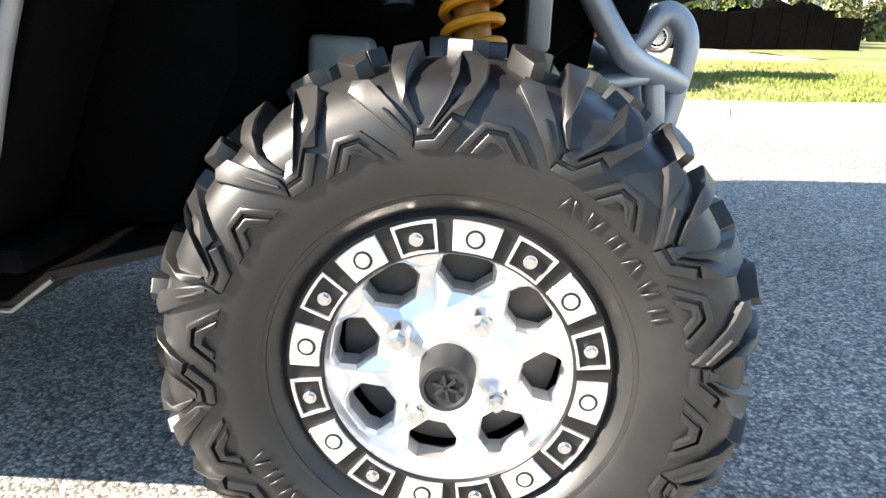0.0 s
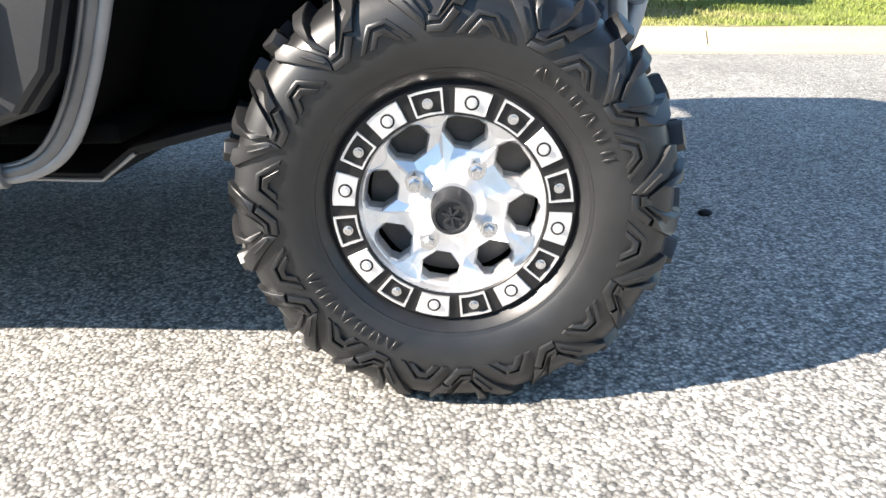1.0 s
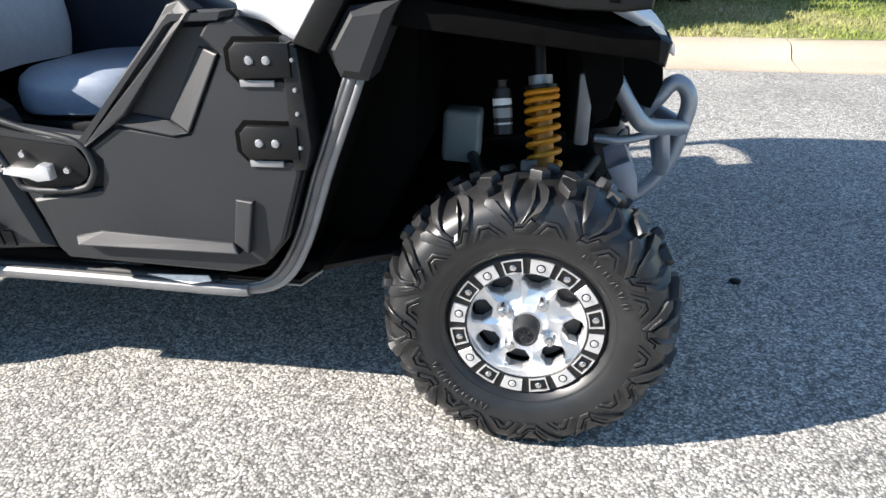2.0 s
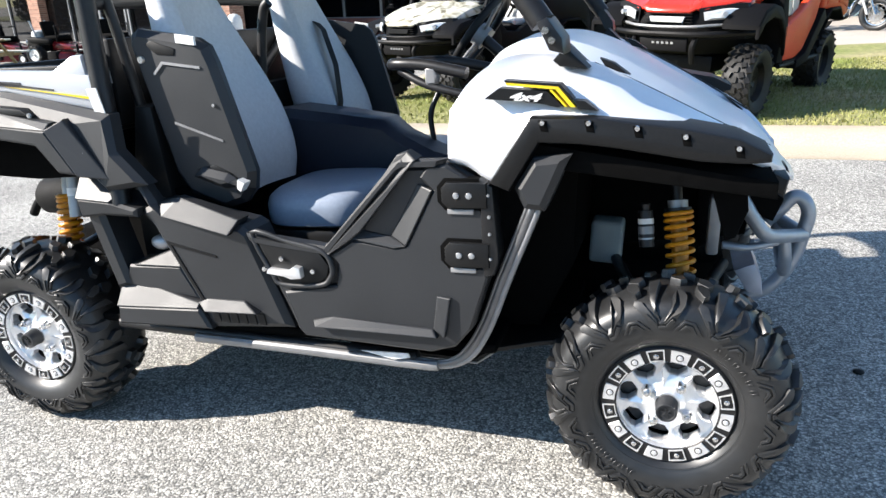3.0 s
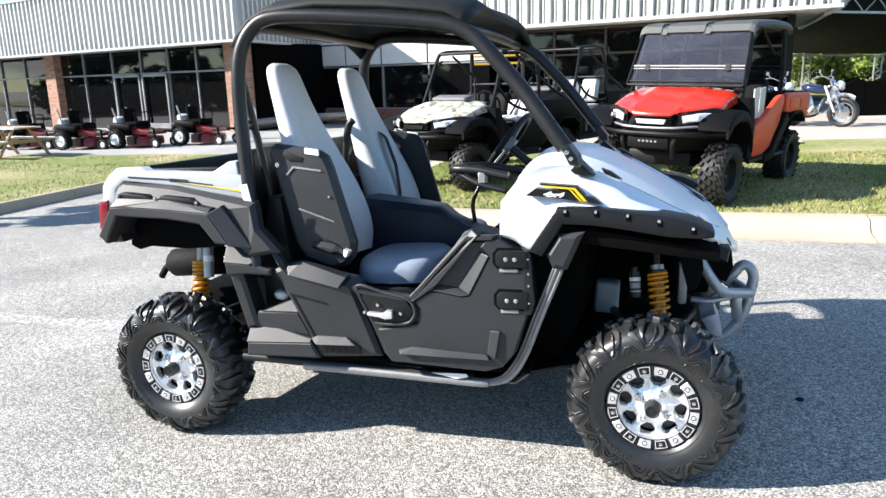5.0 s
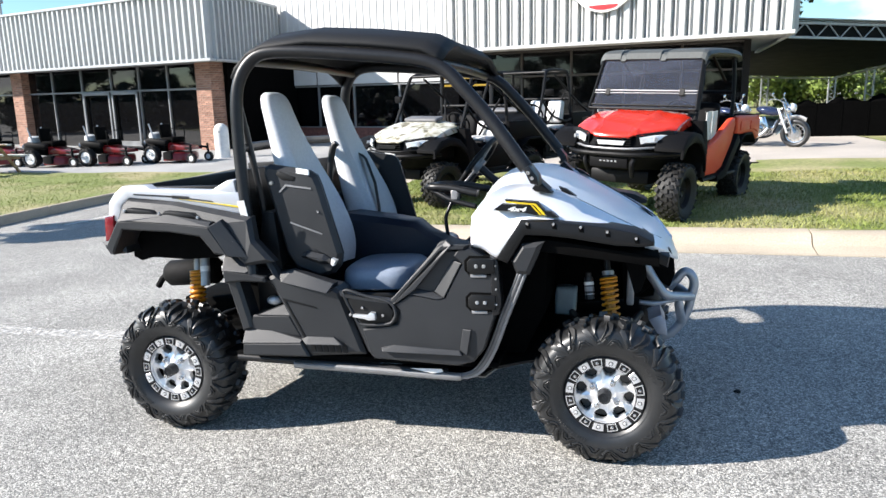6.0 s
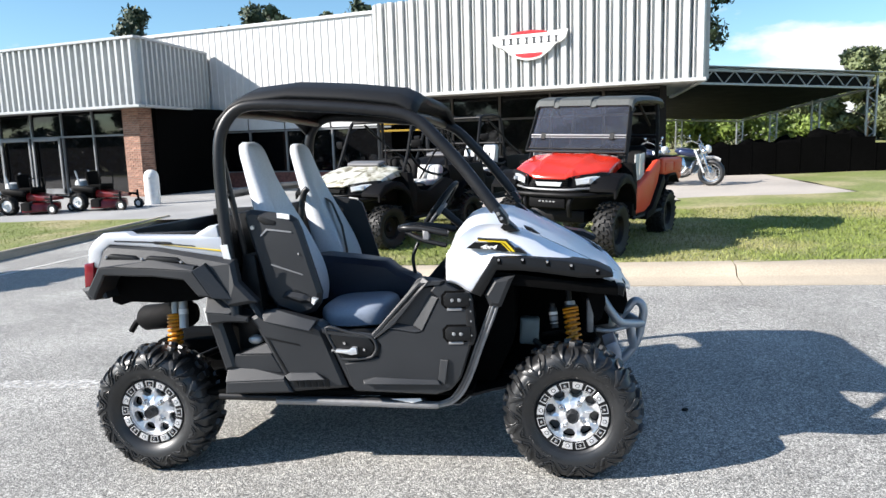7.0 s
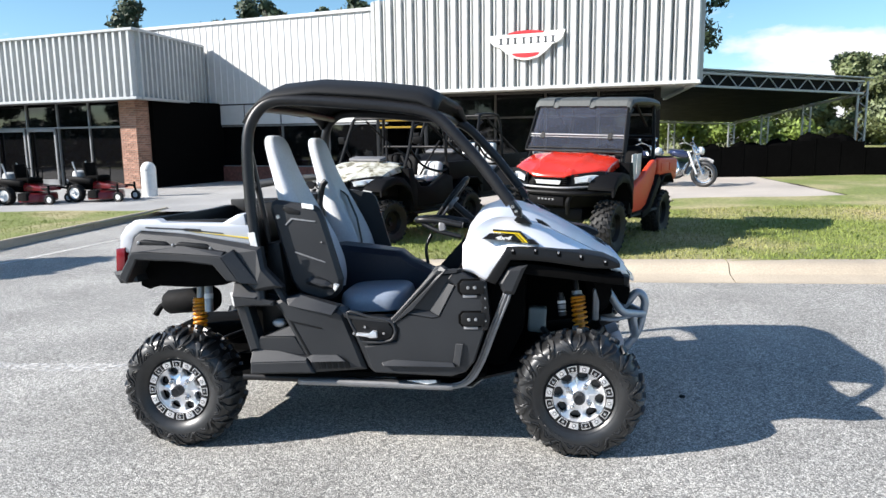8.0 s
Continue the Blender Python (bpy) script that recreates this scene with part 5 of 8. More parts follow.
# bonnet: one skin from the cowl to the nose
ST = [  # x, half width of the edge, its height, half width of the crest, its height, middle height
    (0.500, 0.735, 0.960, 0.700, 1.060, 1.140), (0.555, 0.735, 0.945, 0.690, 1.130, 1.200), (0.630, 0.736, 0.908, 0.660, 1.178, 1.222),
    (0.720, 0.737, 1.045, 0.610, 1.182, 1.218), (0.840, 0.735, 1.050, 0.560, 1.153, 1.176), (0.960, 0.722, 1.030, 0.530, 1.092, 1.108),
    (1.080, 0.700, 1.002, 0.500, 1.026, 1.030), (1.190, 0.660, 0.950, 0.440, 0.962, 0.955), (1.280, 0.530, 0.895, 0.360, 0.908, 0.902), (1.358, 0.270, 0.815, 0.200, 0.822, 0.812)]
bm = BM()
rings = []
for x_, we, ze, wc, zc, zm in ST:
    half = [(we - 0.004, ze - 0.02), (we, ze), (we - (we - wc) * 0.25, ze + (zc - ze) * 0.52), (wc + (we - wc) * 0.12, zc - (zc - ze) * 0.13), (wc, zc + 0.004), (wc - 0.022, zc - 0.014), (wc * 0.5, zc + (zm - zc) * 0.75), (0.0, zm)]
    rings.append([Vector((x_, -w_, z_)) for w_, z_ in half] + [Vector((x_, w_, z_)) for w_, z_ in half[-2::-1]])
fine = []
cols = [smooth_path([r[k] for r in rings], 4) for k in range(len(rings[0]))]
for i in range(len(cols[0])):
    fine.append([c[i] for c in cols])
loft(bm, fine, False, False)
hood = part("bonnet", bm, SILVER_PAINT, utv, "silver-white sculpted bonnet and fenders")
sol = hood.modifiers.new("thick", "SOLIDIFY")
sol.thickness, sol.offset = 0.006, -1
# dark grille panel under the nose, headlights
bm = BM()
prism(bm, [(1.10, 0.93), (1.27, 0.87), (1.345, 0.805), (1.354, 0.71), (1.33, 0.645), (1.262, 0.672), (1.225, 0.63), (1.19, 0.60), (1.12, 0.55)], -0.17, 0.17, 0.012)
part("grille", bm, SHADE_BLACK, utv, "black front grille panel")
bm = BM()
prism(bm, [(1.235, 0.465), (1.295, 0.490), (1.318, 0.445), (1.325, 0.385), (1.280, 0.392)], -0.11, 0.11, 0.006)
part("bash_plate", bm, mat("pale_bash_plate", (0.42, 0.45, 0.52), 0.4, metal=0.3, vary=0.08), utv, "pale silver bash plate")


HOOP = [(1.33, 0.0, 0.60), (1.372, 0.0, 0.645), (1.392, 0.0, 0.672), (1.415, 0.0, 0.683), (1.440, 0.0, 0.665), (1.452, 0.0, 0.625), (1.440, 0.0, 0.558), (1.420, 0.0, 0.478), (1.375, 0.0, 0.398), (1.315, 0.0, 0.350), (1.22, 0.0, 0.325)]


def POST(s):
    return [(1.205, s * 0.20, 0.78), (1.240, s * 0.20, 0.715), (1.278, s * 0.195, 0.652), (1.314, s * 0.18, 0.608), (1.377, s * 0.10, 0.582), (1.438, s * 0.012, 0.560)]


def STRUT(s):
    return [(1.374, s * 0.09, 0.575), (1.384, s * 0.075, 0.505), (1.392, s * 0.025, 0.44)]


def nose_bits(side):
    s = side
    flank("bonnet_slash", [(1.20, 0.962), (1.318, 0.868), (1.325, 0.850), (1.215, 0.944)], 0.425, 0.36, BLACK_PLASTIC, s, 0.004)
    flank("bonnet_vent", [(0.850, 1.166), (0.885, 1.153), (0.925, 1.122), (0.868, 1.138)], 0.540, 0.50, BLACK_PLASTIC, s, 0.003)
    # charcoal rod along the crest: the crease's shade drawn as a dark line
    rod("bonnet_crease", [(x_, s * (wc - 0.004), zc + 0.003) for x_, we, ze, wc, zc, zm in ST[4:9]], 0.0026, GREY_PLASTIC)
    flank("flare_drop", [(1.10, 0.955), (1.20, 0.95), (1.215, 0.80), (1.19, 0.73), (1.165, 0.72)], 0.62, 0.57, SHADE_BLACK, s, 0.008)
    flank("headlight", [(1.18, 0.935), (1.31, 0.865), (1.30, 0.815), (1.19, 0.87)], 0.56, 0.34, BLACK_PLASTIC, s, 0.02)
    # badge on the fender: black field, yellow edge, unreadable pale marks
    badge = flank("fender_badge", [(0.600, 1.094), (0.636, 1.119), (0.750, 1.109), (0.788, 1.073), (0.772, 1.073), (0.745, 1.079), (0.690, 1.087)], 0.7425, 0.70, BLACK_PLASTIC, s, 0.0)
    flank("badge_field", [(0.813, 1.088), (0.838, 1.085), (0.868, 1.062), (0.822, 1.067)], 0.7430, 0.70, BLACK_PLASTIC, s, 0.0, badge)
    flank("badge_border", [(0.650, 1.137), (0.781, 1.125), (0.813, 1.090), (0.808, 1.088), (0.777, 1.120), (0.652, 1.132)], 0.7430, 0.70, BLACK_PLASTIC, s, 0.0, badge)
    for edge_ in ([(0.653, 1.131), (0.777, 1.119), (0.771, 1.113), (0.656, 1.125)], [(0.777, 1.119), (0.817, 1.072), (0.805, 1.072), (0.770, 1.113)], [(0.763, 1.112), (0.798, 1.073), (0.792, 1.073), (0.756, 1.112)]):
        flank("badge_edge", edge_, 0.7435, 0.70, DECAL_YELLOW, s, 0.0, badge)
    fc = bpy.data.curves.new("badge_lettering", "FONT")
    fc.body, fc.size, fc.shear, fc.extrude, fc.align_x, fc.offset = "4x4", 0.027, 0.35, 0.0015, "CENTER", 0.001
    tmp = bpy.data.objects.new("tmp", fc)
    me = bpy.data.meshes.new_from_object(tmp)
    bpy.data.objects.remove(tmp)
    me.materials.append(WHITE_TAG)
    lettering = shared("lettering", me, badge, Matrix.Translation((0.696, s * 0.7437, 1.089)) @ pose(0, 0, 0, 90, 0, 0 if s < 0 else 180) @ Matrix.Rotation(radians(-4), 4, "Z") @ Matrix.Diagonal((1.75, 0.95, 1, 1)))
    # tube bumper
    rod("bumper_tube", POST(s), 0.022, BUMPER_SILVER)
    rod("bumper_strut", STRUT(s), 0.02, BUMPER_SILVER)
    rod("bumper_brace", [(1.19, s * 0.19, 0.575), (1.26, s * 0.185, 0.568), (1.35, s * 0.14, 0.575)], 0.012, BUMPER_SILVER)


both(nose_bits)
rod("bumper_hoop", HOOP, 0.0225, BUMPER_SILVER)

# cargo bed
bed = part("cargo_bed", BM(), None, utv, "black cargo bed")
for c, s_ in (((-0.93, 0, 1.02), (0.66, 1.20, 0.03)), ((-0.60, 0, 1.15), (0.03, 1.20, 0.26)), ((-1.25, 0, 1.12), (0.03, 1.22, 0.18)), ((-0.93, 0.60, 1.14), (0.66, 0.03, 0.22)), ((-0.93, -0.60, 1.12), (0.66, 0.03, 0.18))):
    bm = BM()
    box(bm, c, s_, None, 0.008)
    part("bed_panel", bm, BLACK_PLASTIC, bed)
bm = BM()
box(bm, (-1.285, 0, 1.05), (0.035, 1.1, 0.24), None, 0.012)
part("tailgate", bm, GREY_PLASTIC, utv)
bm = BM()
revolve(bm, [(0.0, -0.16), (0.052, -0.155), (0.070, -0.13), (0.073, 0.14), (0.055, 0.165), (0.0, 0.17)], 28, "z")
for v in bm.verts:
    v.co = pose(-1.15, -0.28, 0.715, 0, 86, 0) @ v.co
tube(bm, smooth_path([(-1.28, -0.30, 0.70), (-1.325, -0.30, 0.685), (-1.365, -0.30, 0.635)], 4), 0.017, 12)
# muffler in a dull near-black
part("muffler", bm, mat("near_black_muffler", (0.006, 0.006, 0.0062), 0.7, spec=0.15, vary=0.3, scale=30), utv)

# roll cage and roof
NEAR = [(-0.53, 0.735, 0.80), (-0.55, 0.70, 0.98), (-0.572, 0.675, 1.18), (-0.584, 0.66, 1.40), (-0.582, 0.65, 1.58), (-0.562, 0.64, 1.685), (-0.505, 0.63, 1.765), (-0.42, 0.63, 1.797), (-0.25, 0.635, 1.79), (0.0, 0.64, 1.762), (0.20, 0.645, 1.735), (0.325, 0.65, 1.71), (0.405, 0.655, 1.668), (0.482, 0.665, 1.588), (0.575, 0.675, 1.480), (0.645, 0.69, 1.388), (0.738, 0.712, 1.260)]
for s in (-1, 1):
    cage = rod("roll_cage_hoop", [(x_, s * y_, z_) for x_, y_, z_ in NEAR], 0.029, BLACK, label="black steel roll cage tube")
    foot = flank("cage_foot", [(0.726, 1.262), (0.752, 1.273), (0.786, 1.226), (0.790, 1.190), (0.756, 1.200)], 0.742, 0.62, BLACK, s, 0.006)
    flank("post_pocket", [(0.748, 1.170), (0.778, 1.204), (0.800, 1.182), (0.834, 1.149), (0.765, 1.156)], 0.640, 0.53, BLACK_PLASTIC, s, 0.004)
    for x_, z_ in ((0.749, 1.244), (0.763, 1.222)):
        screw(foot, x_, s * 0.744, z_, 0.010, s)
    bm = BM()
    box(bm, (-0.557, s * 0.7205, 1.095), (0.036, 0.004, 0.105), pose(0, 0, 0, s * -7, -6, 0), 0.001, 1)
    part("warning_label", bm, WHITE_TAG, utv)
for x_, z_, y_ in ((-0.505, 1.765, 0.63), (0.325, 1.71, 0.65), (-0.584, 1.38, 0.66)):
    rod("cage_cross", [(x_, -y_, z_), (x_, 0, z_ + 0.01), (x_, y_, z_)], 0.022, BLACK)
rod("cage_cross", [(0.60, -0.56, 1.13), (0.56, 0, 1.14), (0.60, 0.56, 1.13)], 0.02, BLACK)
rod("cage_brace", [(-0.584, 0.64, 1.38), (-0.56, 0.3, 1.18), (-0.54, 0.0, 1.02)], 0.018, BLACK)
rod("cage_brace", [(-0.584, -0.64, 1.62), (-0.575, -0.60, 1.45), (-0.545, -0.58, 1.2), (-0.52, -0.56, 0.95)], 0.016, BLACK)
RP = [(-0.60, 1.755), (-0.575, 1.80), (-0.515, 1.855), (-0.44, 1.882), (-0.22, 1.895), (0.06, 1.868), (0.30, 1.832), (0.360, 1.800), (0.395, 1.770)]
bm = BM()
rings = []
for x_, z_ in RP:
    hw = 0.655 if x_ < 0.3 else 0.665
    ring = []
    for k in range(13):
        u = -1 + 2 * k / 12
        e = abs(u) ** 6
        crown = 0.018 * (1 - u * u) + (0.012 if 0.35 < abs(u) < 0.7 else 0)
        ring.append(Vector((x_, u * hw, z_ + crown - 0.06 * e)))
    rings.append(ring)
loft(bm, rings, False, False)
roof = part("roof", bm, mat("matt_roof_plastic", (0.016, 0.0165, 0.0175), 0.6, spec=0.2, vary=0.12, scale=200, bump=0.25, bump_scale=500, bump_dist=0.0006), utv, "matt black moulded hard roof")
sol = roof.modifiers.new("thick", "SOLIDIFY")
sol.thickness, sol.offset = 0.022, -1

# two seats
def seat(yc, near):
    st = part("seat", BM(), None, utv, "grey high-backed bucket seat with blue-grey cushion")
    rings = []
    for z_, xc, dp, wd in ((0.78, -0.31, 0.17, 0.44), (0.86, -0.315, 0.20, 0.47), (0.96, -0.335, 0.21, 0.48), (1.08, -0.37, 0.19, 0.46), (1.20, -0.412, 0.155, 0.41), (1.32, -0.455, 0.126, 0.34), (1.43, -0.493, 0.108, 0.275), (1.52, -0.520, 0.100, 0.235), (1.585, -0.537, 0.092, 0.21), (1.62, -0.547, 0.070, 0.175), (1.635, -0.553, 0.038, 0.11)):
        ring = []
        for k in range(28):
            a = 2 * math.pi * k / 28
            c, s_ = math.cos(a), math.sin(a)
            px = abs(c) ** 0.75 * (1 if c > 0 else -1) * dp / 2
            py = abs(s_) ** 0.7 * (1 if s_ > 0 else -1) * wd / 2
            # hollow between the side bolsters
            if c > 0 and z_ < 1.35:
                px -= 0.045 * (1 - min(1, abs(py) / (wd * 0.36)) ** 2)
            ring.append(Vector((xc + px, yc + py, z_)))
        rings.append(ring)
    bm = BM()
    cols_ = [smooth_path([r[k] for r in rings], 3) for k in range(28)]
    loft(bm, [[c[i] for c in cols_] for i in range(len(cols_[0]))])
    part("backrest", bm, SEAT_GREY, st, "pale grey vinyl backrest")
    bm = BM()
    rings = []
    for z_, g in ((0.692, 0.90), (0.702, 0.98), (0.722, 1.0), (0.755, 1.0), (0.782, 0.96), (0.798, 0.86), (0.805, 0.6)):
        ring = []
        for k in range(32):
            a = 2 * math.pi * k / 32
            c, s_ = math.cos(a), math.sin(a)
            px = abs(c) ** 0.55 * (1 if c > 0 else -1) * 0.185 * g
            py = abs(s_) ** 0.55 * (1 if s_ > 0 else -1) * 0.215 * g
            ring.append(Vector((-0.012 + px, yc * 0.955 + py, z_ + 0.004 * (px / 0.21))))
        rings.append(ring)
    loft(bm, rings)
    part("cushion", bm, SEAT_BLUE, st, "blue-grey vinyl seat cushion")
    # shoulder belt
    bm = BM()
    sgn = -1 if yc < 0 else 1
    pts = [Vector((-0.50, yc + sgn * 0.10, 1.36)), Vector((-0.375, yc + sgn * 0.05, 1.26)), Vector((-0.30, yc - sgn * 0.02, 1.12)), Vector((-0.255, yc - sgn * 0.10, 0.98)), Vector((-0.235, yc - sgn * 0.20, 0.85))]
    for i in range(4):
        a, b = pts[i], pts[i + 1]
        v4 = [bm.verts.new(p + Vector((dx, dy, 0))) for p, dx, dy in ((a, 0.0, -0.024), (a, 0.0, 0.024), (b, 0.0, 0.024), (b, 0.0, -0.024))]
        bm.faces.new(v4)
    bmesh.ops.solidify(bm, geom=bm.faces[:], thickness=0.003)
    if not near:
        part("seat_belt", bm, BLACK_PLASTIC, st)
    bm = BM()
    box(bm, (-0.06, yc, 0.63), (0.40, 0.38, 0.12), None, 0.02)
    part("seat_base", bm, BLACK_PLASTIC, st)
    return st


seat(-0.36, True)
seat(0.36, False)


def shoulder_guard(side):
    s = side
    g = flank("shoulder_guard", [(-0.498, 1.255), (-0.492, 1.285), (-0.465, 1.302), (-0.27, 1.268), (-0.235, 1.245), (-0.217, 1.20), (-0.135, 0.885), (-0.145, 0.83), (-0.18, 0.79), (-0.25, 0.768), (-0.37, 0.815), (-0.41, 0.88)], 0.625, 0.585, GREY_PLASTIC, s, 0.014, label="charcoal plastic shoulder guard panel")
    # black plates paint the shade of two slots on the guard
    flank("guard_slot", [(-0.435, 1.258), (-0.415, 1.268), (-0.335, 1.242), (-0.34, 1.222), (-0.40, 1.228)], 0.6285, 0.60, BLACK_PLASTIC, s, 0.004, g)
    flank("guard_slot", [(-0.33, 0.892), (-0.26, 0.905), (-0.205, 0.88), (-0.215, 0.868), (-0.28, 0.875)], 0.6285, 0.60, BLACK_PLASTIC, s, 0.003, g)
    flank("guard_rib", [(-0.42, 1.175), (-0.385, 1.208), (-0.26, 1.19), (-0.26, 1.183), (-0.382, 1.200), (-0.415, 1.170)], 0.6295, 0.61, STEP_SILVER, s, 0.0, g)
    flank("guard_rib", [(-0.375, 1.035), (-0.22, 0.98), (-0.22, 0.974), (-0.375, 1.028)], 0.6285, 0.61, STEP_SILVER, s, 0.0, g)
    flank("guard_pocket", [(-0.335, 0.872), (-0.235, 0.836), (-0.185, 0.842), (-0.190, 0.868), (-0.215, 0.882), (-0.30, 0.900)], 0.652, 0.60, GREY_PLASTIC, s, 0.0125, g)
    flank("guard_label", [(-0.325, 1.282), (-0.265, 1.272), (-0.265, 1.248), (-0.325, 1.258)], 0.630, 0.62, WHITE_TAG, s, 0.0, g)
    flank("guard_label", [(-0.172, 0.868), (-0.150, 0.858), (-0.166, 0.832), (-0.176, 0.842)], 0.656, 0.62, WHITE_TAG, s, 0.0, g)
    screw(g, -0.455, s * 0.626, 1.215, 0.012, s)
    screw(g, -0.232, s * 0.626, 1.08, 0.006, s)


both(shoulder_guard)

# dark cab tub: rear wall, console, dashboard
bm = BM()
prism(bm, [(-0.58, 0.80), (-0.52, 1.08), (-0.46, 1.08), (-0.42, 0.60), (-0.58, 0.60)], -0.62, 0.62, 0.01)
part("cab_rear_wall", bm, BLACK_PLASTIC, utv)
bm = BM()
rings = []
for x_, z_, w_ in ((-0.42, 0.985, 0.115), (-0.30, 1.0, 0.115), (-0.10, 0.975, 0.11), (0.06, 0.95, 0.10), (0.12, 0.90, 0.095), (0.24, 0.84, 0.10), (0.42, 0.80, 0.12), (0.50, 0.79, 0.12)):
    rings.append([Vector((x_, -w_, 0.5)), Vector((x_, -w_, z_ - 0.03)), Vector((x_, -w_ + 0.03, z_)), Vector((x_, w_ - 0.03, z_)), Vector((x_, w_, z_ - 0.03)), Vector((x_, w_, 0.5))])
loft(bm, rings)
part("centre_console", bm, SEAT_NAVY, utv, "dark navy padded centre console")
bm = BM()
prism(bm, [(0.50, 0.95), (0.53, 1.09), (0.58, 1.14), (0.66, 1.14), (0.66, 0.85), (0.54, 0.80)], -0.60, 0.60, 0.02)
part("dashboard", bm, BLACK_PLASTIC, utv)
rod("grab_bar", [(0.47, -0.42, 1.13), (0.34, -0.40, 1.155), (0.245, -0.38, 1.16), (0.215, -0.33, 1.155), (0.215, -0.20, 1.15), (0.245, -0.15, 1.15), (0.34, -0.13, 1.145), (0.47, -0.12, 1.12)], 0.017, BLACK)
rod("grab_bar_stay", [(0.46, -0.42, 1.07), (0.34, -0.40, 1.10), (0.25, -0.37, 1.14)], 0.012, BLACK)
bm = BM()
box(bm, (0.36, -0.40, 1.125), (0.035, 0.04, 0.05), None, 0.006, 1)
part("grab_bar_clamp", bm, STEP_SILVER, utv)
rod("grab_handle", [(-0.46, 0.02, 1.02), (-0.44, 0.02, 1.22), (-0.415, 0.02, 1.34), (-0.39, 0.02, 1.37)], 0.018, BLACK)
wheelm = Matrix.Translation((0.31, 0.36, 1.21)) @ pose(0, 0, 0, 0, -52, 0)
sw = part("steering_wheel", BM(), None, utv, "black three-spoke steering wheel")
sw.matrix_basis = wheelm
bm = BM()
tube(bm, [(0.175 * math.cos(a), 0.175 * math.sin(a), 0) for a in (2 * math.pi * k / 40 for k in range(40))], 0.015, 10, True)
part("wheel_rim", bm, BLACK_PLASTIC, sw)
bm = BM()
for a in (90, 210, 330):
    box(bm, (0.09 * math.cos(radians(a)), 0.09 * math.sin(radians(a)), -0.01), (0.16, 0.03, 0.01), pose(0, 0, 0, 0, 0, a), 0.003, 1)
cyl(bm, (0, 0, -0.03), (0, 0, 0.01), 0.045, n=20)
part("wheel_spokes", bm, STEP_SILVER, sw)
bm = BM()
cyl(bm, (0.33, 0.36, 1.19), (0.52, 0.36, 1.02), 0.022, n=14)
part("steering_column", bm, BLACK, utv)
rod("gear_lever", [(0.20, 0.06, 0.85), (0.19, 0.07, 0.95), (0.22, 0.09, 1.03)], 0.010, BLACK)
# small white tag hanging under the flare
bm = BM()
box(bm, (0.862, -0.60, 0.925), (0.012, 0.003, 0.058), pose(0, 0, 0, 0, -14, 20), 0.001, 1)
part("hanging_tag", bm, WHITE_TAG, utv)
# paper tag under the door
bm = BM()
prism(bm, [(0.20, 0.385), (0.345, 0.388), (0.35, 0.375), (0.30, 0.366)], -0.720, -0.716, 0.0)
part("paper_tag", bm, WHITE_TAG, utv)

# the body leans a little on its springs, away from the open side
LEAN = Matrix.Translation((0, -0.72, 0.95)) @ pose(0, 0, 0, -1.4, 0, 0) @ Matrix.Translation((0, 0.72, -0.95))
for ob in list(utv.children):
    if not ob.name.startswith("wheel"):
        ob.matrix_basis = LEAN @ ob.matrix_basis

# ---- vehicles on the lawn ----
RED_PAINT = mat("red_paint", (0.60, 0.030, 0.014), 0.28, vary=0.03, coat=0.6, large_vary=0.04)
ORANGE_PAINT = mat("orange_red_paint", (0.66, 0.055, 0.014), 0.5, vary=0.04, coat=0.1, large_vary=0.06)
LENS = mat("clear_lens", (0.75, 0.77, 0.78), 0.12, metal=0.35, vary=0.1)
V_RUBBER = mat("dusty_tyre_rubber", (0.014, 0.0137, 0.0133), 0.6, spec=0.35, vary=0.3, scale=25)
V_TUBE = mat("black_cage_tube", (0.0045, 0.0045, 0.005), 0.5, spec=0.2, vary=0.2, scale=60)
V_BLACK = mat("matt_black_plastic", (0.0035, 0.0035, 0.004), 0.65, spec=0.12, vary=0.2, scale=60)


def film_material(name, tint, rough, alpha):
    """A thin clear sheet: gloss over a see-through tint."""
    m = bpy.data.materials.new(name)
    m.use_nodes = True
    b = m.node_tree.nodes["Principled BSDF"]
    b.inputs["Base Color"].default_value = (*tint, 1)
    b.inputs["Roughness"].default_value = rough
    b.inputs["Alpha"].default_value = alpha
    return m


STEEL_GREY = mat("grey_scoop_plastic", (0.13, 0.13, 0.135), 0.6, vary=0.08)
PALE_SEAT = mat("pale_seat_vinyl", (0.55, 0.55, 0.54), 0.5, vary=0.06)
SCREEN = film_material("clear_windscreen", (0.085, 0.095, 0.13), 0.05, 0.36)


def camo_material():
    m = bpy.data.materials.new("pale_camo_film")
    m.use_nodes = True
    nt = m.node_tree
    b = nt.nodes["Principled BSDF"]
    tc = nt.nodes.new("ShaderNodeTexCoord")
    n = nt.nodes.new("ShaderNodeTexNoise")
    n.inputs["Scale"].default_value = 5.0
    n.inputs["Detail"].default_value = 5
    n.inputs["Distortion"].default_value = 1.6
    r = nt.nodes.new("ShaderNodeValToRGB")
    r.color_ramp.elements[0].position, r.color_ramp.elements[0].color = 0.38, (0.16, 0.14, 0.09, 1)
    r.color_ramp.elements[1].position, r.color_ramp.elements[1].color = 0.58, (0.62, 0.61, 0.54, 1)
    e = r.color_ramp.elements.new(0.47)
    e.color = (0.40, 0.38, 0.29, 1)
    nt.links.new(tc.outputs["Object"], n.inputs["Vector"])
    nt.links.new(n.outputs[0], r.inputs["Fac"])
    nt.links.new(r.outputs[0], b.inputs["Base Color"])
    b.inputs["Roughness"].default_value = 0.4
    return m


CAMO = camo_material()


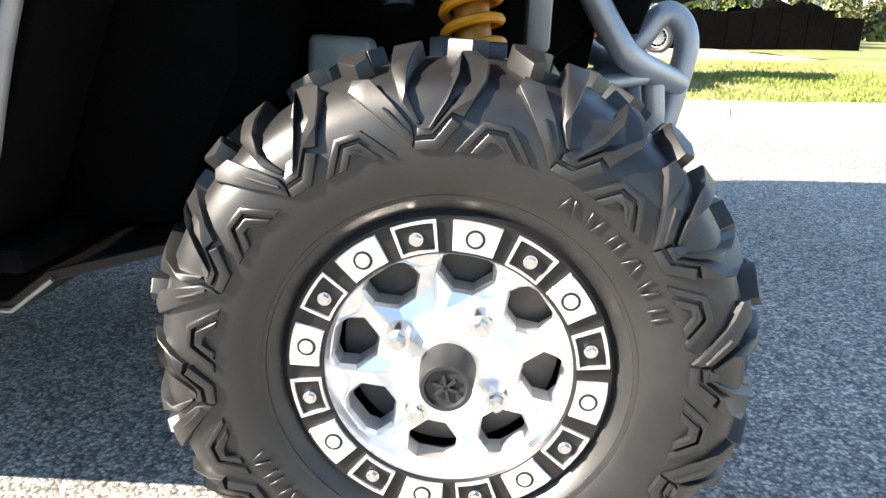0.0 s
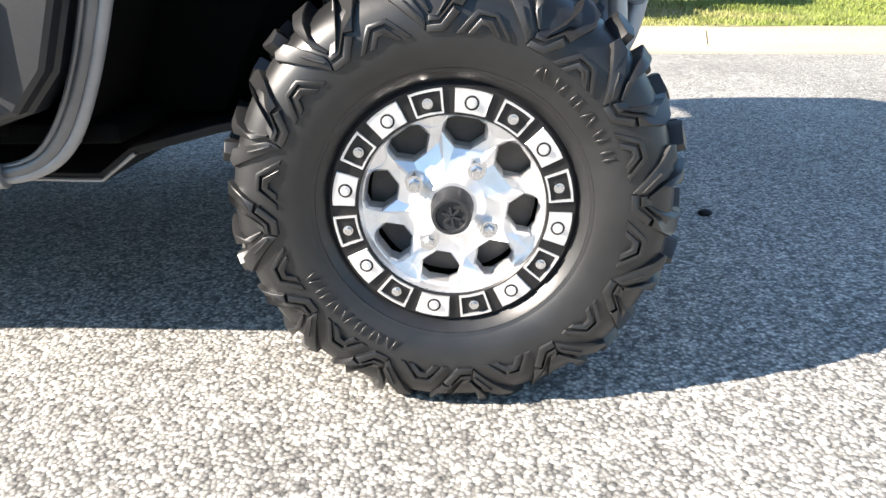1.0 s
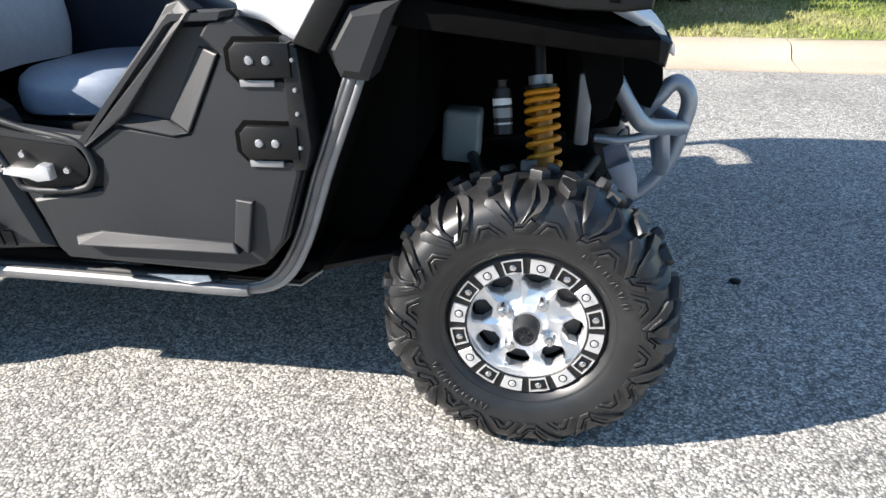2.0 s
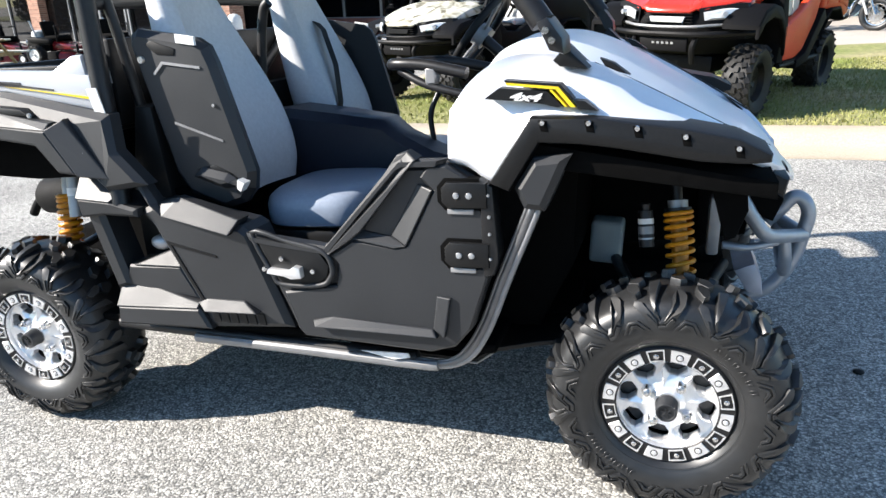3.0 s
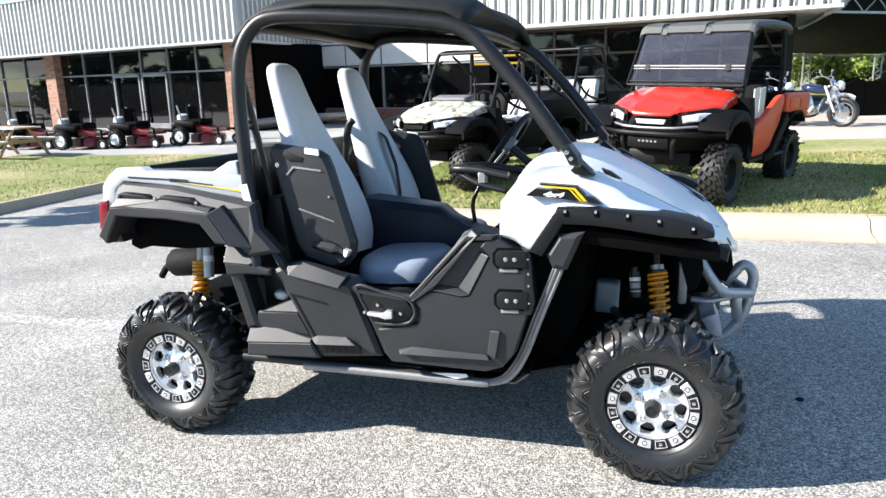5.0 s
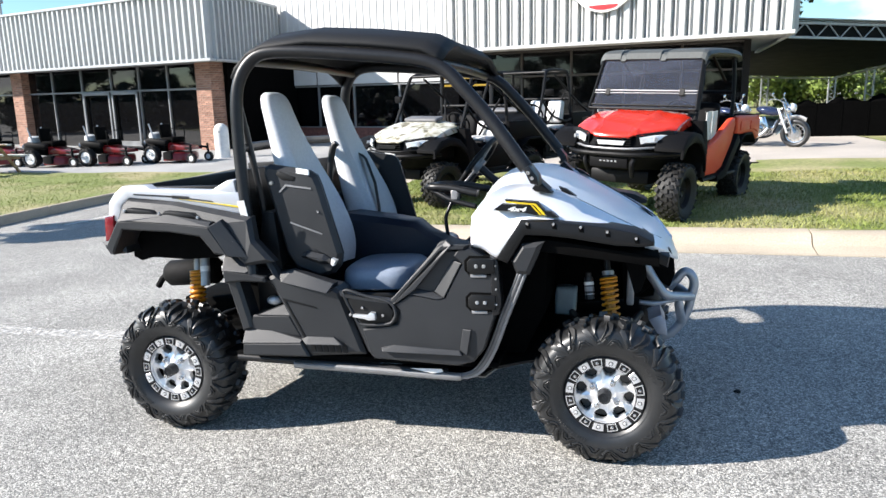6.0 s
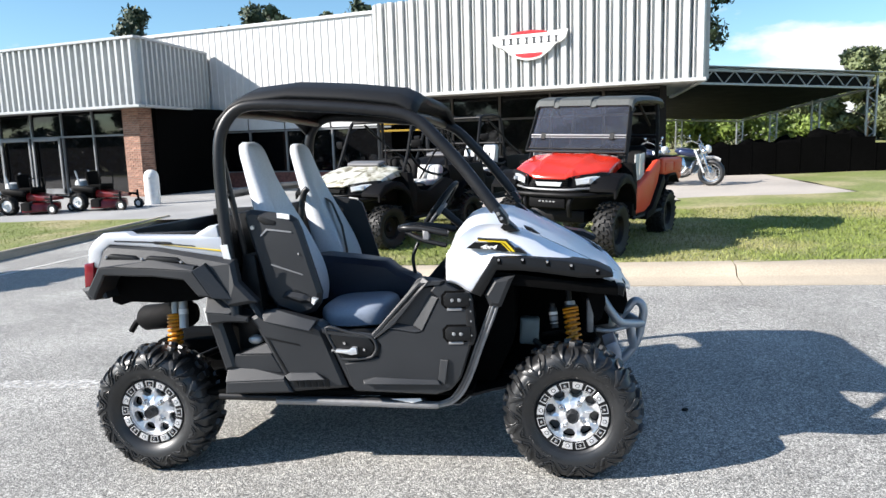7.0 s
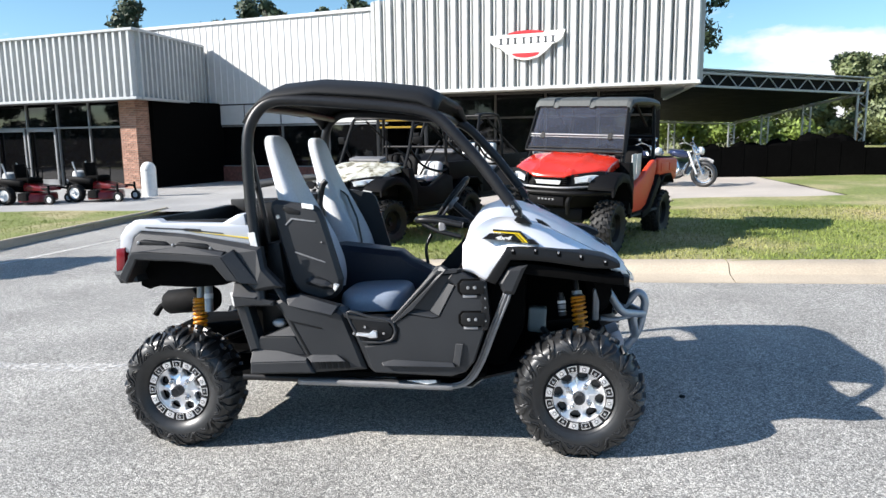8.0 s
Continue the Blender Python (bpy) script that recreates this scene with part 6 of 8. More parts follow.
def plain_tyre(parent, at, r, w, rim_mat, blocks=18, turn=0.0, rim=0.55, out=1.0):
    """A tyre with knobs and a dished rim; the axle runs along y."""
    wh = part("wheel", BM(), None, parent)
    wh.matrix_basis = Matrix.Translation(at) @ pose(0, 0, 0, 0, 0, turn)
    h = w / 2
    bm = BM()
    revolve(bm, [(r * rim, -h * 0.7), (r * 0.7, -h * 0.98), (r * 0.84, -h), (r * 0.93, -h * 0.8), (r * 0.95, 0), (r * 0.93, h * 0.8), (r * 0.84, h), (r * 0.7, h * 0.98), (r * rim, h * 0.7)], 40)
    part("tyre", bm, V_RUBBER, wh)
    bm = BM()
    for k in range(blocks):
        for j, y_ in enumerate((-0.84, -0.42, 0.0, 0.42, 0.84)):
            q = pose(0, 0, 0, 0, (k + 0.5 * (j % 2)) * 360 / blocks, 0)
            n0 = len(bm.verts)
            box(bm, (0, y_ * h, r * (0.96 - 0.035 * y_ * y_)), (r * 0.15, h * 0.33, r * 0.075), pose(0, 0, 0, (y_ * -34), 0, 24 * (-1 if j < 2 else 1 if j > 2 else 0)))
            bm.verts.ensure_lookup_table()
            for v in bm.verts[n0:]:
                v.co = q @ v.co
    tagged(part("tread", bm, V_RUBBER, wh), kind="stuff")
    bm = BM()
    for sd in (-1, 1):
        revolve(bm, [(0.0, sd * h * 0.35 * out), (r * 0.15, sd * h * 0.5 * out), (r * 0.2, sd * h * 0.3 * out), (r * (rim - 0.08), sd * h * 0.4 * out), (r * rim, sd * h * 0.78), (r * (rim + 0.03), sd * h * 0.72)], 32)
    part("rim", bm, rim_mat, wh)
    return wh


def rods(name, lines, r, material, parent, label=""):
    for pts in lines:
        rod(name, pts, r, material, parent, 8, True, 4, label)


def utility_vehicle(name, m, label, hood_mat, side_mat, roofed, group, tall=0.0):
    v = thing(name, m, label, "off-road vehicle", group)
    for sx in (1.0, -1.0):
        for sy in (-0.64, 0.64):
            plain_tyre(v, (sx, sy, 0.33), 0.33, 0.25, V_TUBE, 22, 0, 0.52)
    bm = BM()
    box(bm, (0.0, 0, 0.47), (2.3, 0.72, 0.16), None, 0.03)
    box(bm, (0.05, 0, 0.44), (1.1, 1.25, 0.08), None, 0.02)
    part("chassis", bm, V_TUBE, v)
    # bonnet: a raised middle with ridges, its front edge swept back over the lamps
    bm = BM()
    cols = ((0.0, 1.215, 1.40, 0.945), (0.20, 1.217, 1.395, 0.945), (0.25, 1.226, 1.37, 0.972), (0.31, 1.20, 1.335, 0.955), (0.42, 1.19, 1.235, 0.985), (0.54, 1.175, 1.11, 1.02), (0.60, 1.14, 1.06, 1.01), (0.63, 1.06, 1.04, 0.95))
    rows_ = []
    for k in range(9):
        s_ = k / 8
        half = []
        for y_, hr, xf, hf in cols:
            scoop = 0.02 * math.exp(-((s_ - 0.35) / 0.16) ** 2) * math.exp(-((y_ - 0.42) / 0.08) ** 2)
            half.append((0.58 + (xf - 0.58) * s_, y_, hr + (hf - hr) * (0.45 * s_ + 0.55 * s_ ** 2.2) - scoop))
        rows_.append([Vector((a, -c, b)) for a, c, b in half[::-1]] + [Vector((a, c, b)) for a, c, b in half[1:]])
    loft(bm, rows_, False, False)
    hood_ = part("bonnet", bm, hood_mat, v)
    sol_ = hood_.modifiers.new("thick", "SOLIDIFY")
    sol_.thickness, sol_.offset = 0.025, -1
    if not roofed:
        bm = BM()
        box(bm, (0.66, 0, 1.235), (0.18, 0.62, 0.06), pose(0, 0, 0, 0, 12, 0), 0.03, 2)
        part("scoop", bm, STEEL_GREY, v, "grey plastic scoop")
    # front mask, grille, lamps
    bm = BM()
    plan = [(0.70, 0.60), (1.04, 0.59), (1.24, 0.40), (1.345, 0.28), (1.36, 0.0), (1.345, -0.28), (1.24, -0.40), (1.04, -0.59), (0.70, -0.60)]
    loft(bm, [[Vector((a - back, b * g, z_)) for a, b in plan] for z_, back, g in ((0.56, 0.10, 0.80), (0.70, 0.0, 1.0), (0.84, 0.0, 1.0), (0.93, 0.03, 1.0), (1.0, 0.10, 0.98))])
    part("front_mask", bm, V_BLACK, v)
    bm = BM()
    for sy in range(4):
        box(bm, (1.372, 0.0, 0.845 + 0.025 * sy), (0.03, 0.46, 0.008), None, 0.002, 1)
    part("grille", bm, V_TUBE, v)
    bm = BM()
    prism(bm, [(-0.17, 0.895), (0.17, 0.895), (0.15, 0.845), (-0.15, 0.845)], -0.012, 0.012, 0.004, 1)
    plate_ = part("maker_plate", bm, LENS if roofed else V_TUBE, v, "bright chrome plate" if roofed else "")
    plate_.matrix_basis = pose(1.392, 0, 0, 0, 0, 90)
    for sy in (-1, 1):
        lens_ = [(1.372, 0.30, 0.938), (1.30, 0.37, 0.952), (1.17, 0.50, 0.985), (1.11, 0.575, 0.985), (1.105, 0.60, 0.93), (1.20, 0.515, 0.872), (1.36, 0.315, 0.858)]
        mid_ = Vector((1.235, 0.455, 0.922))
        lens_ = [tuple(mid_ + (Vector(p_) - mid_) * 0.90) for p_ in lens_]
        housing = [(a, b + (0.04 if b > 0.45 else -0.04), c + (0.03 if c > 0.91 else -0.03)) for a, b, c in lens_]
        bm = BM()
        loft(bm, [[Vector((a - 0.14, sy * b, c)) for a, b, c in housing], [Vector((a + 0.006, sy * (b + 0.004), c)) for a, b, c in housing]])
        lamp = part("headlight", bm, V_TUBE, v, "clear angular headlight in black housing")
        bm = BM()
        mid_ = Vector((1.235, sy * 0.44, 0.922))
        ring = [Vector((a + 0.010, sy * (b + 0.006), c)) for a, b, c in lens_]
        loft(bm, [[p_ - Vector((0.02, 0, 0)) for p_ in ring], ring, [p_.lerp(mid_ + Vector((0.04, sy * 0.03, 0)), 0.35) + Vector((0.012, sy * 0.01, 0)) for p_ in ring]])
        part("lens", bm, LENS, lamp, "clear lens over bright reflector")
        bm = BM()
        cyl(bm, mid_ + Vector((0.02, sy * 0.02, 0)), mid_ + Vector((0.075, sy * 0.055, 0)), 0.026, 0.022, 14)
        part("bulb_cap", bm, STEEL, lamp)
        # fender over the front wheel
        bm = BM()
        pts = [(0.60, 0.60), (0.66, 0.80), (0.80, 0.93), (1.0, 0.965), (1.20, 0.92), (1.33, 0.80)]
        strip(bm, [(x_, z_ + 0.035) for x_, z_ in pts], pts, sy * 0.80, sy * 0.48, 0.01)
        skirt = [(x_, z_ - 0.075) for x_, z_ in pts]
        strip(bm, [(x_, z_ + 0.02) for x_, z_ in pts], skirt, sy * 0.81, sy * 0.775, 0.008)
        part("front_fender", bm, V_BLACK, v)
        bm = BM()
        pts = [(-0.60, 0.62), (-0.68, 0.78), (-0.85, 0.86), (-1.15, 0.86), (-1.32, 0.74)]
        strip(bm, [(x_, z_ + 0.03) for x_, z_ in pts], pts, sy * 0.79, sy * 0.45, 0.01)
        part("rear_fender", bm, V_BLACK, v)
        # side panels: the roofed one has a door that rises to the rear and a black sill under it
        bm = BM()
        if roofed:
            prism(bm, [(0.52, 0.80), (0.50, 0.46), (0.10, 0.46), (-0.10, 0.52), (-0.40, 0.80), (-0.50, 1.02), (-0.47, 1.10), (-0.36, 1.09), (0.10, 0.90), (0.40, 0.80)], sy * 0.76, sy * 0.68, 0.025, 3)
        else:
            prism(bm, [(0.56, 1.06), (0.48, 0.78), (0.50, 0.50), (-0.30, 0.50), (-0.52, 0.62), (-0.50, 0.92), (-0.30, 0.98), (0.10, 0.80), (0.32, 0.82)], sy * 0.74, sy * 0.66, 0.015)
        part("side_panel", bm, side_mat, v)
        if roofed:
            bm = BM()
            strip(bm, [(0.12, 0.44), (-0.12, 0.50), (-0.42, 0.78), (-0.56, 0.90)], [(0.12, 0.36), (-0.20, 0.40), (-0.52, 0.68), (-0.66, 0.80)], sy * 0.79, sy * 0.60, 0.012)
            part("sill_arch", bm, V_BLACK, v)
            bm = BM()
            prism(bm, [(0.46, 0.46), (-0.08, 0.46), (-0.02, 0.40), (0.44, 0.40)], sy * 0.765, sy * 0.62, 0.01)
            part("sill", bm, V_BLACK, v)
        bm = BM()
        prism(bm, [(0.66, 1.10), (0.54, 1.10), (0.44, 0.76), (0.46, 0.44), (0.62, 0.46), (0.60, 0.72)], sy * 0.76, sy * 0.60, 0.01)
        part("pillar_trim", bm, V_BLACK, v)
        rod("rocker_tube", [(0.55, sy * 0.75, 0.42), (-0.6, sy * 0.75, 0.42)], 0.022, V_TUBE, v, 8, False)
        # cargo box side
        bm = BM()
        if roofed:
            prism(bm, [(-0.56, 0.88), (-0.54, 1.10), (-0.60, 1.12), (-1.46, 1.10), (-1.52, 1.06), (-1.50, 0.80), (-1.42, 0.78), (-1.2, 0.88)], sy * 0.77, sy * 0.70, 0.03, 3)
            prism(bm, [(-0.66, 0.93), (-0.66, 1.05), (-1.02, 1.045), (-1.02, 0.93)], sy * 0.782, sy * 0.76, 0.012)
            prism(bm, [(-1.08, 0.93), (-1.08, 1.045), (-1.44, 1.04), (-1.43, 0.87), (-1.26, 0.92)], sy * 0.782, sy * 0.76, 0.012)
        else:
            prism(bm, [(-0.48, 0.86), (-0.44, 1.16), (-1.42, 1.16), (-1.44, 0.84), (-1.2, 0.88)], sy * 0.70, sy * 0.64, 0.012)
        part("box_side", bm, side_mat, v)
        # cage
        top_ = [(0.34, sy * 0.60, 1.70), (0.26, sy * 0.58, 1.79), (0.0, sy * 0.57, 1.84), (-0.62, sy * 0.57, 1.85), (-0.76, sy * 0.59, 1.78), (-0.72, sy * 0.63, 1.3), (-0.62, sy * 0.65, 0.8)] if roofed else [(0.32, sy * 0.60, 1.76), (0.24, sy * 0.58, 1.87), (0.0, sy * 0.57, 1.90), (-0.34, sy * 0.57, 1.89), (-0.44, sy * 0.59, 1.80), (-0.47, sy * 0.63, 1.3), (-0.48, sy * 0.65, 0.8)]
        rods("cage_tube", [[(0.60, sy * 0.64, 1.10), (0.46, sy * 0.63, 1.40)] + top_], 0.025, V_TUBE, v)
        rods("cage_tube", [[(0.32, sy * 0.60, 1.70), (0.20, sy * 0.60, 1.76)], [(0.0, sy * 0.58, 1.83), (-0.44, sy * 0.60, 1.55)]], 0.018, V_TUBE, v)
    for x_, z_, w_ in ((0.26, 1.79, 0.58), (-0.62, 1.85, 0.58), (-0.72, 1.40, 0.62)) if roofed else ((0.26, 1.86, 0.58), (-0.38, 1.88, 0.58), (-0.47, 1.40, 0.62)):
        rod("cage_cross", [(x_, -w_, z_), (x_, w_, z_)], 0.022, V_TUBE, v, 8, False)
    bump = part("front_bumper", BM(), None, v, "black bumper with silver trim line")
    rods("bumper_trim", [[(1.16, -0.60, 0.835), (1.33, -0.40, 0.825), (1.42, -0.26, 0.815), (1.44, 0, 0.81), (1.42, 0.26, 0.815), (1.33, 0.40, 0.825), (1.16, 0.60, 0.835)]], 0.013, STEP_SILVER if roofed else V_TUBE, bump)
    rods("bumper_tube", [[(1.08, -0.70, 0.76), (1.36, -0.46, 0.755), (1.45, -0.25, 0.75), (1.46, 0, 0.75), (1.45, 0.25, 0.75), (1.36, 0.46, 0.755), (1.08, 0.70, 0.76)]], 0.026, V_TUBE, bump)
    rods("bumper_tube", [[(1.36, -0.3, 0.74), (1.44, -0.28, 0.65), (1.36, -0.26, 0.50)], [(1.36, 0.3, 0.74), (1.44, 0.28, 0.65), (1.36, 0.26, 0.50)]], 0.026, V_TUBE, bump)
    bm = BM()
    box(bm, (1.42, 0, 0.66), (0.04, 0.46, 0.13), None, 0.015)
    part("bumper_plate", bm, V_BLACK, bump)
    for k in range(5):
        bm = BM()
        box(bm, (1.442, -0.09 + 0.045 * k, 0.67), (0.006, 0.026, 0.020), None, 0.002, 1)
        part("letter_bar", bm, STEP_SILVER, bump)
    # cargo box floor and ends
    bm = BM()
    f_, r_, w_ = (-0.56, -1.49, 1.40) if roofed else (-0.46, -1.42, 1.28)
    box(bm, ((f_ + r_) / 2, 0, 0.90), (f_ - r_ - 0.02, w_, 0.04), None, 0.008)
    box(bm, (f_, 0, 1.01), (0.03, w_, 0.22), None, 0.008)
    box(bm, (r_, 0, 1.00), (0.03, w_, 0.22), None, 0.008)
    part("cargo_box", bm, V_BLACK, v)
    # bench seat, dash and steering wheel
    bm = BM()
    box(bm, (-0.14, 0, 0.83), (0.46, 1.22, 0.14), None, 0.05, 3)
    part("seat_cushion", bm, V_BLACK, v)
    for y_, mt in ((-0.40, V_BLACK), (0.0, PALE_SEAT if tall else V_BLACK), (0.40, V_BLACK if roofed else PALE_SEAT)):
        bm = BM()
        pale = mt is PALE_SEAT
        box(bm, (-0.36, y_, 1.04 + tall if pale else 1.10), (0.14, 0.44 - tall if pale else 0.38, 0.26 + tall if pale else 0.36), pose(0, 0, 0, 0, -10, 0), 0.06, 3)
        if pale:
            box(bm, (-0.16, y_, 0.90), (0.40, 0.44, 0.10), None, 0.045, 3)
            for dz in (-0.06, 0.06):
                box(bm, (-0.285, y_ + dz * 1.5, 1.04 + tall), (0.02, 0.10, 0.20), pose(0, 0, 0, 0, -10, 0), 0.009, 2)
        part("seat_back", bm, mt, v)
    bm = BM()
    prism(bm, [(0.64, 0.72), (0.64, 1.16), (0.50, 1.18), (0.38, 1.06), (0.44, 0.72)], -0.60, 0.60, 0.02)
    part("dashboard", bm, V_BLACK, v)
    sw_ = part("steering_wheel", BM(), None, v)
    sw_.matrix_basis = Matrix.Translation((0.30, 0.36, 1.18)) @ pose(0, 0, 0, 0, -55, 0)
    bm = BM()
    tube(bm, [(0.17 * math.cos(a), 0.17 * math.sin(a), 0) for a in (2 * math.pi * k / 28 for k in range(28))], 0.014, 8, True)
    box(bm, (0, 0, 0), (0.32, 0.03, 0.012))
    part("wheel_rim", bm, V_BLACK, sw_)
    if not roofed:
        for sy in (-1, 1):
            rods("cage_tube", [[(0.10, sy * 0.57, 1.885), (-0.10, sy * 0.30, 1.90), (-0.40, sy * 0.08, 1.88)], [(-0.46, sy * 0.60, 1.52), (-0.75, sy * 0.60, 1.36), (-1.20, sy * 0.58, 1.16)], [(0.46, sy * 0.63, 1.40), (0.20, sy * 0.66, 1.14), (-0.20, sy * 0.68, 1.02), (-0.47, sy * 0.66, 1.05)]], 0.02, V_TUBE, v)
            bm = BM()
            box(bm, (0.40, sy * 0.74, 1.52), (0.05, 0.16, 0.11), pose(0, 0, 0, 0, 8, sy * 12), 0.02, 2)
            part("side_mirror", bm, V_BLACK, v)
            rods("mirror_arm", [[(0.42, sy * 0.62, 1.48), (0.41, sy * 0.70, 1.52)]], 0.012, V_TUBE, v)
            rods("seat_belt", [[(-0.44, sy * 0.54, 1.5), (-0.30, sy * 0.42, 1.20), (-0.20, sy * 0.30, 0.92)]], 0.016, V_TUBE, v)
    if roofed:
        bm = BM()
        rings = []
        ribs = (-1, -0.97, -0.90, -0.60, -0.585, -0.50, -0.485, 0.0, 0.16, 0.175, 0.26, 0.275, 0.90, 0.97, 1)
        for x_, z_, w_ in ((0.435, 1.795, 0.66), (0.40, 1.865, 0.665), (0.345, 1.895, 0.67), (0.10, 1.92, 0.68), (-0.30, 1.93, 0.68), (-0.72, 1.92, 0.67), (-0.88, 1.90, 0.65), (-0.95, 1.85, 0.63)):
            rings.append([Vector((x_, u * w_, z_ - (0.06 if abs(u) == 1 else 0.02 if abs(u) == 0.97 else 0) - (0.022 if u in (-0.585, -0.50, 0.175, 0.26) else 0))) for u in ribs])
        loft(bm, rings, False, False)
        roof_ = part("roof", bm, mat("grey_black_roof", (0.062, 0.068, 0.066), 0.6, vary=0.12), v, "dark grey ribbed hard roof", smooth=False)
        sol_ = roof_.modifiers.new("thick", "SOLIDIFY")
        sol_.thickness = 0.05
        # windscreen in two halves, with its frame
        scr = part("windscreen", BM(), None, v, "clear folding windscreen")
        a_, b_ = Vector((0.655, 0, 1.22)), Vector((0.40, 0, 1.80))
        for k0, k1 in ((0.02, 0.35), (0.37, 0.98)):
            p, q = a_.lerp(b_, k0), a_.lerp(b_, k1)
            w0, w1 = 0.66 - 0.05 * k0, 0.66 - 0.05 * k1
            bm = BM()
            vs = [bm.verts.new((p.x, -w0, p.z)), bm.verts.new((p.x, w0, p.z)), bm.verts.new((q.x, w1, q.z)), bm.verts.new((q.x, -w1, q.z))]
            bm.faces.new(vs)
            bmesh.ops.solidify(bm, geom=bm.faces[:], thickness=0.006)
            pane = part("pane", bm, SCREEN, scr, smooth=False)
            pane.visible_shadow = False
        for k0, r_, mt in ((0.36, 0.010, STEP_SILVER), (0.31, 0.006, STEP_SILVER), (0.07, 0.010, V_TUBE)):
            p = a_.lerp(b_, k0)
            rod("screen_rail", [(p.x + 0.01, -0.645, p.z), (p.x + 0.01, 0.645, p.z)], r_, mt, scr, 8, False)
        for y_ in (-0.46, 0.46):
            p = a_.lerp(b_, 0.335)
            bm = BM()
            box(bm, (p.x + 0.014, y_, p.z), (0.02, 0.06, 0.09), pose(0, 0, 0, 0, -21, 0), 0.006, 1)
            part("screen_latch", bm, V_TUBE, scr)
        for sy in (-1, 1):
            rod("screen_frame", [(a_.x + 0.01, sy * 0.665, a_.z), (b_.x + 0.01, sy * 0.615, b_.z)], 0.016, V_TUBE, scr, 8, False)
        rod("screen_frame", [(a_.x + 0.01, -0.66, a_.z), (a_.x + 0.01, 0.66, a_.z)], 0.016, V_TUBE, scr, 8, False)
        for sy in (-1, 1):
            net = part("door_net", BM(), None, v, "pale grey fabric door panel")
            for x0, x1 in ((0.02, 0.19), (0.21, 0.38)):
                bm = BM()
                prism(bm, [(x0, 0.86 + 0.3 * (0.38 - x0) * 0.3), (x1, 0.84 + 0.3 * (0.38 - x1) * 0.3), (x1, 1.19), (x0, 1.20)], sy * 0.70, sy * 0.684, 0.006)
                part("net_panel", bm, PALE_SEAT, net)
    return v


utility_vehicle("utility_vehicle", pose(1.46, 5.94, lawn_z(1.5, 5.9), 0, 0, -114.5) @ pose(0, 0, 0, -1.8, 0, 0), "red utility side-by-side with dark roof and windscreen on lawn", RED_PAINT, ORANGE_PAINT, True, "vehicles on the lawn")
utility_vehicle("utility_vehicle", pose(-1.44, 6.95, lawn_z(-1.4, 6.9), 0, 0, -117) @ Matrix.Diagonal((1, 1, 0.955, 1)), "pale camouflage open utility side-by-side with black cage on lawn", CAMO, V_BLACK, False, "vehicles on the lawn")
utility_vehicle("utility_vehicle", pose(-0.72, 9.6, lawn_z(-0.7, 9.6), 0, 0, -116), "black open utility side-by-side with pale seats and black cage on lawn", V_BLACK, V_BLACK, False, "vehicles on the lawn", 0.14)

# ---- mowers on the walk ----
MOWER_RED = mat("mower_red", (0.15, 0.006, 0.009), 0.3, vary=0.08, coat=0.3)
WHITE_RIM = mat("white_rim", (0.75, 0.75, 0.73), 0.4, vary=0.05)


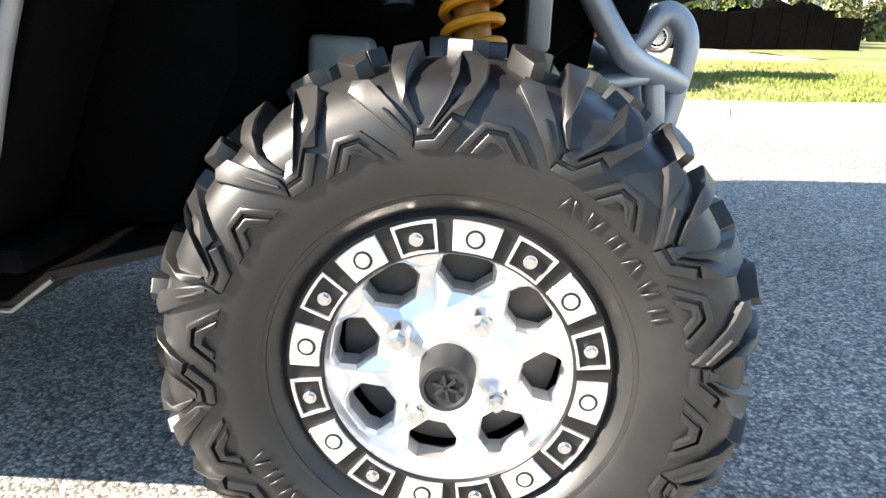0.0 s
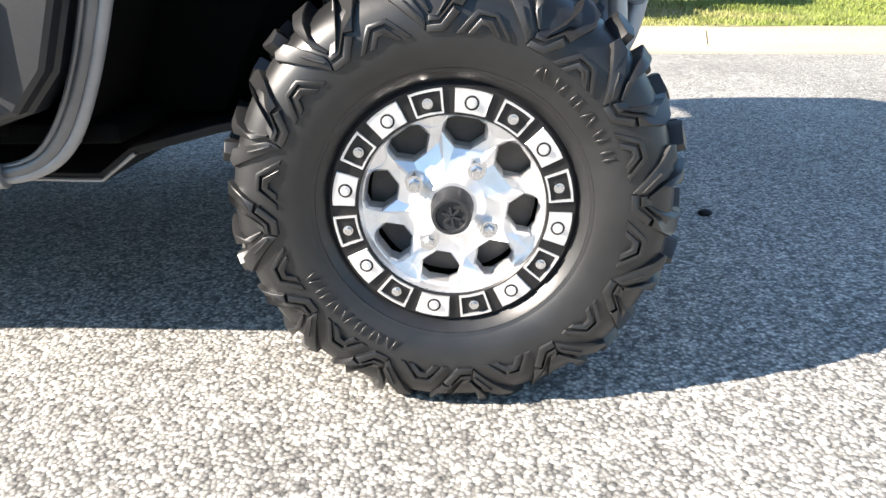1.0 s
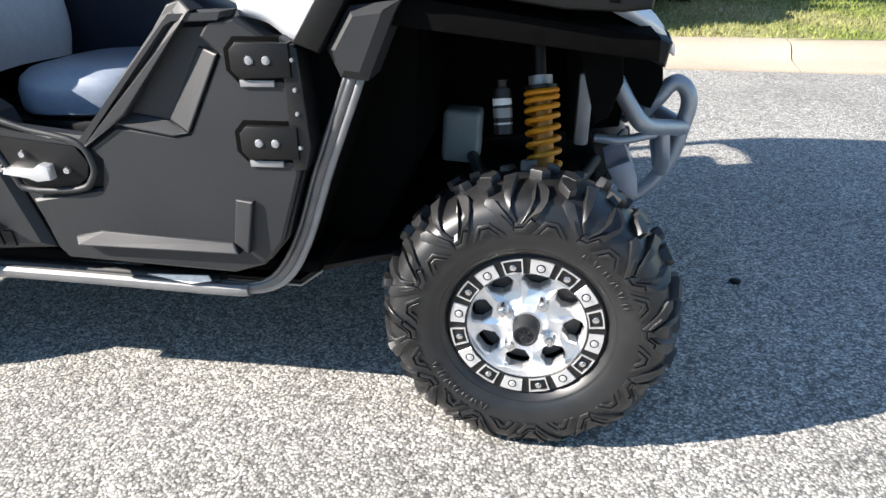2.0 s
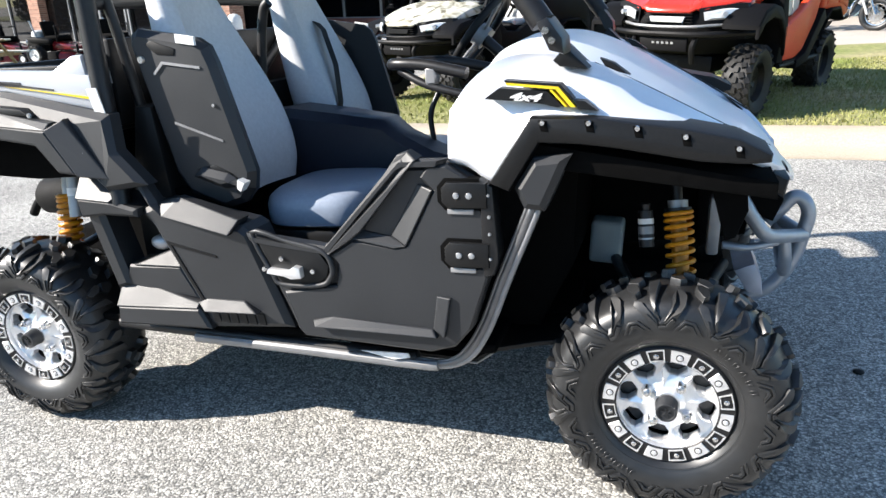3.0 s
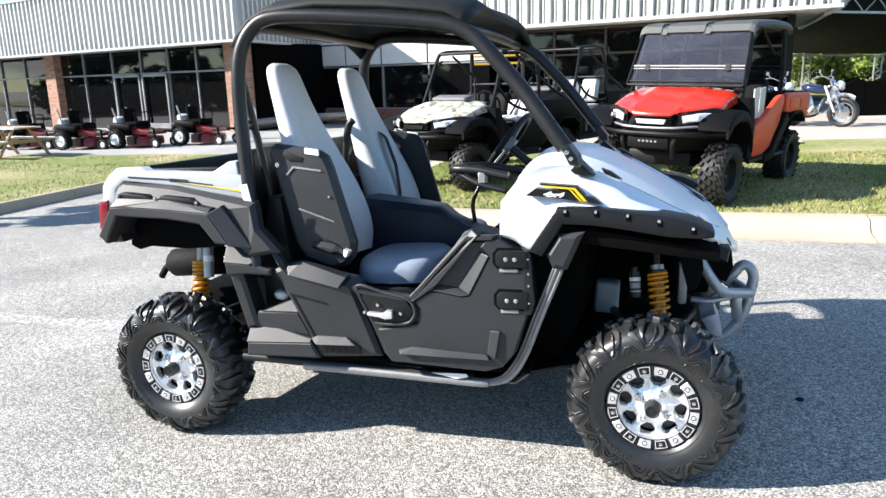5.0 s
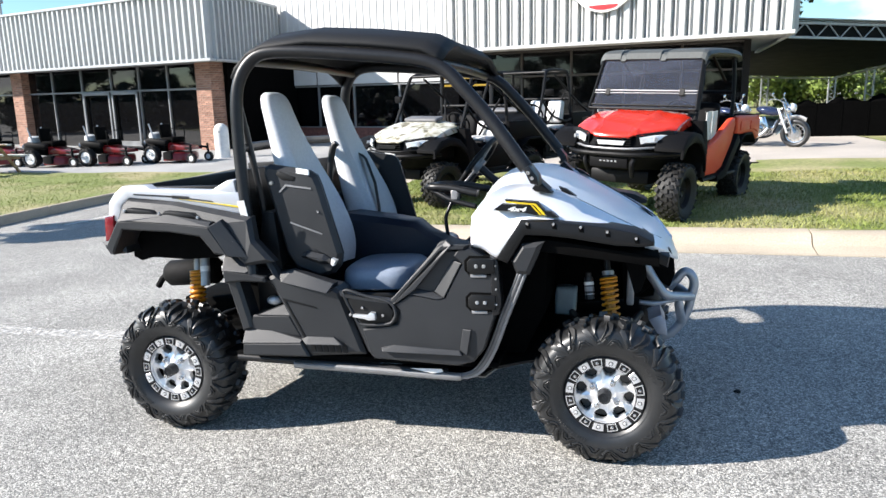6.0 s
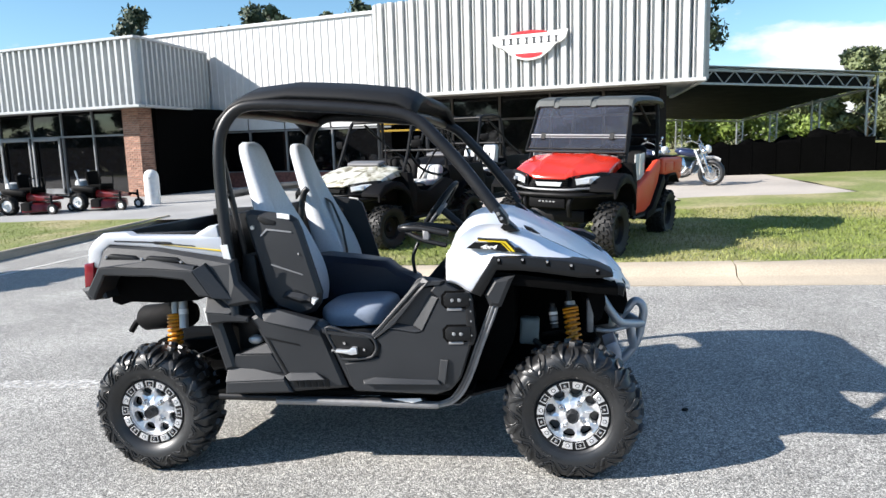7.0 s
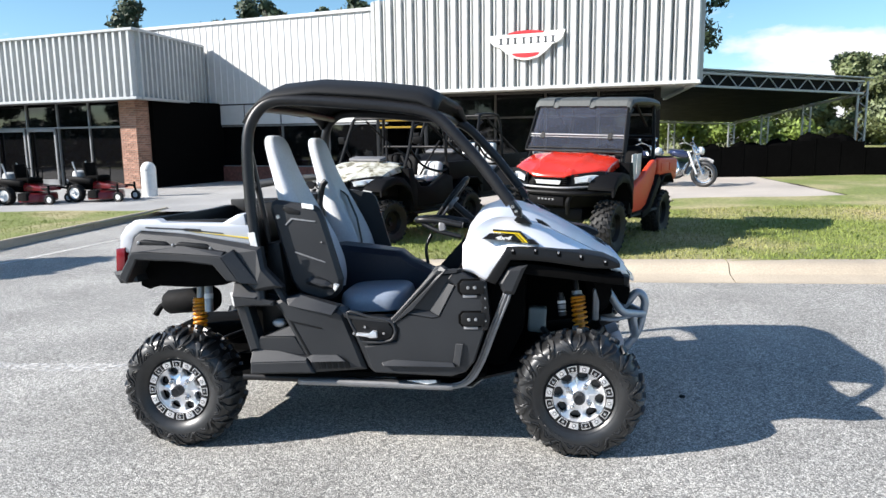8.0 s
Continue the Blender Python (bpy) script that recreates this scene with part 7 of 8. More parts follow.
def mower(m):
    v = thing("riding_mower", m, "red and black zero-turn riding mower on the walk", "mower", "mowers before the glass front")
    for sy in (-0.48, 0.48):
        plain_tyre(v, (-0.38, sy, 0.25), 0.25, 0.22, WHITE_RIM, 14, 0, 0.60, 2.0)
        plain_tyre(v, (0.86, sy * 0.8, 0.14), 0.14, 0.11, WHITE_RIM, 10, 0, 0.5, 2.0)
        rod("caster_fork", [(0.86, sy * 0.8, 0.14), (0.84, sy * 0.8, 0.36), (0.74, sy * 0.7, 0.42), (0.40, sy * 0.5, 0.42)], 0.032, V_BLACK, v, 8)
        rod("caster_post", [(0.84, sy * 0.8, 0.34), (0.84, sy * 0.8, 0.52)], 0.03, V_BLACK, v, 8, False)
        rod("lever", [(0.15, sy * 0.55, 0.55), (0.17, sy * 0.58, 0.88), (0.14, sy * 0.52, 0.96), (0.12, sy * 0.15, 0.96)], 0.015, V_BLACK, v, 8)
        rod("roll_bar", [(-0.44, sy * 0.55, 0.55), (-0.50, sy * 0.55, 0.80), (-0.60, sy * 0.55, 1.10)], 0.022, STEEL, v, 8, False)
        bm = BM()
        box(bm, (-0.26, sy * 0.78, 0.60), (0.66, 0.15, 0.16), pose(0, 0, 0, 0, 6, 0), 0.05)
        part("mudguard", bm, V_BLACK, v)
    bm = BM()
    rings = [[Vector((0.20 + 0.44 * g * math.cos(a), 0.56 * g * math.sin(a), z_)) for a in (2 * math.pi * k / 28 for k in range(28))] for z_, g in ((0.08, 1.0), (0.24, 1.0), (0.29, 0.93), (0.305, 0.6))]
    loft(bm, rings)
    part("cutting_deck", bm, MOWER_RED, v, "red cutting deck")
    bm = BM()
    prism(bm, [(0.36, -0.16), (0.52, -0.18), (0.52, 0.02), (0.36, 0.04)], -0.14, 0.14, 0.02)
    chute = part("discharge_chute", bm, V_BLACK, v)
    chute.matrix_basis = pose(0.20, -0.08, 0.30, 0, 0, -90)
    bm = BM()
    box(bm, (-0.45, 0, 0.50), (0.72, 0.56, 0.36), None, 0.06)
    part("engine_cover", bm, V_BLACK, v)
    bm = BM()
    prism(bm, [(0.02, 0.36), (0.02, 0.56), (0.36, 0.50), (0.66, 0.44), (0.70, 0.36)], -0.32, 0.32, 0.03)
    part("foot_plate", bm, MOWER_RED, v)
    bm = BM()
    box(bm, (-0.02, 0, 0.66), (0.46, 0.50, 0.12), None, 0.05, 3)
    box(bm, (-0.26, 0, 0.88), (0.12, 0.46, 0.40), pose(0, 0, 0, 0, -12, 0), 0.05, 3)
    part("seat", bm, SHADE_BLACK, v)
    bm = BM()
    revolve(bm, [(0.0, 0.86), (0.10, 0.855), (0.16, 0.82), (0.18, 0.74), (0.18, 0.66)], 18, "z")
    shroud = part("engine", bm, PALE_SEAT, v, "pale engine shroud")
    shroud.matrix_basis = pose(-0.62, 0, 0)
    bm = BM()
    for sy in (-1, 1):
        cyl(bm, (-0.70, sy * 0.16, 0.56), (-0.84, sy * 0.24, 0.56), 0.07, n=12)
    part("muffler", bm, STEEL, v)
    return v


first = mower(pose(-14.65, 13.5, lot_z(-14.7) + 0.105, 0, 0, 3))
for x_, y_, a in ((-13.10, 13.85, -2), (-11.55, 14.6, -4), (-16.6, 13.6, 2), (-18.6, 13.9, -4)):
    copy_thing(first, pose(x_, y_, lot_z(x_) + 0.105, 0, 0, a))

# picnic table on the side lawn
TIMBER = mat("weathered_timber", (0.36, 0.24, 0.13), 0.8, vary=0.25, scale=14, bump=0.3, bump_scale=60)
PALE_BOARD = mat("bleached_board", (0.55, 0.53, 0.48), 0.8, vary=0.2, scale=14)
table = thing("picnic_table", pose(-14.95, 11.15, lawn_z(-14.9, 11.1), 0, 0, -8), "weathered wooden picnic table with bleached benches on lawn", "picnic table")
for k in range(5):
    bm = BM()
    box(bm, (0, -0.30 + 0.15 * k, 0.74), (1.8, 0.14, 0.04), None, 0.006, 1)
    part("top_board", bm, PALE_BOARD if k in (0, 4) else TIMBER, table, smooth=False)
for sy in (-1, 1):
    for k in range(2):
        bm = BM()
        box(bm, (0, sy * (0.62 + 0.14 * k), 0.44), (1.8, 0.13, 0.04), None, 0.006, 1)
        part("bench_board", bm, PALE_BOARD, table, smooth=False)
for x_ in (-0.62, 0.62):
    for sy in (-1, 1):
        bm = BM()
        cyl(bm, (x_, sy * 0.20, 0.72), (x_, sy * 0.70, 0.0), 0.04, n=8)
        part("leg", bm, TIMBER, table)
    bm = BM()
    box(bm, (x_, 0, 0.40), (0.04, 1.5, 0.09), None, 0.006, 1)
    part("bench_bearer", bm, TIMBER, table, smooth=False)

# domed bollard
bol = thing("bollard", pose(-10.86, 16.0, lot_z(-10.9) + 0.105), "white round-topped concrete bollard beside brick column", "bollard")
bm = BM()
revolve(bm, [(0.0, 1.03), (0.09, 1.015), (0.165, 0.96), (0.208, 0.87), (0.217, 0.78), (0.217, 0.04), (0.225, 0.0)], 32, "z")
part("post", bm, PAINT_WHITE, bol)
bm = BM()
cyl(bm, (0.06, -0.205, 0.78), (0.06, -0.222, 0.78), 0.03, n=12)
part("cover_plate", bm, STEEL, bol)


# ---- motorcycle ----
TANK_BLUE = mat("dark_blue_paint", (0.020, 0.030, 0.075), 0.2, metal=0.3, coat=0.7)
PALE_CHROME = mat("pale_polished_metal", (0.82, 0.83, 0.85), 0.3, metal=0.55, vary=0.05)
def motorcycle(m):
    v = thing("motorcycle", m, "chrome and dark blue cruiser motorcycle on the concrete walk", "motorcycle", "motorcycles on the walk")
    for x_, r in ((0.82, 0.33), (-0.80, 0.32)):
        wh = part("wheel", BM(), None, v)
        wh.matrix_basis = pose(x_, 0, r)
        bm = BM()
        tube(bm, [((r - 0.06) * math.cos(a), 0, (r - 0.06) * math.sin(a)) for a in (2 * math.pi * k / 36 for k in range(36))], 0.06, 10, True)
        part("tyre", bm, RUBBER, wh)
        bm = BM()
        tube(bm, [((r - 0.12) * math.cos(a), 0, (r - 0.12) * math.sin(a)) for a in (2 * math.pi * k / 36 for k in range(36))], 0.022, 8, True)
        cyl(bm, (0, -0.06, 0), (0, 0.06, 0), 0.07, n=16)
        for k in range(12):
            a = math.pi * k / 6
            cyl(bm, (0.05 * math.cos(a), 0, 0.05 * math.sin(a)), ((r - 0.12) * math.cos(a), 0, (r - 0.12) * math.sin(a)), 0.008, n=6)
        cyl(bm, (0, -0.045, 0), (0, -0.04, 0), r * 0.45, n=24)
        part("spoked_rim", bm, CHROME, wh)
    for sy in (-0.11, 0.11):
        rod("fork_leg", [(0.82, sy, 0.33), (0.55, sy, 1.02)], 0.028, CHROME, v, 10, False)
        rod("exhaust_pipe", [(0.25, sy * 1.2, 0.45), (0.05, sy * 1.8, 0.26), (-0.5, sy * 1.9, 0.27), (-1.05, sy * 1.9, 0.32)], 0.04, CHROME, v, 10)
    for x_, r, a0, a1 in ((0.82, 0.37, 55, 150), (-0.80, 0.37, 30, 175)):
        bm = BM()
        pts = [(x_ + r * math.cos(radians(a0 + (a1 - a0) * k / 12)), 0, 0.33 + r * math.sin(radians(a0 + (a1 - a0) * k / 12))) for k in range(13)]
        tube(bm, pts, 0.075, 10, flat=0.3)
        part("mudguard", bm, PALE_CHROME, v)
    bm = BM()
    for dx, tilt in ((0.10, -22), (-0.12, 22)):
        box(bm, (dx, 0, 0.52), (0.16, 0.22, 0.36), pose(0, 0, 0, 0, tilt, 0), 0.03)
    cyl(bm, (-0.02, -0.2, 0.36), (-0.02, 0.2, 0.36), 0.15, n=20)
    cyl(bm, (-0.05, -0.22, 0.55), (-0.05, 0.22, 0.55), 0.085, n=18)
    part("engine", bm, CHROME, v)
    bm = BM()
    bmesh.ops.create_uvsphere(bm, u_segments=18, v_segments=12, radius=1.0, matrix=pose(0.20, 0, 0.84, 0, 10, 0) @ Matrix.Diagonal((0.30, 0.14, 0.105, 1)))
    part("fuel_tank", bm, TANK_BLUE, v)
    bm = BM()
    box(bm, (-0.32, 0, 0.74), (0.56, 0.32, 0.10), pose(0, 0, 0, 0, 8, 0), 0.05, 3)
    part("saddle", bm, BLACK_PLASTIC, v)
    bm = BM()
    box(bm, (-0.78, 0.22, 0.58), (0.50, 0.16, 0.28), None, 0.06, 3)
    box(bm, (-0.78, -0.22, 0.58), (0.50, 0.16, 0.28), None, 0.06, 3)
    part("saddlebag", bm, BLACK_PLASTIC, v)
    bm = BM()
    bmesh.ops.create_uvsphere(bm, u_segments=16, v_segments=10, radius=0.095, matrix=Matrix.Translation((0.72, 0, 0.92)))
    part("headlamp", bm, LENS, v)
    rod("handlebar", [(0.30, -0.42, 1.08), (0.42, -0.3, 1.12), (0.54, -0.1, 1.04), (0.54, 0.1, 1.04), (0.42, 0.3, 1.12), (0.30, 0.42, 1.08)], 0.015, CHROME, v, 8)
    for sy in (-1, 1):
        rod("crash_bar", [(0.42, sy * 0.06, 0.62), (0.46, sy * 0.30, 0.58), (0.42, sy * 0.34, 0.40), (0.36, sy * 0.10, 0.28)], 0.016, CHROME, v, 8)
        bm = BM()
        bmesh.ops.create_uvsphere(bm, u_segments=12, v_segments=8, radius=1.0, matrix=Matrix.Translation((0.40, sy * 0.40, 1.22)) @ Matrix.Diagonal((0.02, 0.06, 0.045, 1)))
        part("mirror", bm, CHROME, v)
        rods("mirror_stem", [[(0.42, sy * 0.30, 1.12), (0.40, sy * 0.38, 1.20)]], 0.008, CHROME, v)
        bm = BM()
        bmesh.ops.create_uvsphere(bm, u_segments=12, v_segments=8, radius=0.06, matrix=Matrix.Translation((0.70, sy * 0.20, 0.86)))
        part("spot_lamp", bm, CHROME, v)
    bm = BM()
    for sy in (-1, 1):
        box(bm, (0.56, sy * 0.12, 0.62), (0.05, 0.05, 0.62), pose(0, 0, 0, 0, -22, 0), 0.02, 2)
    part("fork_cover", bm, PALE_CHROME, v)
    rod("frame_tube", [(0.56, 0, 1.0), (0.40, 0, 0.5), (0.2, 0, 0.24), (-0.4, 0, 0.24), (-0.80, 0, 0.32), (-0.5, 0, 0.66), (0.5, 0, 0.86)], 0.025, BLACK, v, 8)
    return v


bike = motorcycle(pose(4.10, 15.05, lot_z(4.3) + 0.105, 0, 0, -28))
copy_thing(bike, pose(3.30, 16.1, lot_z(3.3) + 0.105, 0, 0, -40))

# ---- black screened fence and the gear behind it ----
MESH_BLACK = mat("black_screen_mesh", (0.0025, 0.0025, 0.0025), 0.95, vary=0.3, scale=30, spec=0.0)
fence = thing("fence", pose(0, 0, 0), "black screened metal fence along the yard", "fence")
FA, FB = Vector((5.4, 18.3, 0)), Vector((10.35, 17.4, 0))
TOPS = (0.92, 0.98, 1.02, 0.98, 1.10, 1.16, 1.06, 0.88)
n = 8
for k in range(n + 1):
    p = FA.lerp(FB, k / n)
    h = TOPS[min(k, n - 1)] + 0.05 * math.sin(3.1 * k)
    bm = BM()
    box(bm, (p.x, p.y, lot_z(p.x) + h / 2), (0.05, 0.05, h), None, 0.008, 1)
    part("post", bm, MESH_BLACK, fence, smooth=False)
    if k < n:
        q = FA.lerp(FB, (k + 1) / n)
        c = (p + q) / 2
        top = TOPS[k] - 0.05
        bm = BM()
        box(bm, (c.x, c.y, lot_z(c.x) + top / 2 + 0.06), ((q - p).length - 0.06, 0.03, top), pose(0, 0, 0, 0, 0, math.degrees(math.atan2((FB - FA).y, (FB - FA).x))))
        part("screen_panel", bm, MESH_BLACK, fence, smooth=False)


def covered_machine(m, size, seed):
    """A machine under a loose black cover."""
    rng = random.Random(seed)
    ph = [rng.uniform(0, 6.28) for _ in range(6)]
    ob = thing("covered_machine", m, "machine under a loose black cover behind the fence", "machine", "covered machines by the fence")
    bm = BM()
    rings = []
    for z_, g in ((0.0, 1.05), (0.25, 1.0), (0.55, 0.96), (0.80, 0.85), (0.94, 0.62), (1.0, 0.30)):
        ring = []
        for k in range(28):
            a = 2 * math.pi * k / 28
            ca, sa = math.cos(a), math.sin(a)
            e = (abs(ca) ** 4 + abs(sa) ** 4) ** -0.25
            fold = 1 + 0.05 * math.sin(7 * a + ph[0] + 3 * z_) + 0.03 * math.sin(13 * a + ph[1])
            ring.append(Vector((ca * e * g * fold * size[0] / 2, sa * e * g * fold * size[1] / 2, size[2] * (z_ + 0.05 * z_ * math.sin(2 * a + ph[2]) + 0.03 * z_ * math.sin(3 * a + ph[3])))))
        rings.append(ring)
    loft(bm, rings)
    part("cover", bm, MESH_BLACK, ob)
    return ob


cdir = math.degrees(math.atan2((FB - FA).y, (FB - FA).x))
for k, (f, h, l) in enumerate(((0.06, 1.02, 1.0), (0.24, 1.06, 1.2), (0.44, 1.12, 1.1), (0.60, 1.26, 1.0), (0.74, 1.22, 1.0))):
    p = FA.lerp(FB, f) + Vector((0.3, 0.75, 0))
    covered_machine(pose(p.x, p.y, lot_z(p.x), 0, 0, cdir + 5 * math.sin(5 * k)), (l, 0.9, h), 200 + k)

# ---- trees, bushes and far woods ----
BARK = mat("bark", (0.11, 0.085, 0.065), 0.9, vary=0.3, scale=12, bump=0.6, bump_scale=30)
LEAF = mat("leaf", (0.125, 0.150, 0.065), 0.6, vary=0.45, scale=1.3, large=0.35, large_vary=0.3)
LEAF_DARK = mat("dark_leaf", (0.030, 0.050, 0.020), 0.6, vary=0.45, scale=1.1, large=0.3, large_vary=0.3)
LEAF_BRIGHT = mat("bright_leaf", (0.125, 0.175, 0.030), 0.6, vary=0.45, scale=2.5, large=0.6, large_vary=0.3)


def leaves_mesh(name, centres, count, size, seed, material):
    """Leaf clumps: small bent cards strewn round centres (x, y, z, radius)."""
    rng = np.random.default_rng(seed)
    vs, fs = [], []
    wts = np.array([c[3] ** 2 for c in centres])
    wts = wts / wts.sum()
    pick = rng.choice(len(centres), count, p=wts)
    for i in pick:
        cx, cy, cz, r = centres[i]
        d = rng.normal(size=3)
        d /= np.linalg.norm(d)
        p = np.array((cx, cy, cz)) + d * r * rng.uniform(0.35, 1.08) * np.array((1, 1, 0.8))
        a = rng.normal(size=3)
        a /= np.linalg.norm(a)
        b = np.cross(a, d)
        b /= (np.linalg.norm(b) + 1e-6)
        s = size * rng.uniform(0.5, 1.4)
        n0 = len(vs)
        vs += [tuple(p - a * s), tuple(p + b * s * 0.55), tuple(p + a * s), tuple(p - b * s * 0.55)]
        fs.append((n0, n0 + 1, n0 + 2, n0 + 3))
    me = bpy.data.meshes.new(name)
    me.from_pydata(vs, [], fs)
    me.materials.append(material)
    return me


def tree(at, height, spread, seed, label, material, group="trees round the site", low=0.35, count=2600, size=0.22):
    rng = random.Random(seed)
    t = thing("tree", pose(*at), label, "tree", group)
    bm = BM()
    r0 = 0.022 * height
    tube(bm, smooth_path([(0, 0, -0.3), (rng.uniform(-.2, .2), rng.uniform(-.2, .2), height * 0.35), (rng.uniform(-.4, .4), rng.uniform(-.4, .4), height * 0.7), (0, 0, height * 0.95)], 4), lambda k: r0 * (1 - 0.85 * k) + 0.02, 9)
    centres = []
    for k in range(13):
        z = height * (low + (0.95 - low) * (k + rng.random()) / 13)
        f = math.sin(math.pi * min(1, 0.18 + 0.82 * (z / height - low) / (1 - low))) * 0.75 + 0.25
        a = rng.uniform(0, 6.28)
        reach = spread * f * rng.uniform(0.45, 1.0)
        c = (math.cos(a) * reach, math.sin(a) * reach, z)
        tube(bm, smooth_path([(0, 0, z - 0.12 * height), (c[0] * 0.5, c[1] * 0.5, z - 0.05 * height), c], 3), lambda q: 0.05 * (1 - 0.8 * q) * height / 9 + 0.01, 5)
        centres.append((*c, spread * rng.uniform(0.22, 0.42)))
    centres.append((0, 0, height * 0.95, spread * 0.25))
    part("trunk", bm, BARK, t)
    me = leaves_mesh("crown", centres, count, size, seed, material)
    ob = new("crown", me)
    ob.parent = t
    return t


pine = [(-30.5, 50, 12.6, 2.6), (-26.3, 52, 11.0, 2.0), (-21.5, 50, 12.4, 3.0), (-19.0, 47, 11.8, 2.8), (-15.6, 50, 11.6, 2.4), (-13.0, 49, 12.0, 3.0)]
for i, (x_, y_, h, s_) in enumerate(pine):
    tree((x_, y_, -0.3), h, s_, 30 + i, "tall dark green tree behind the building", LEAF_DARK, low=0.45)
tree((11.6, 52, 0.2), 14.6, 3.2, 41, "tall dark green tree behind the canopy", LEAF_DARK, low=0.4)
for i, (x_, y_, h, s_) in enumerate(((27, 52, 7.4, 4.4), (33, 50, 8.2, 5.0), (24.2, 55, 6.9, 2.7), (29.0, 62, 7.2, 3.6), (21.2, 58, 4.4, 3.2), (26.5, 58, 5.6, 3.4), (38, 46, 8.0, 5.0), (45, 42, 8.5, 5.2))):
    tree((x_, y_, 0.2), h, s_, 50 + i, "broad green tree beyond the yard", LEAF, low=0.12, count=14000, size=0.19)


def bush(at, r, h, seed, label, material, count=1500, size=0.10):
    t = thing("bush", pose(*at), label, "bush", "bushes beside the building")
    rng = random.Random(seed)
    bm = BM()
    centres = []
    for k in range(9):
        a = rng.uniform(0, 6.28)
        q = rng.uniform(0.1, 0.75) * r
        c = (math.cos(a) * q, math.sin(a) * q, h * rng.uniform(0.3, 0.85))
        tube(bm, [(0, 0, -0.05), (c[0] * 0.5, c[1] * 0.5, c[2] * 0.6), c], 0.02, 5)
        centres.append((*c, r * rng.uniform(0.35, 0.55)))
    part("stem", bm, BARK, t)
    ob = new("foliage", leaves_mesh("foliage", centres, count, size, seed, material))
    ob.parent = t
    return t


for i, (x_, y_, r, h) in enumerate(((9.2, 48.5, 2.6, 3.9), (11.8, 49.0, 2.5, 3.6), (14.4, 49.5, 2.3, 2.9), (17.5, 51.0, 2.4, 2.6), (6.6, 49.5, 2.4, 4.0))):
    bush((x_, y_, 0.1), r, h, 70 + i, "sunlit yellow-green bush beyond the canopy", LEAF_BRIGHT, 3200, 0.15)
# the trees across the road, mirrored in the glass
for i, (x_, y_, h, s_) in enumerate(((-46, -40, 8, 6), (-36, -42, 9, 6.5), (-26, -40, 7, 6), (-16, -43, 5.2, 5.5), (-7, -41, 3.6, 5), (3, -43, 4.4, 5.5), (12, -41, 3.4, 5), (22, -42, 4.2, 5.5), (32, -40, 4, 5))):
    tree((x_, y_, -0.2), h, s_, 80 + i, "broad green tree across the road", LEAF_DARK, low=0.08, count=3000, size=0.5)

# an unseen tree added on the side lawn to cast the shade on the drive
tree((-10.9, 2.9, -0.2), 3.3, 1.15, 151, "unseen dense green tree added to shade the drive", LEAF, low=0.05, count=9000, size=0.16)

# low trees beyond the side lawn, mirrored in the glass front
for i, (x_, y_, h, s_) in enumerate(((-42, 14, 4.6, 3.4), (-43, 8.5, 4.0, 3.2), (-42, 3, 4.9, 3.4), (-43, -3, 4.3, 3.2), (-42, -9, 5.0, 3.4), (-43, -15, 4.4, 3.2), (-42, -21, 4.8, 3.4))):
    tree((x_, y_, -0.3), h, s_, 120 + i, "low dark green tree beyond the side lawn", LEAF_DARK, low=0.0, count=9000, size=0.3)

# unseen bushes added to darken what the lower panes mirror
for i in range(9):
    bush((-38.5 + 0.6 * (i % 2), -22 + 5.0 * i, -0.3), 2.9, 2.3, 140 + i, "unseen low dark bush added beyond the side lawn", LEAF_DARK, 2600, 0.24)

# light pole behind the wing
pole = thing("light_pole", pose(-38.6, 36.5, -0.3), "dark steel light pole behind the building", "light pole")
bm = BM()
cyl(bm, (0, 0, 0), (0, 0, 8.4), 0.10, 0.07, 12)
part("mast", bm, STEEL, pole)
bm = BM()
box(bm, (0, 0, 8.45), (0.34, 0.26, 0.24), None, 0.03)
part("lamp_head", bm, STEEL, pole)

# worn white line and a dropped pebble on the asphalt
line = thing("road_line", pose(0, 0, 0), "worn white painted line on asphalt", "road line")
bm = BM()
a, b = Vector((-6.9, 5.1, 0)), Vector((-6.15, 10.5, 0))
d = (b - a).normalized()
sd = Vector((-d.y, d.x, 0)) * 0.06
for k in range(12):
    p, q = a.lerp(b, k / 12), a.lerp(b, (k + 1) / 12)
    vs = [bm.verts.new((v.x, v.y, lot_z(v.x) + 0.004)) for v in (p - sd, q - sd, q + sd, p + sd)]
    bm.faces.new(vs)
bmesh.ops.solidify(bm, geom=bm.faces[:], thickness=0.002)
part("paint", bm, mat("worn_road_paint", (0.80, 0.79, 0.76), 0.8, vary=0.2, scale=18), line)
peb = thing("stone", pose(1.681, 0.105, lot_z(1.68)), "small dark stone on asphalt", "stone")
bm = BM()
bmesh.ops.create_icosphere(bm, subdivisions=2, radius=0.016)
for v in bm.verts:
    v.co = Vector((v.co.x * 1.2, v.co.y, v.co.z * 0.6 + 0.006)) * (1 + 0.2 * math.sin(40 * v.co.x + 17 * v.co.y))
part("pebble", bm, BLACK_PLASTIC, peb)

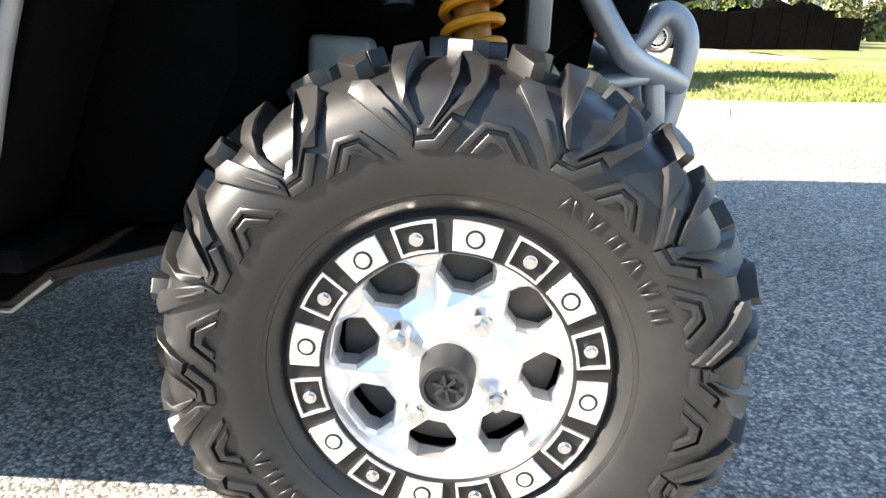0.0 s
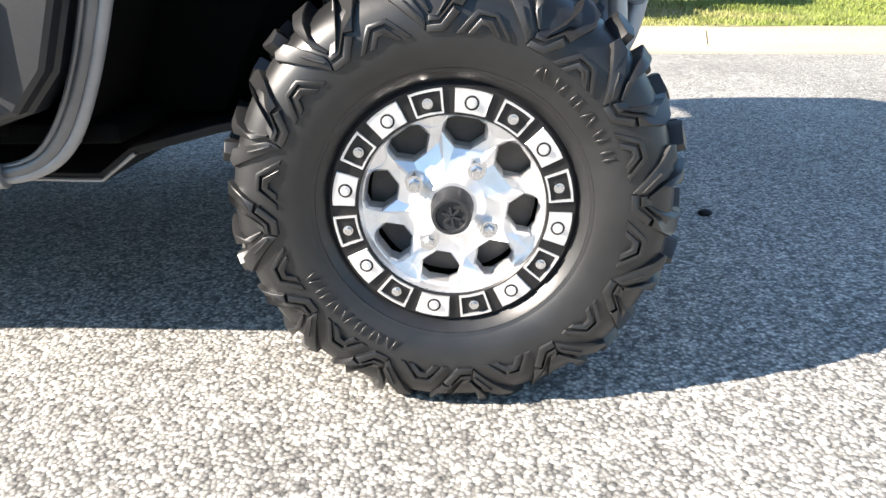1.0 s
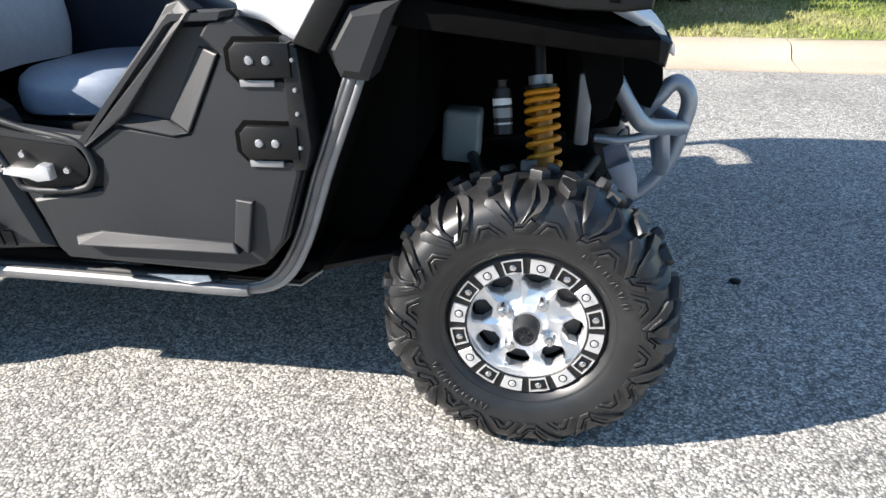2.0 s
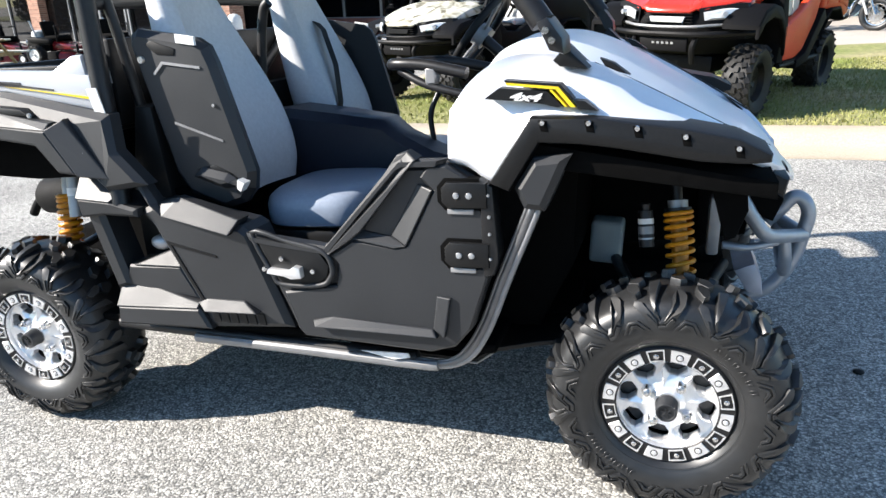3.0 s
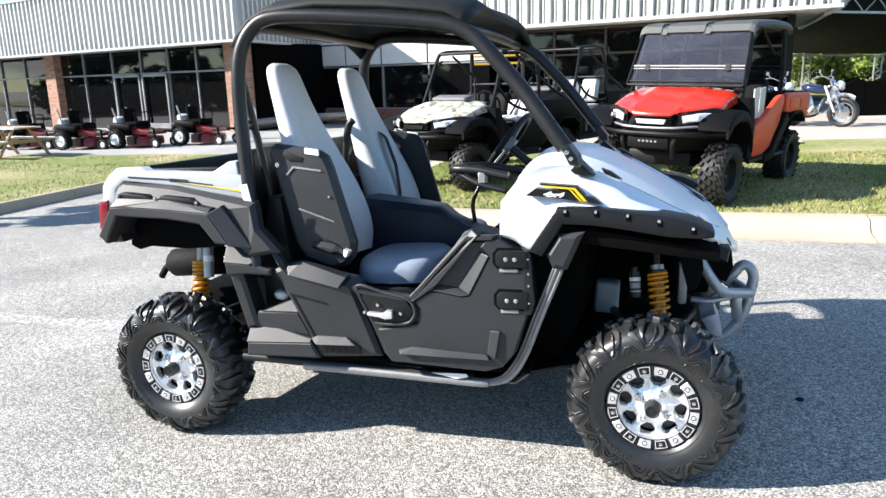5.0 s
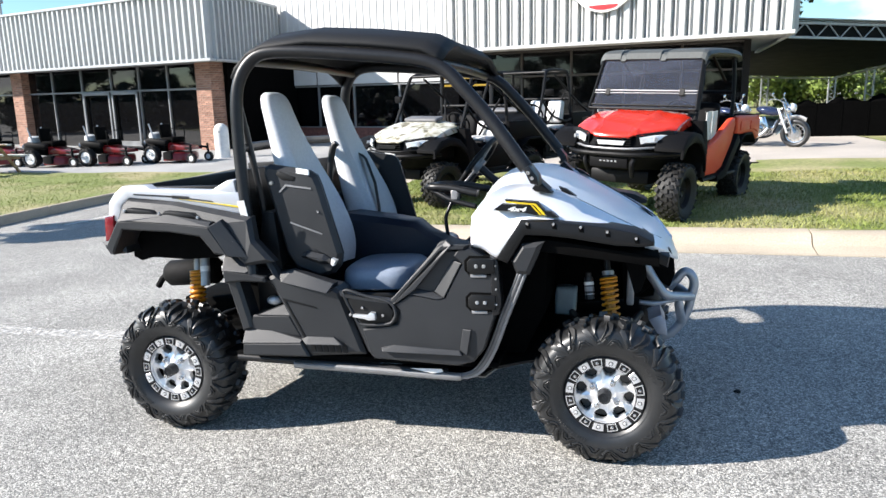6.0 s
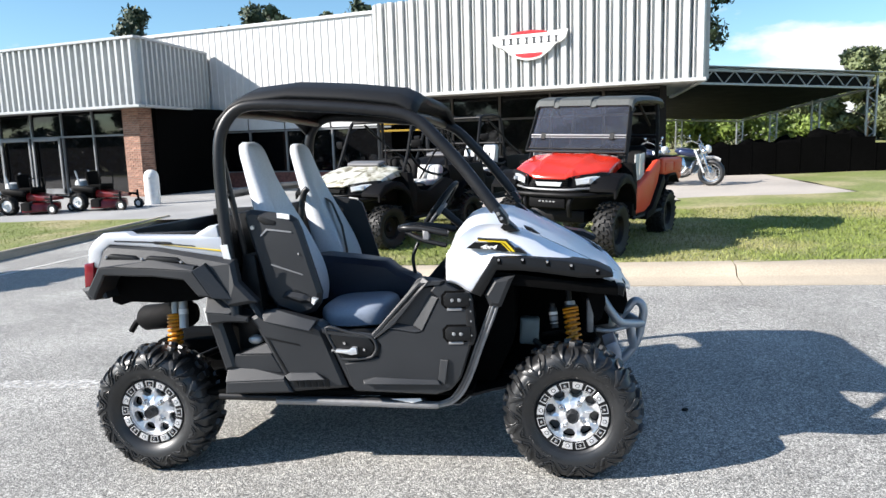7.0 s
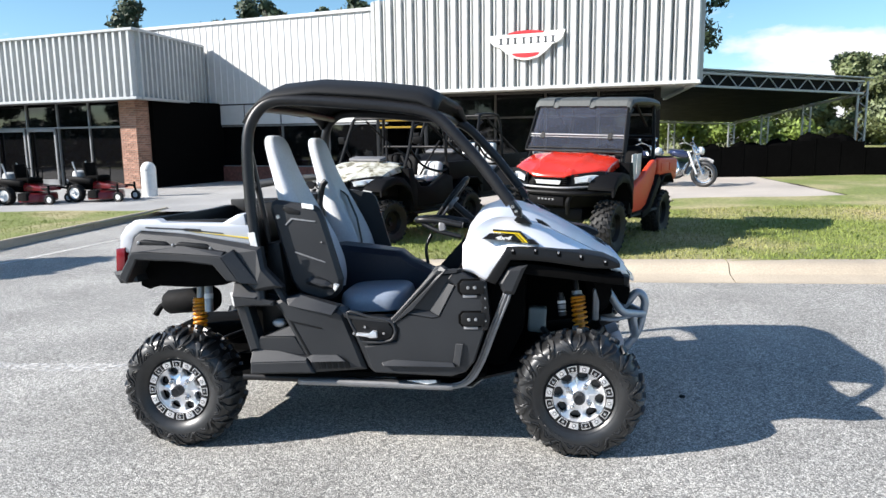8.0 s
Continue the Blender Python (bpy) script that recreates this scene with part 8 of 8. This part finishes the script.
# pale scuffed streak where an old line was blacked out
def worn_material():
    m = bpy.data.materials.new("scuffed_line")
    m.use_nodes = True
    nt = m.node_tree
    b = nt.nodes["Principled BSDF"]
    tc = nt.nodes.new("ShaderNodeTexCoord")
    n = nt.nodes.new("ShaderNodeTexNoise")
    n.inputs["Scale"].default_value = 26.0
    n.inputs["Detail"].default_value = 8
    r = nt.nodes.new("ShaderNodeMapRange")
    r.inputs["From Min"].default_value, r.inputs["From Max"].default_value = 0.36, 0.66
    r.inputs["To Min"].default_value, r.inputs["To Max"].default_value = 0.0, 0.85
    nt.links.new(tc.outputs["Object"], n.inputs["Vector"])
    nt.links.new(n.outputs[0], r.inputs["Value"])
    nt.links.new(r.outputs[0], b.inputs["Alpha"])
    b.inputs["Base Color"].default_value = (0.62, 0.61, 0.58, 1)
    b.inputs["Roughness"].default_value = 0.85
    return m


streak = thing("road_line", pose(0, 0, 0), "faint worn pale line on asphalt", "road line")
bm = BM()
rng = random.Random(5)
prev = None
for k in range(40):
    x_ = -13.0 + 10.8 * k / 39
    y_ = 0.56 - 0.02 * (x_ + 2.2)
    w0 = 0.07 + 0.02 * rng.random()
    pair = [bm.verts.new((x_, y_ - w0, lot_z(x_) + 0.004)), bm.verts.new((x_, y_ + w0, lot_z(x_) + 0.004))]
    if prev:
        bm.faces.new((prev[0], pair[0], pair[1], prev[1]))
    prev = pair
part("paint", bm, worn_material(), streak)

# yellow rails of a hoist that stands behind the parked vehicles
hoist = thing("hoist_frame", pose(-2.05, 10.6, lawn_z(-2, 10.6), 0, 0, -8), "yellow steel hoist frame behind the parked vehicles", "hoist")
HOIST = mat("hoist_yellow", (0.34, 0.21, 0.015), 0.45, vary=0.15)
for z_ in (1.72, 1.86):
    bm = BM()
    box(bm, (0, 0, z_), (1.02, 0.035, 0.04), None, 0.006, 1)
    part("rail", bm, HOIST, hoist)
for x_ in (-0.52, 0.52):
    bm = BM()
    box(bm, (x_, 0, 0.95), (0.06, 0.06, 1.9), None, 0.008, 1)
    part("upright", bm, BLACK, hoist)
    bm = BM()
    box(bm, (x_, 0, 0.03), (0.08, 0.8, 0.06), None, 0.008, 1)
    part("foot", bm, BLACK, hoist)
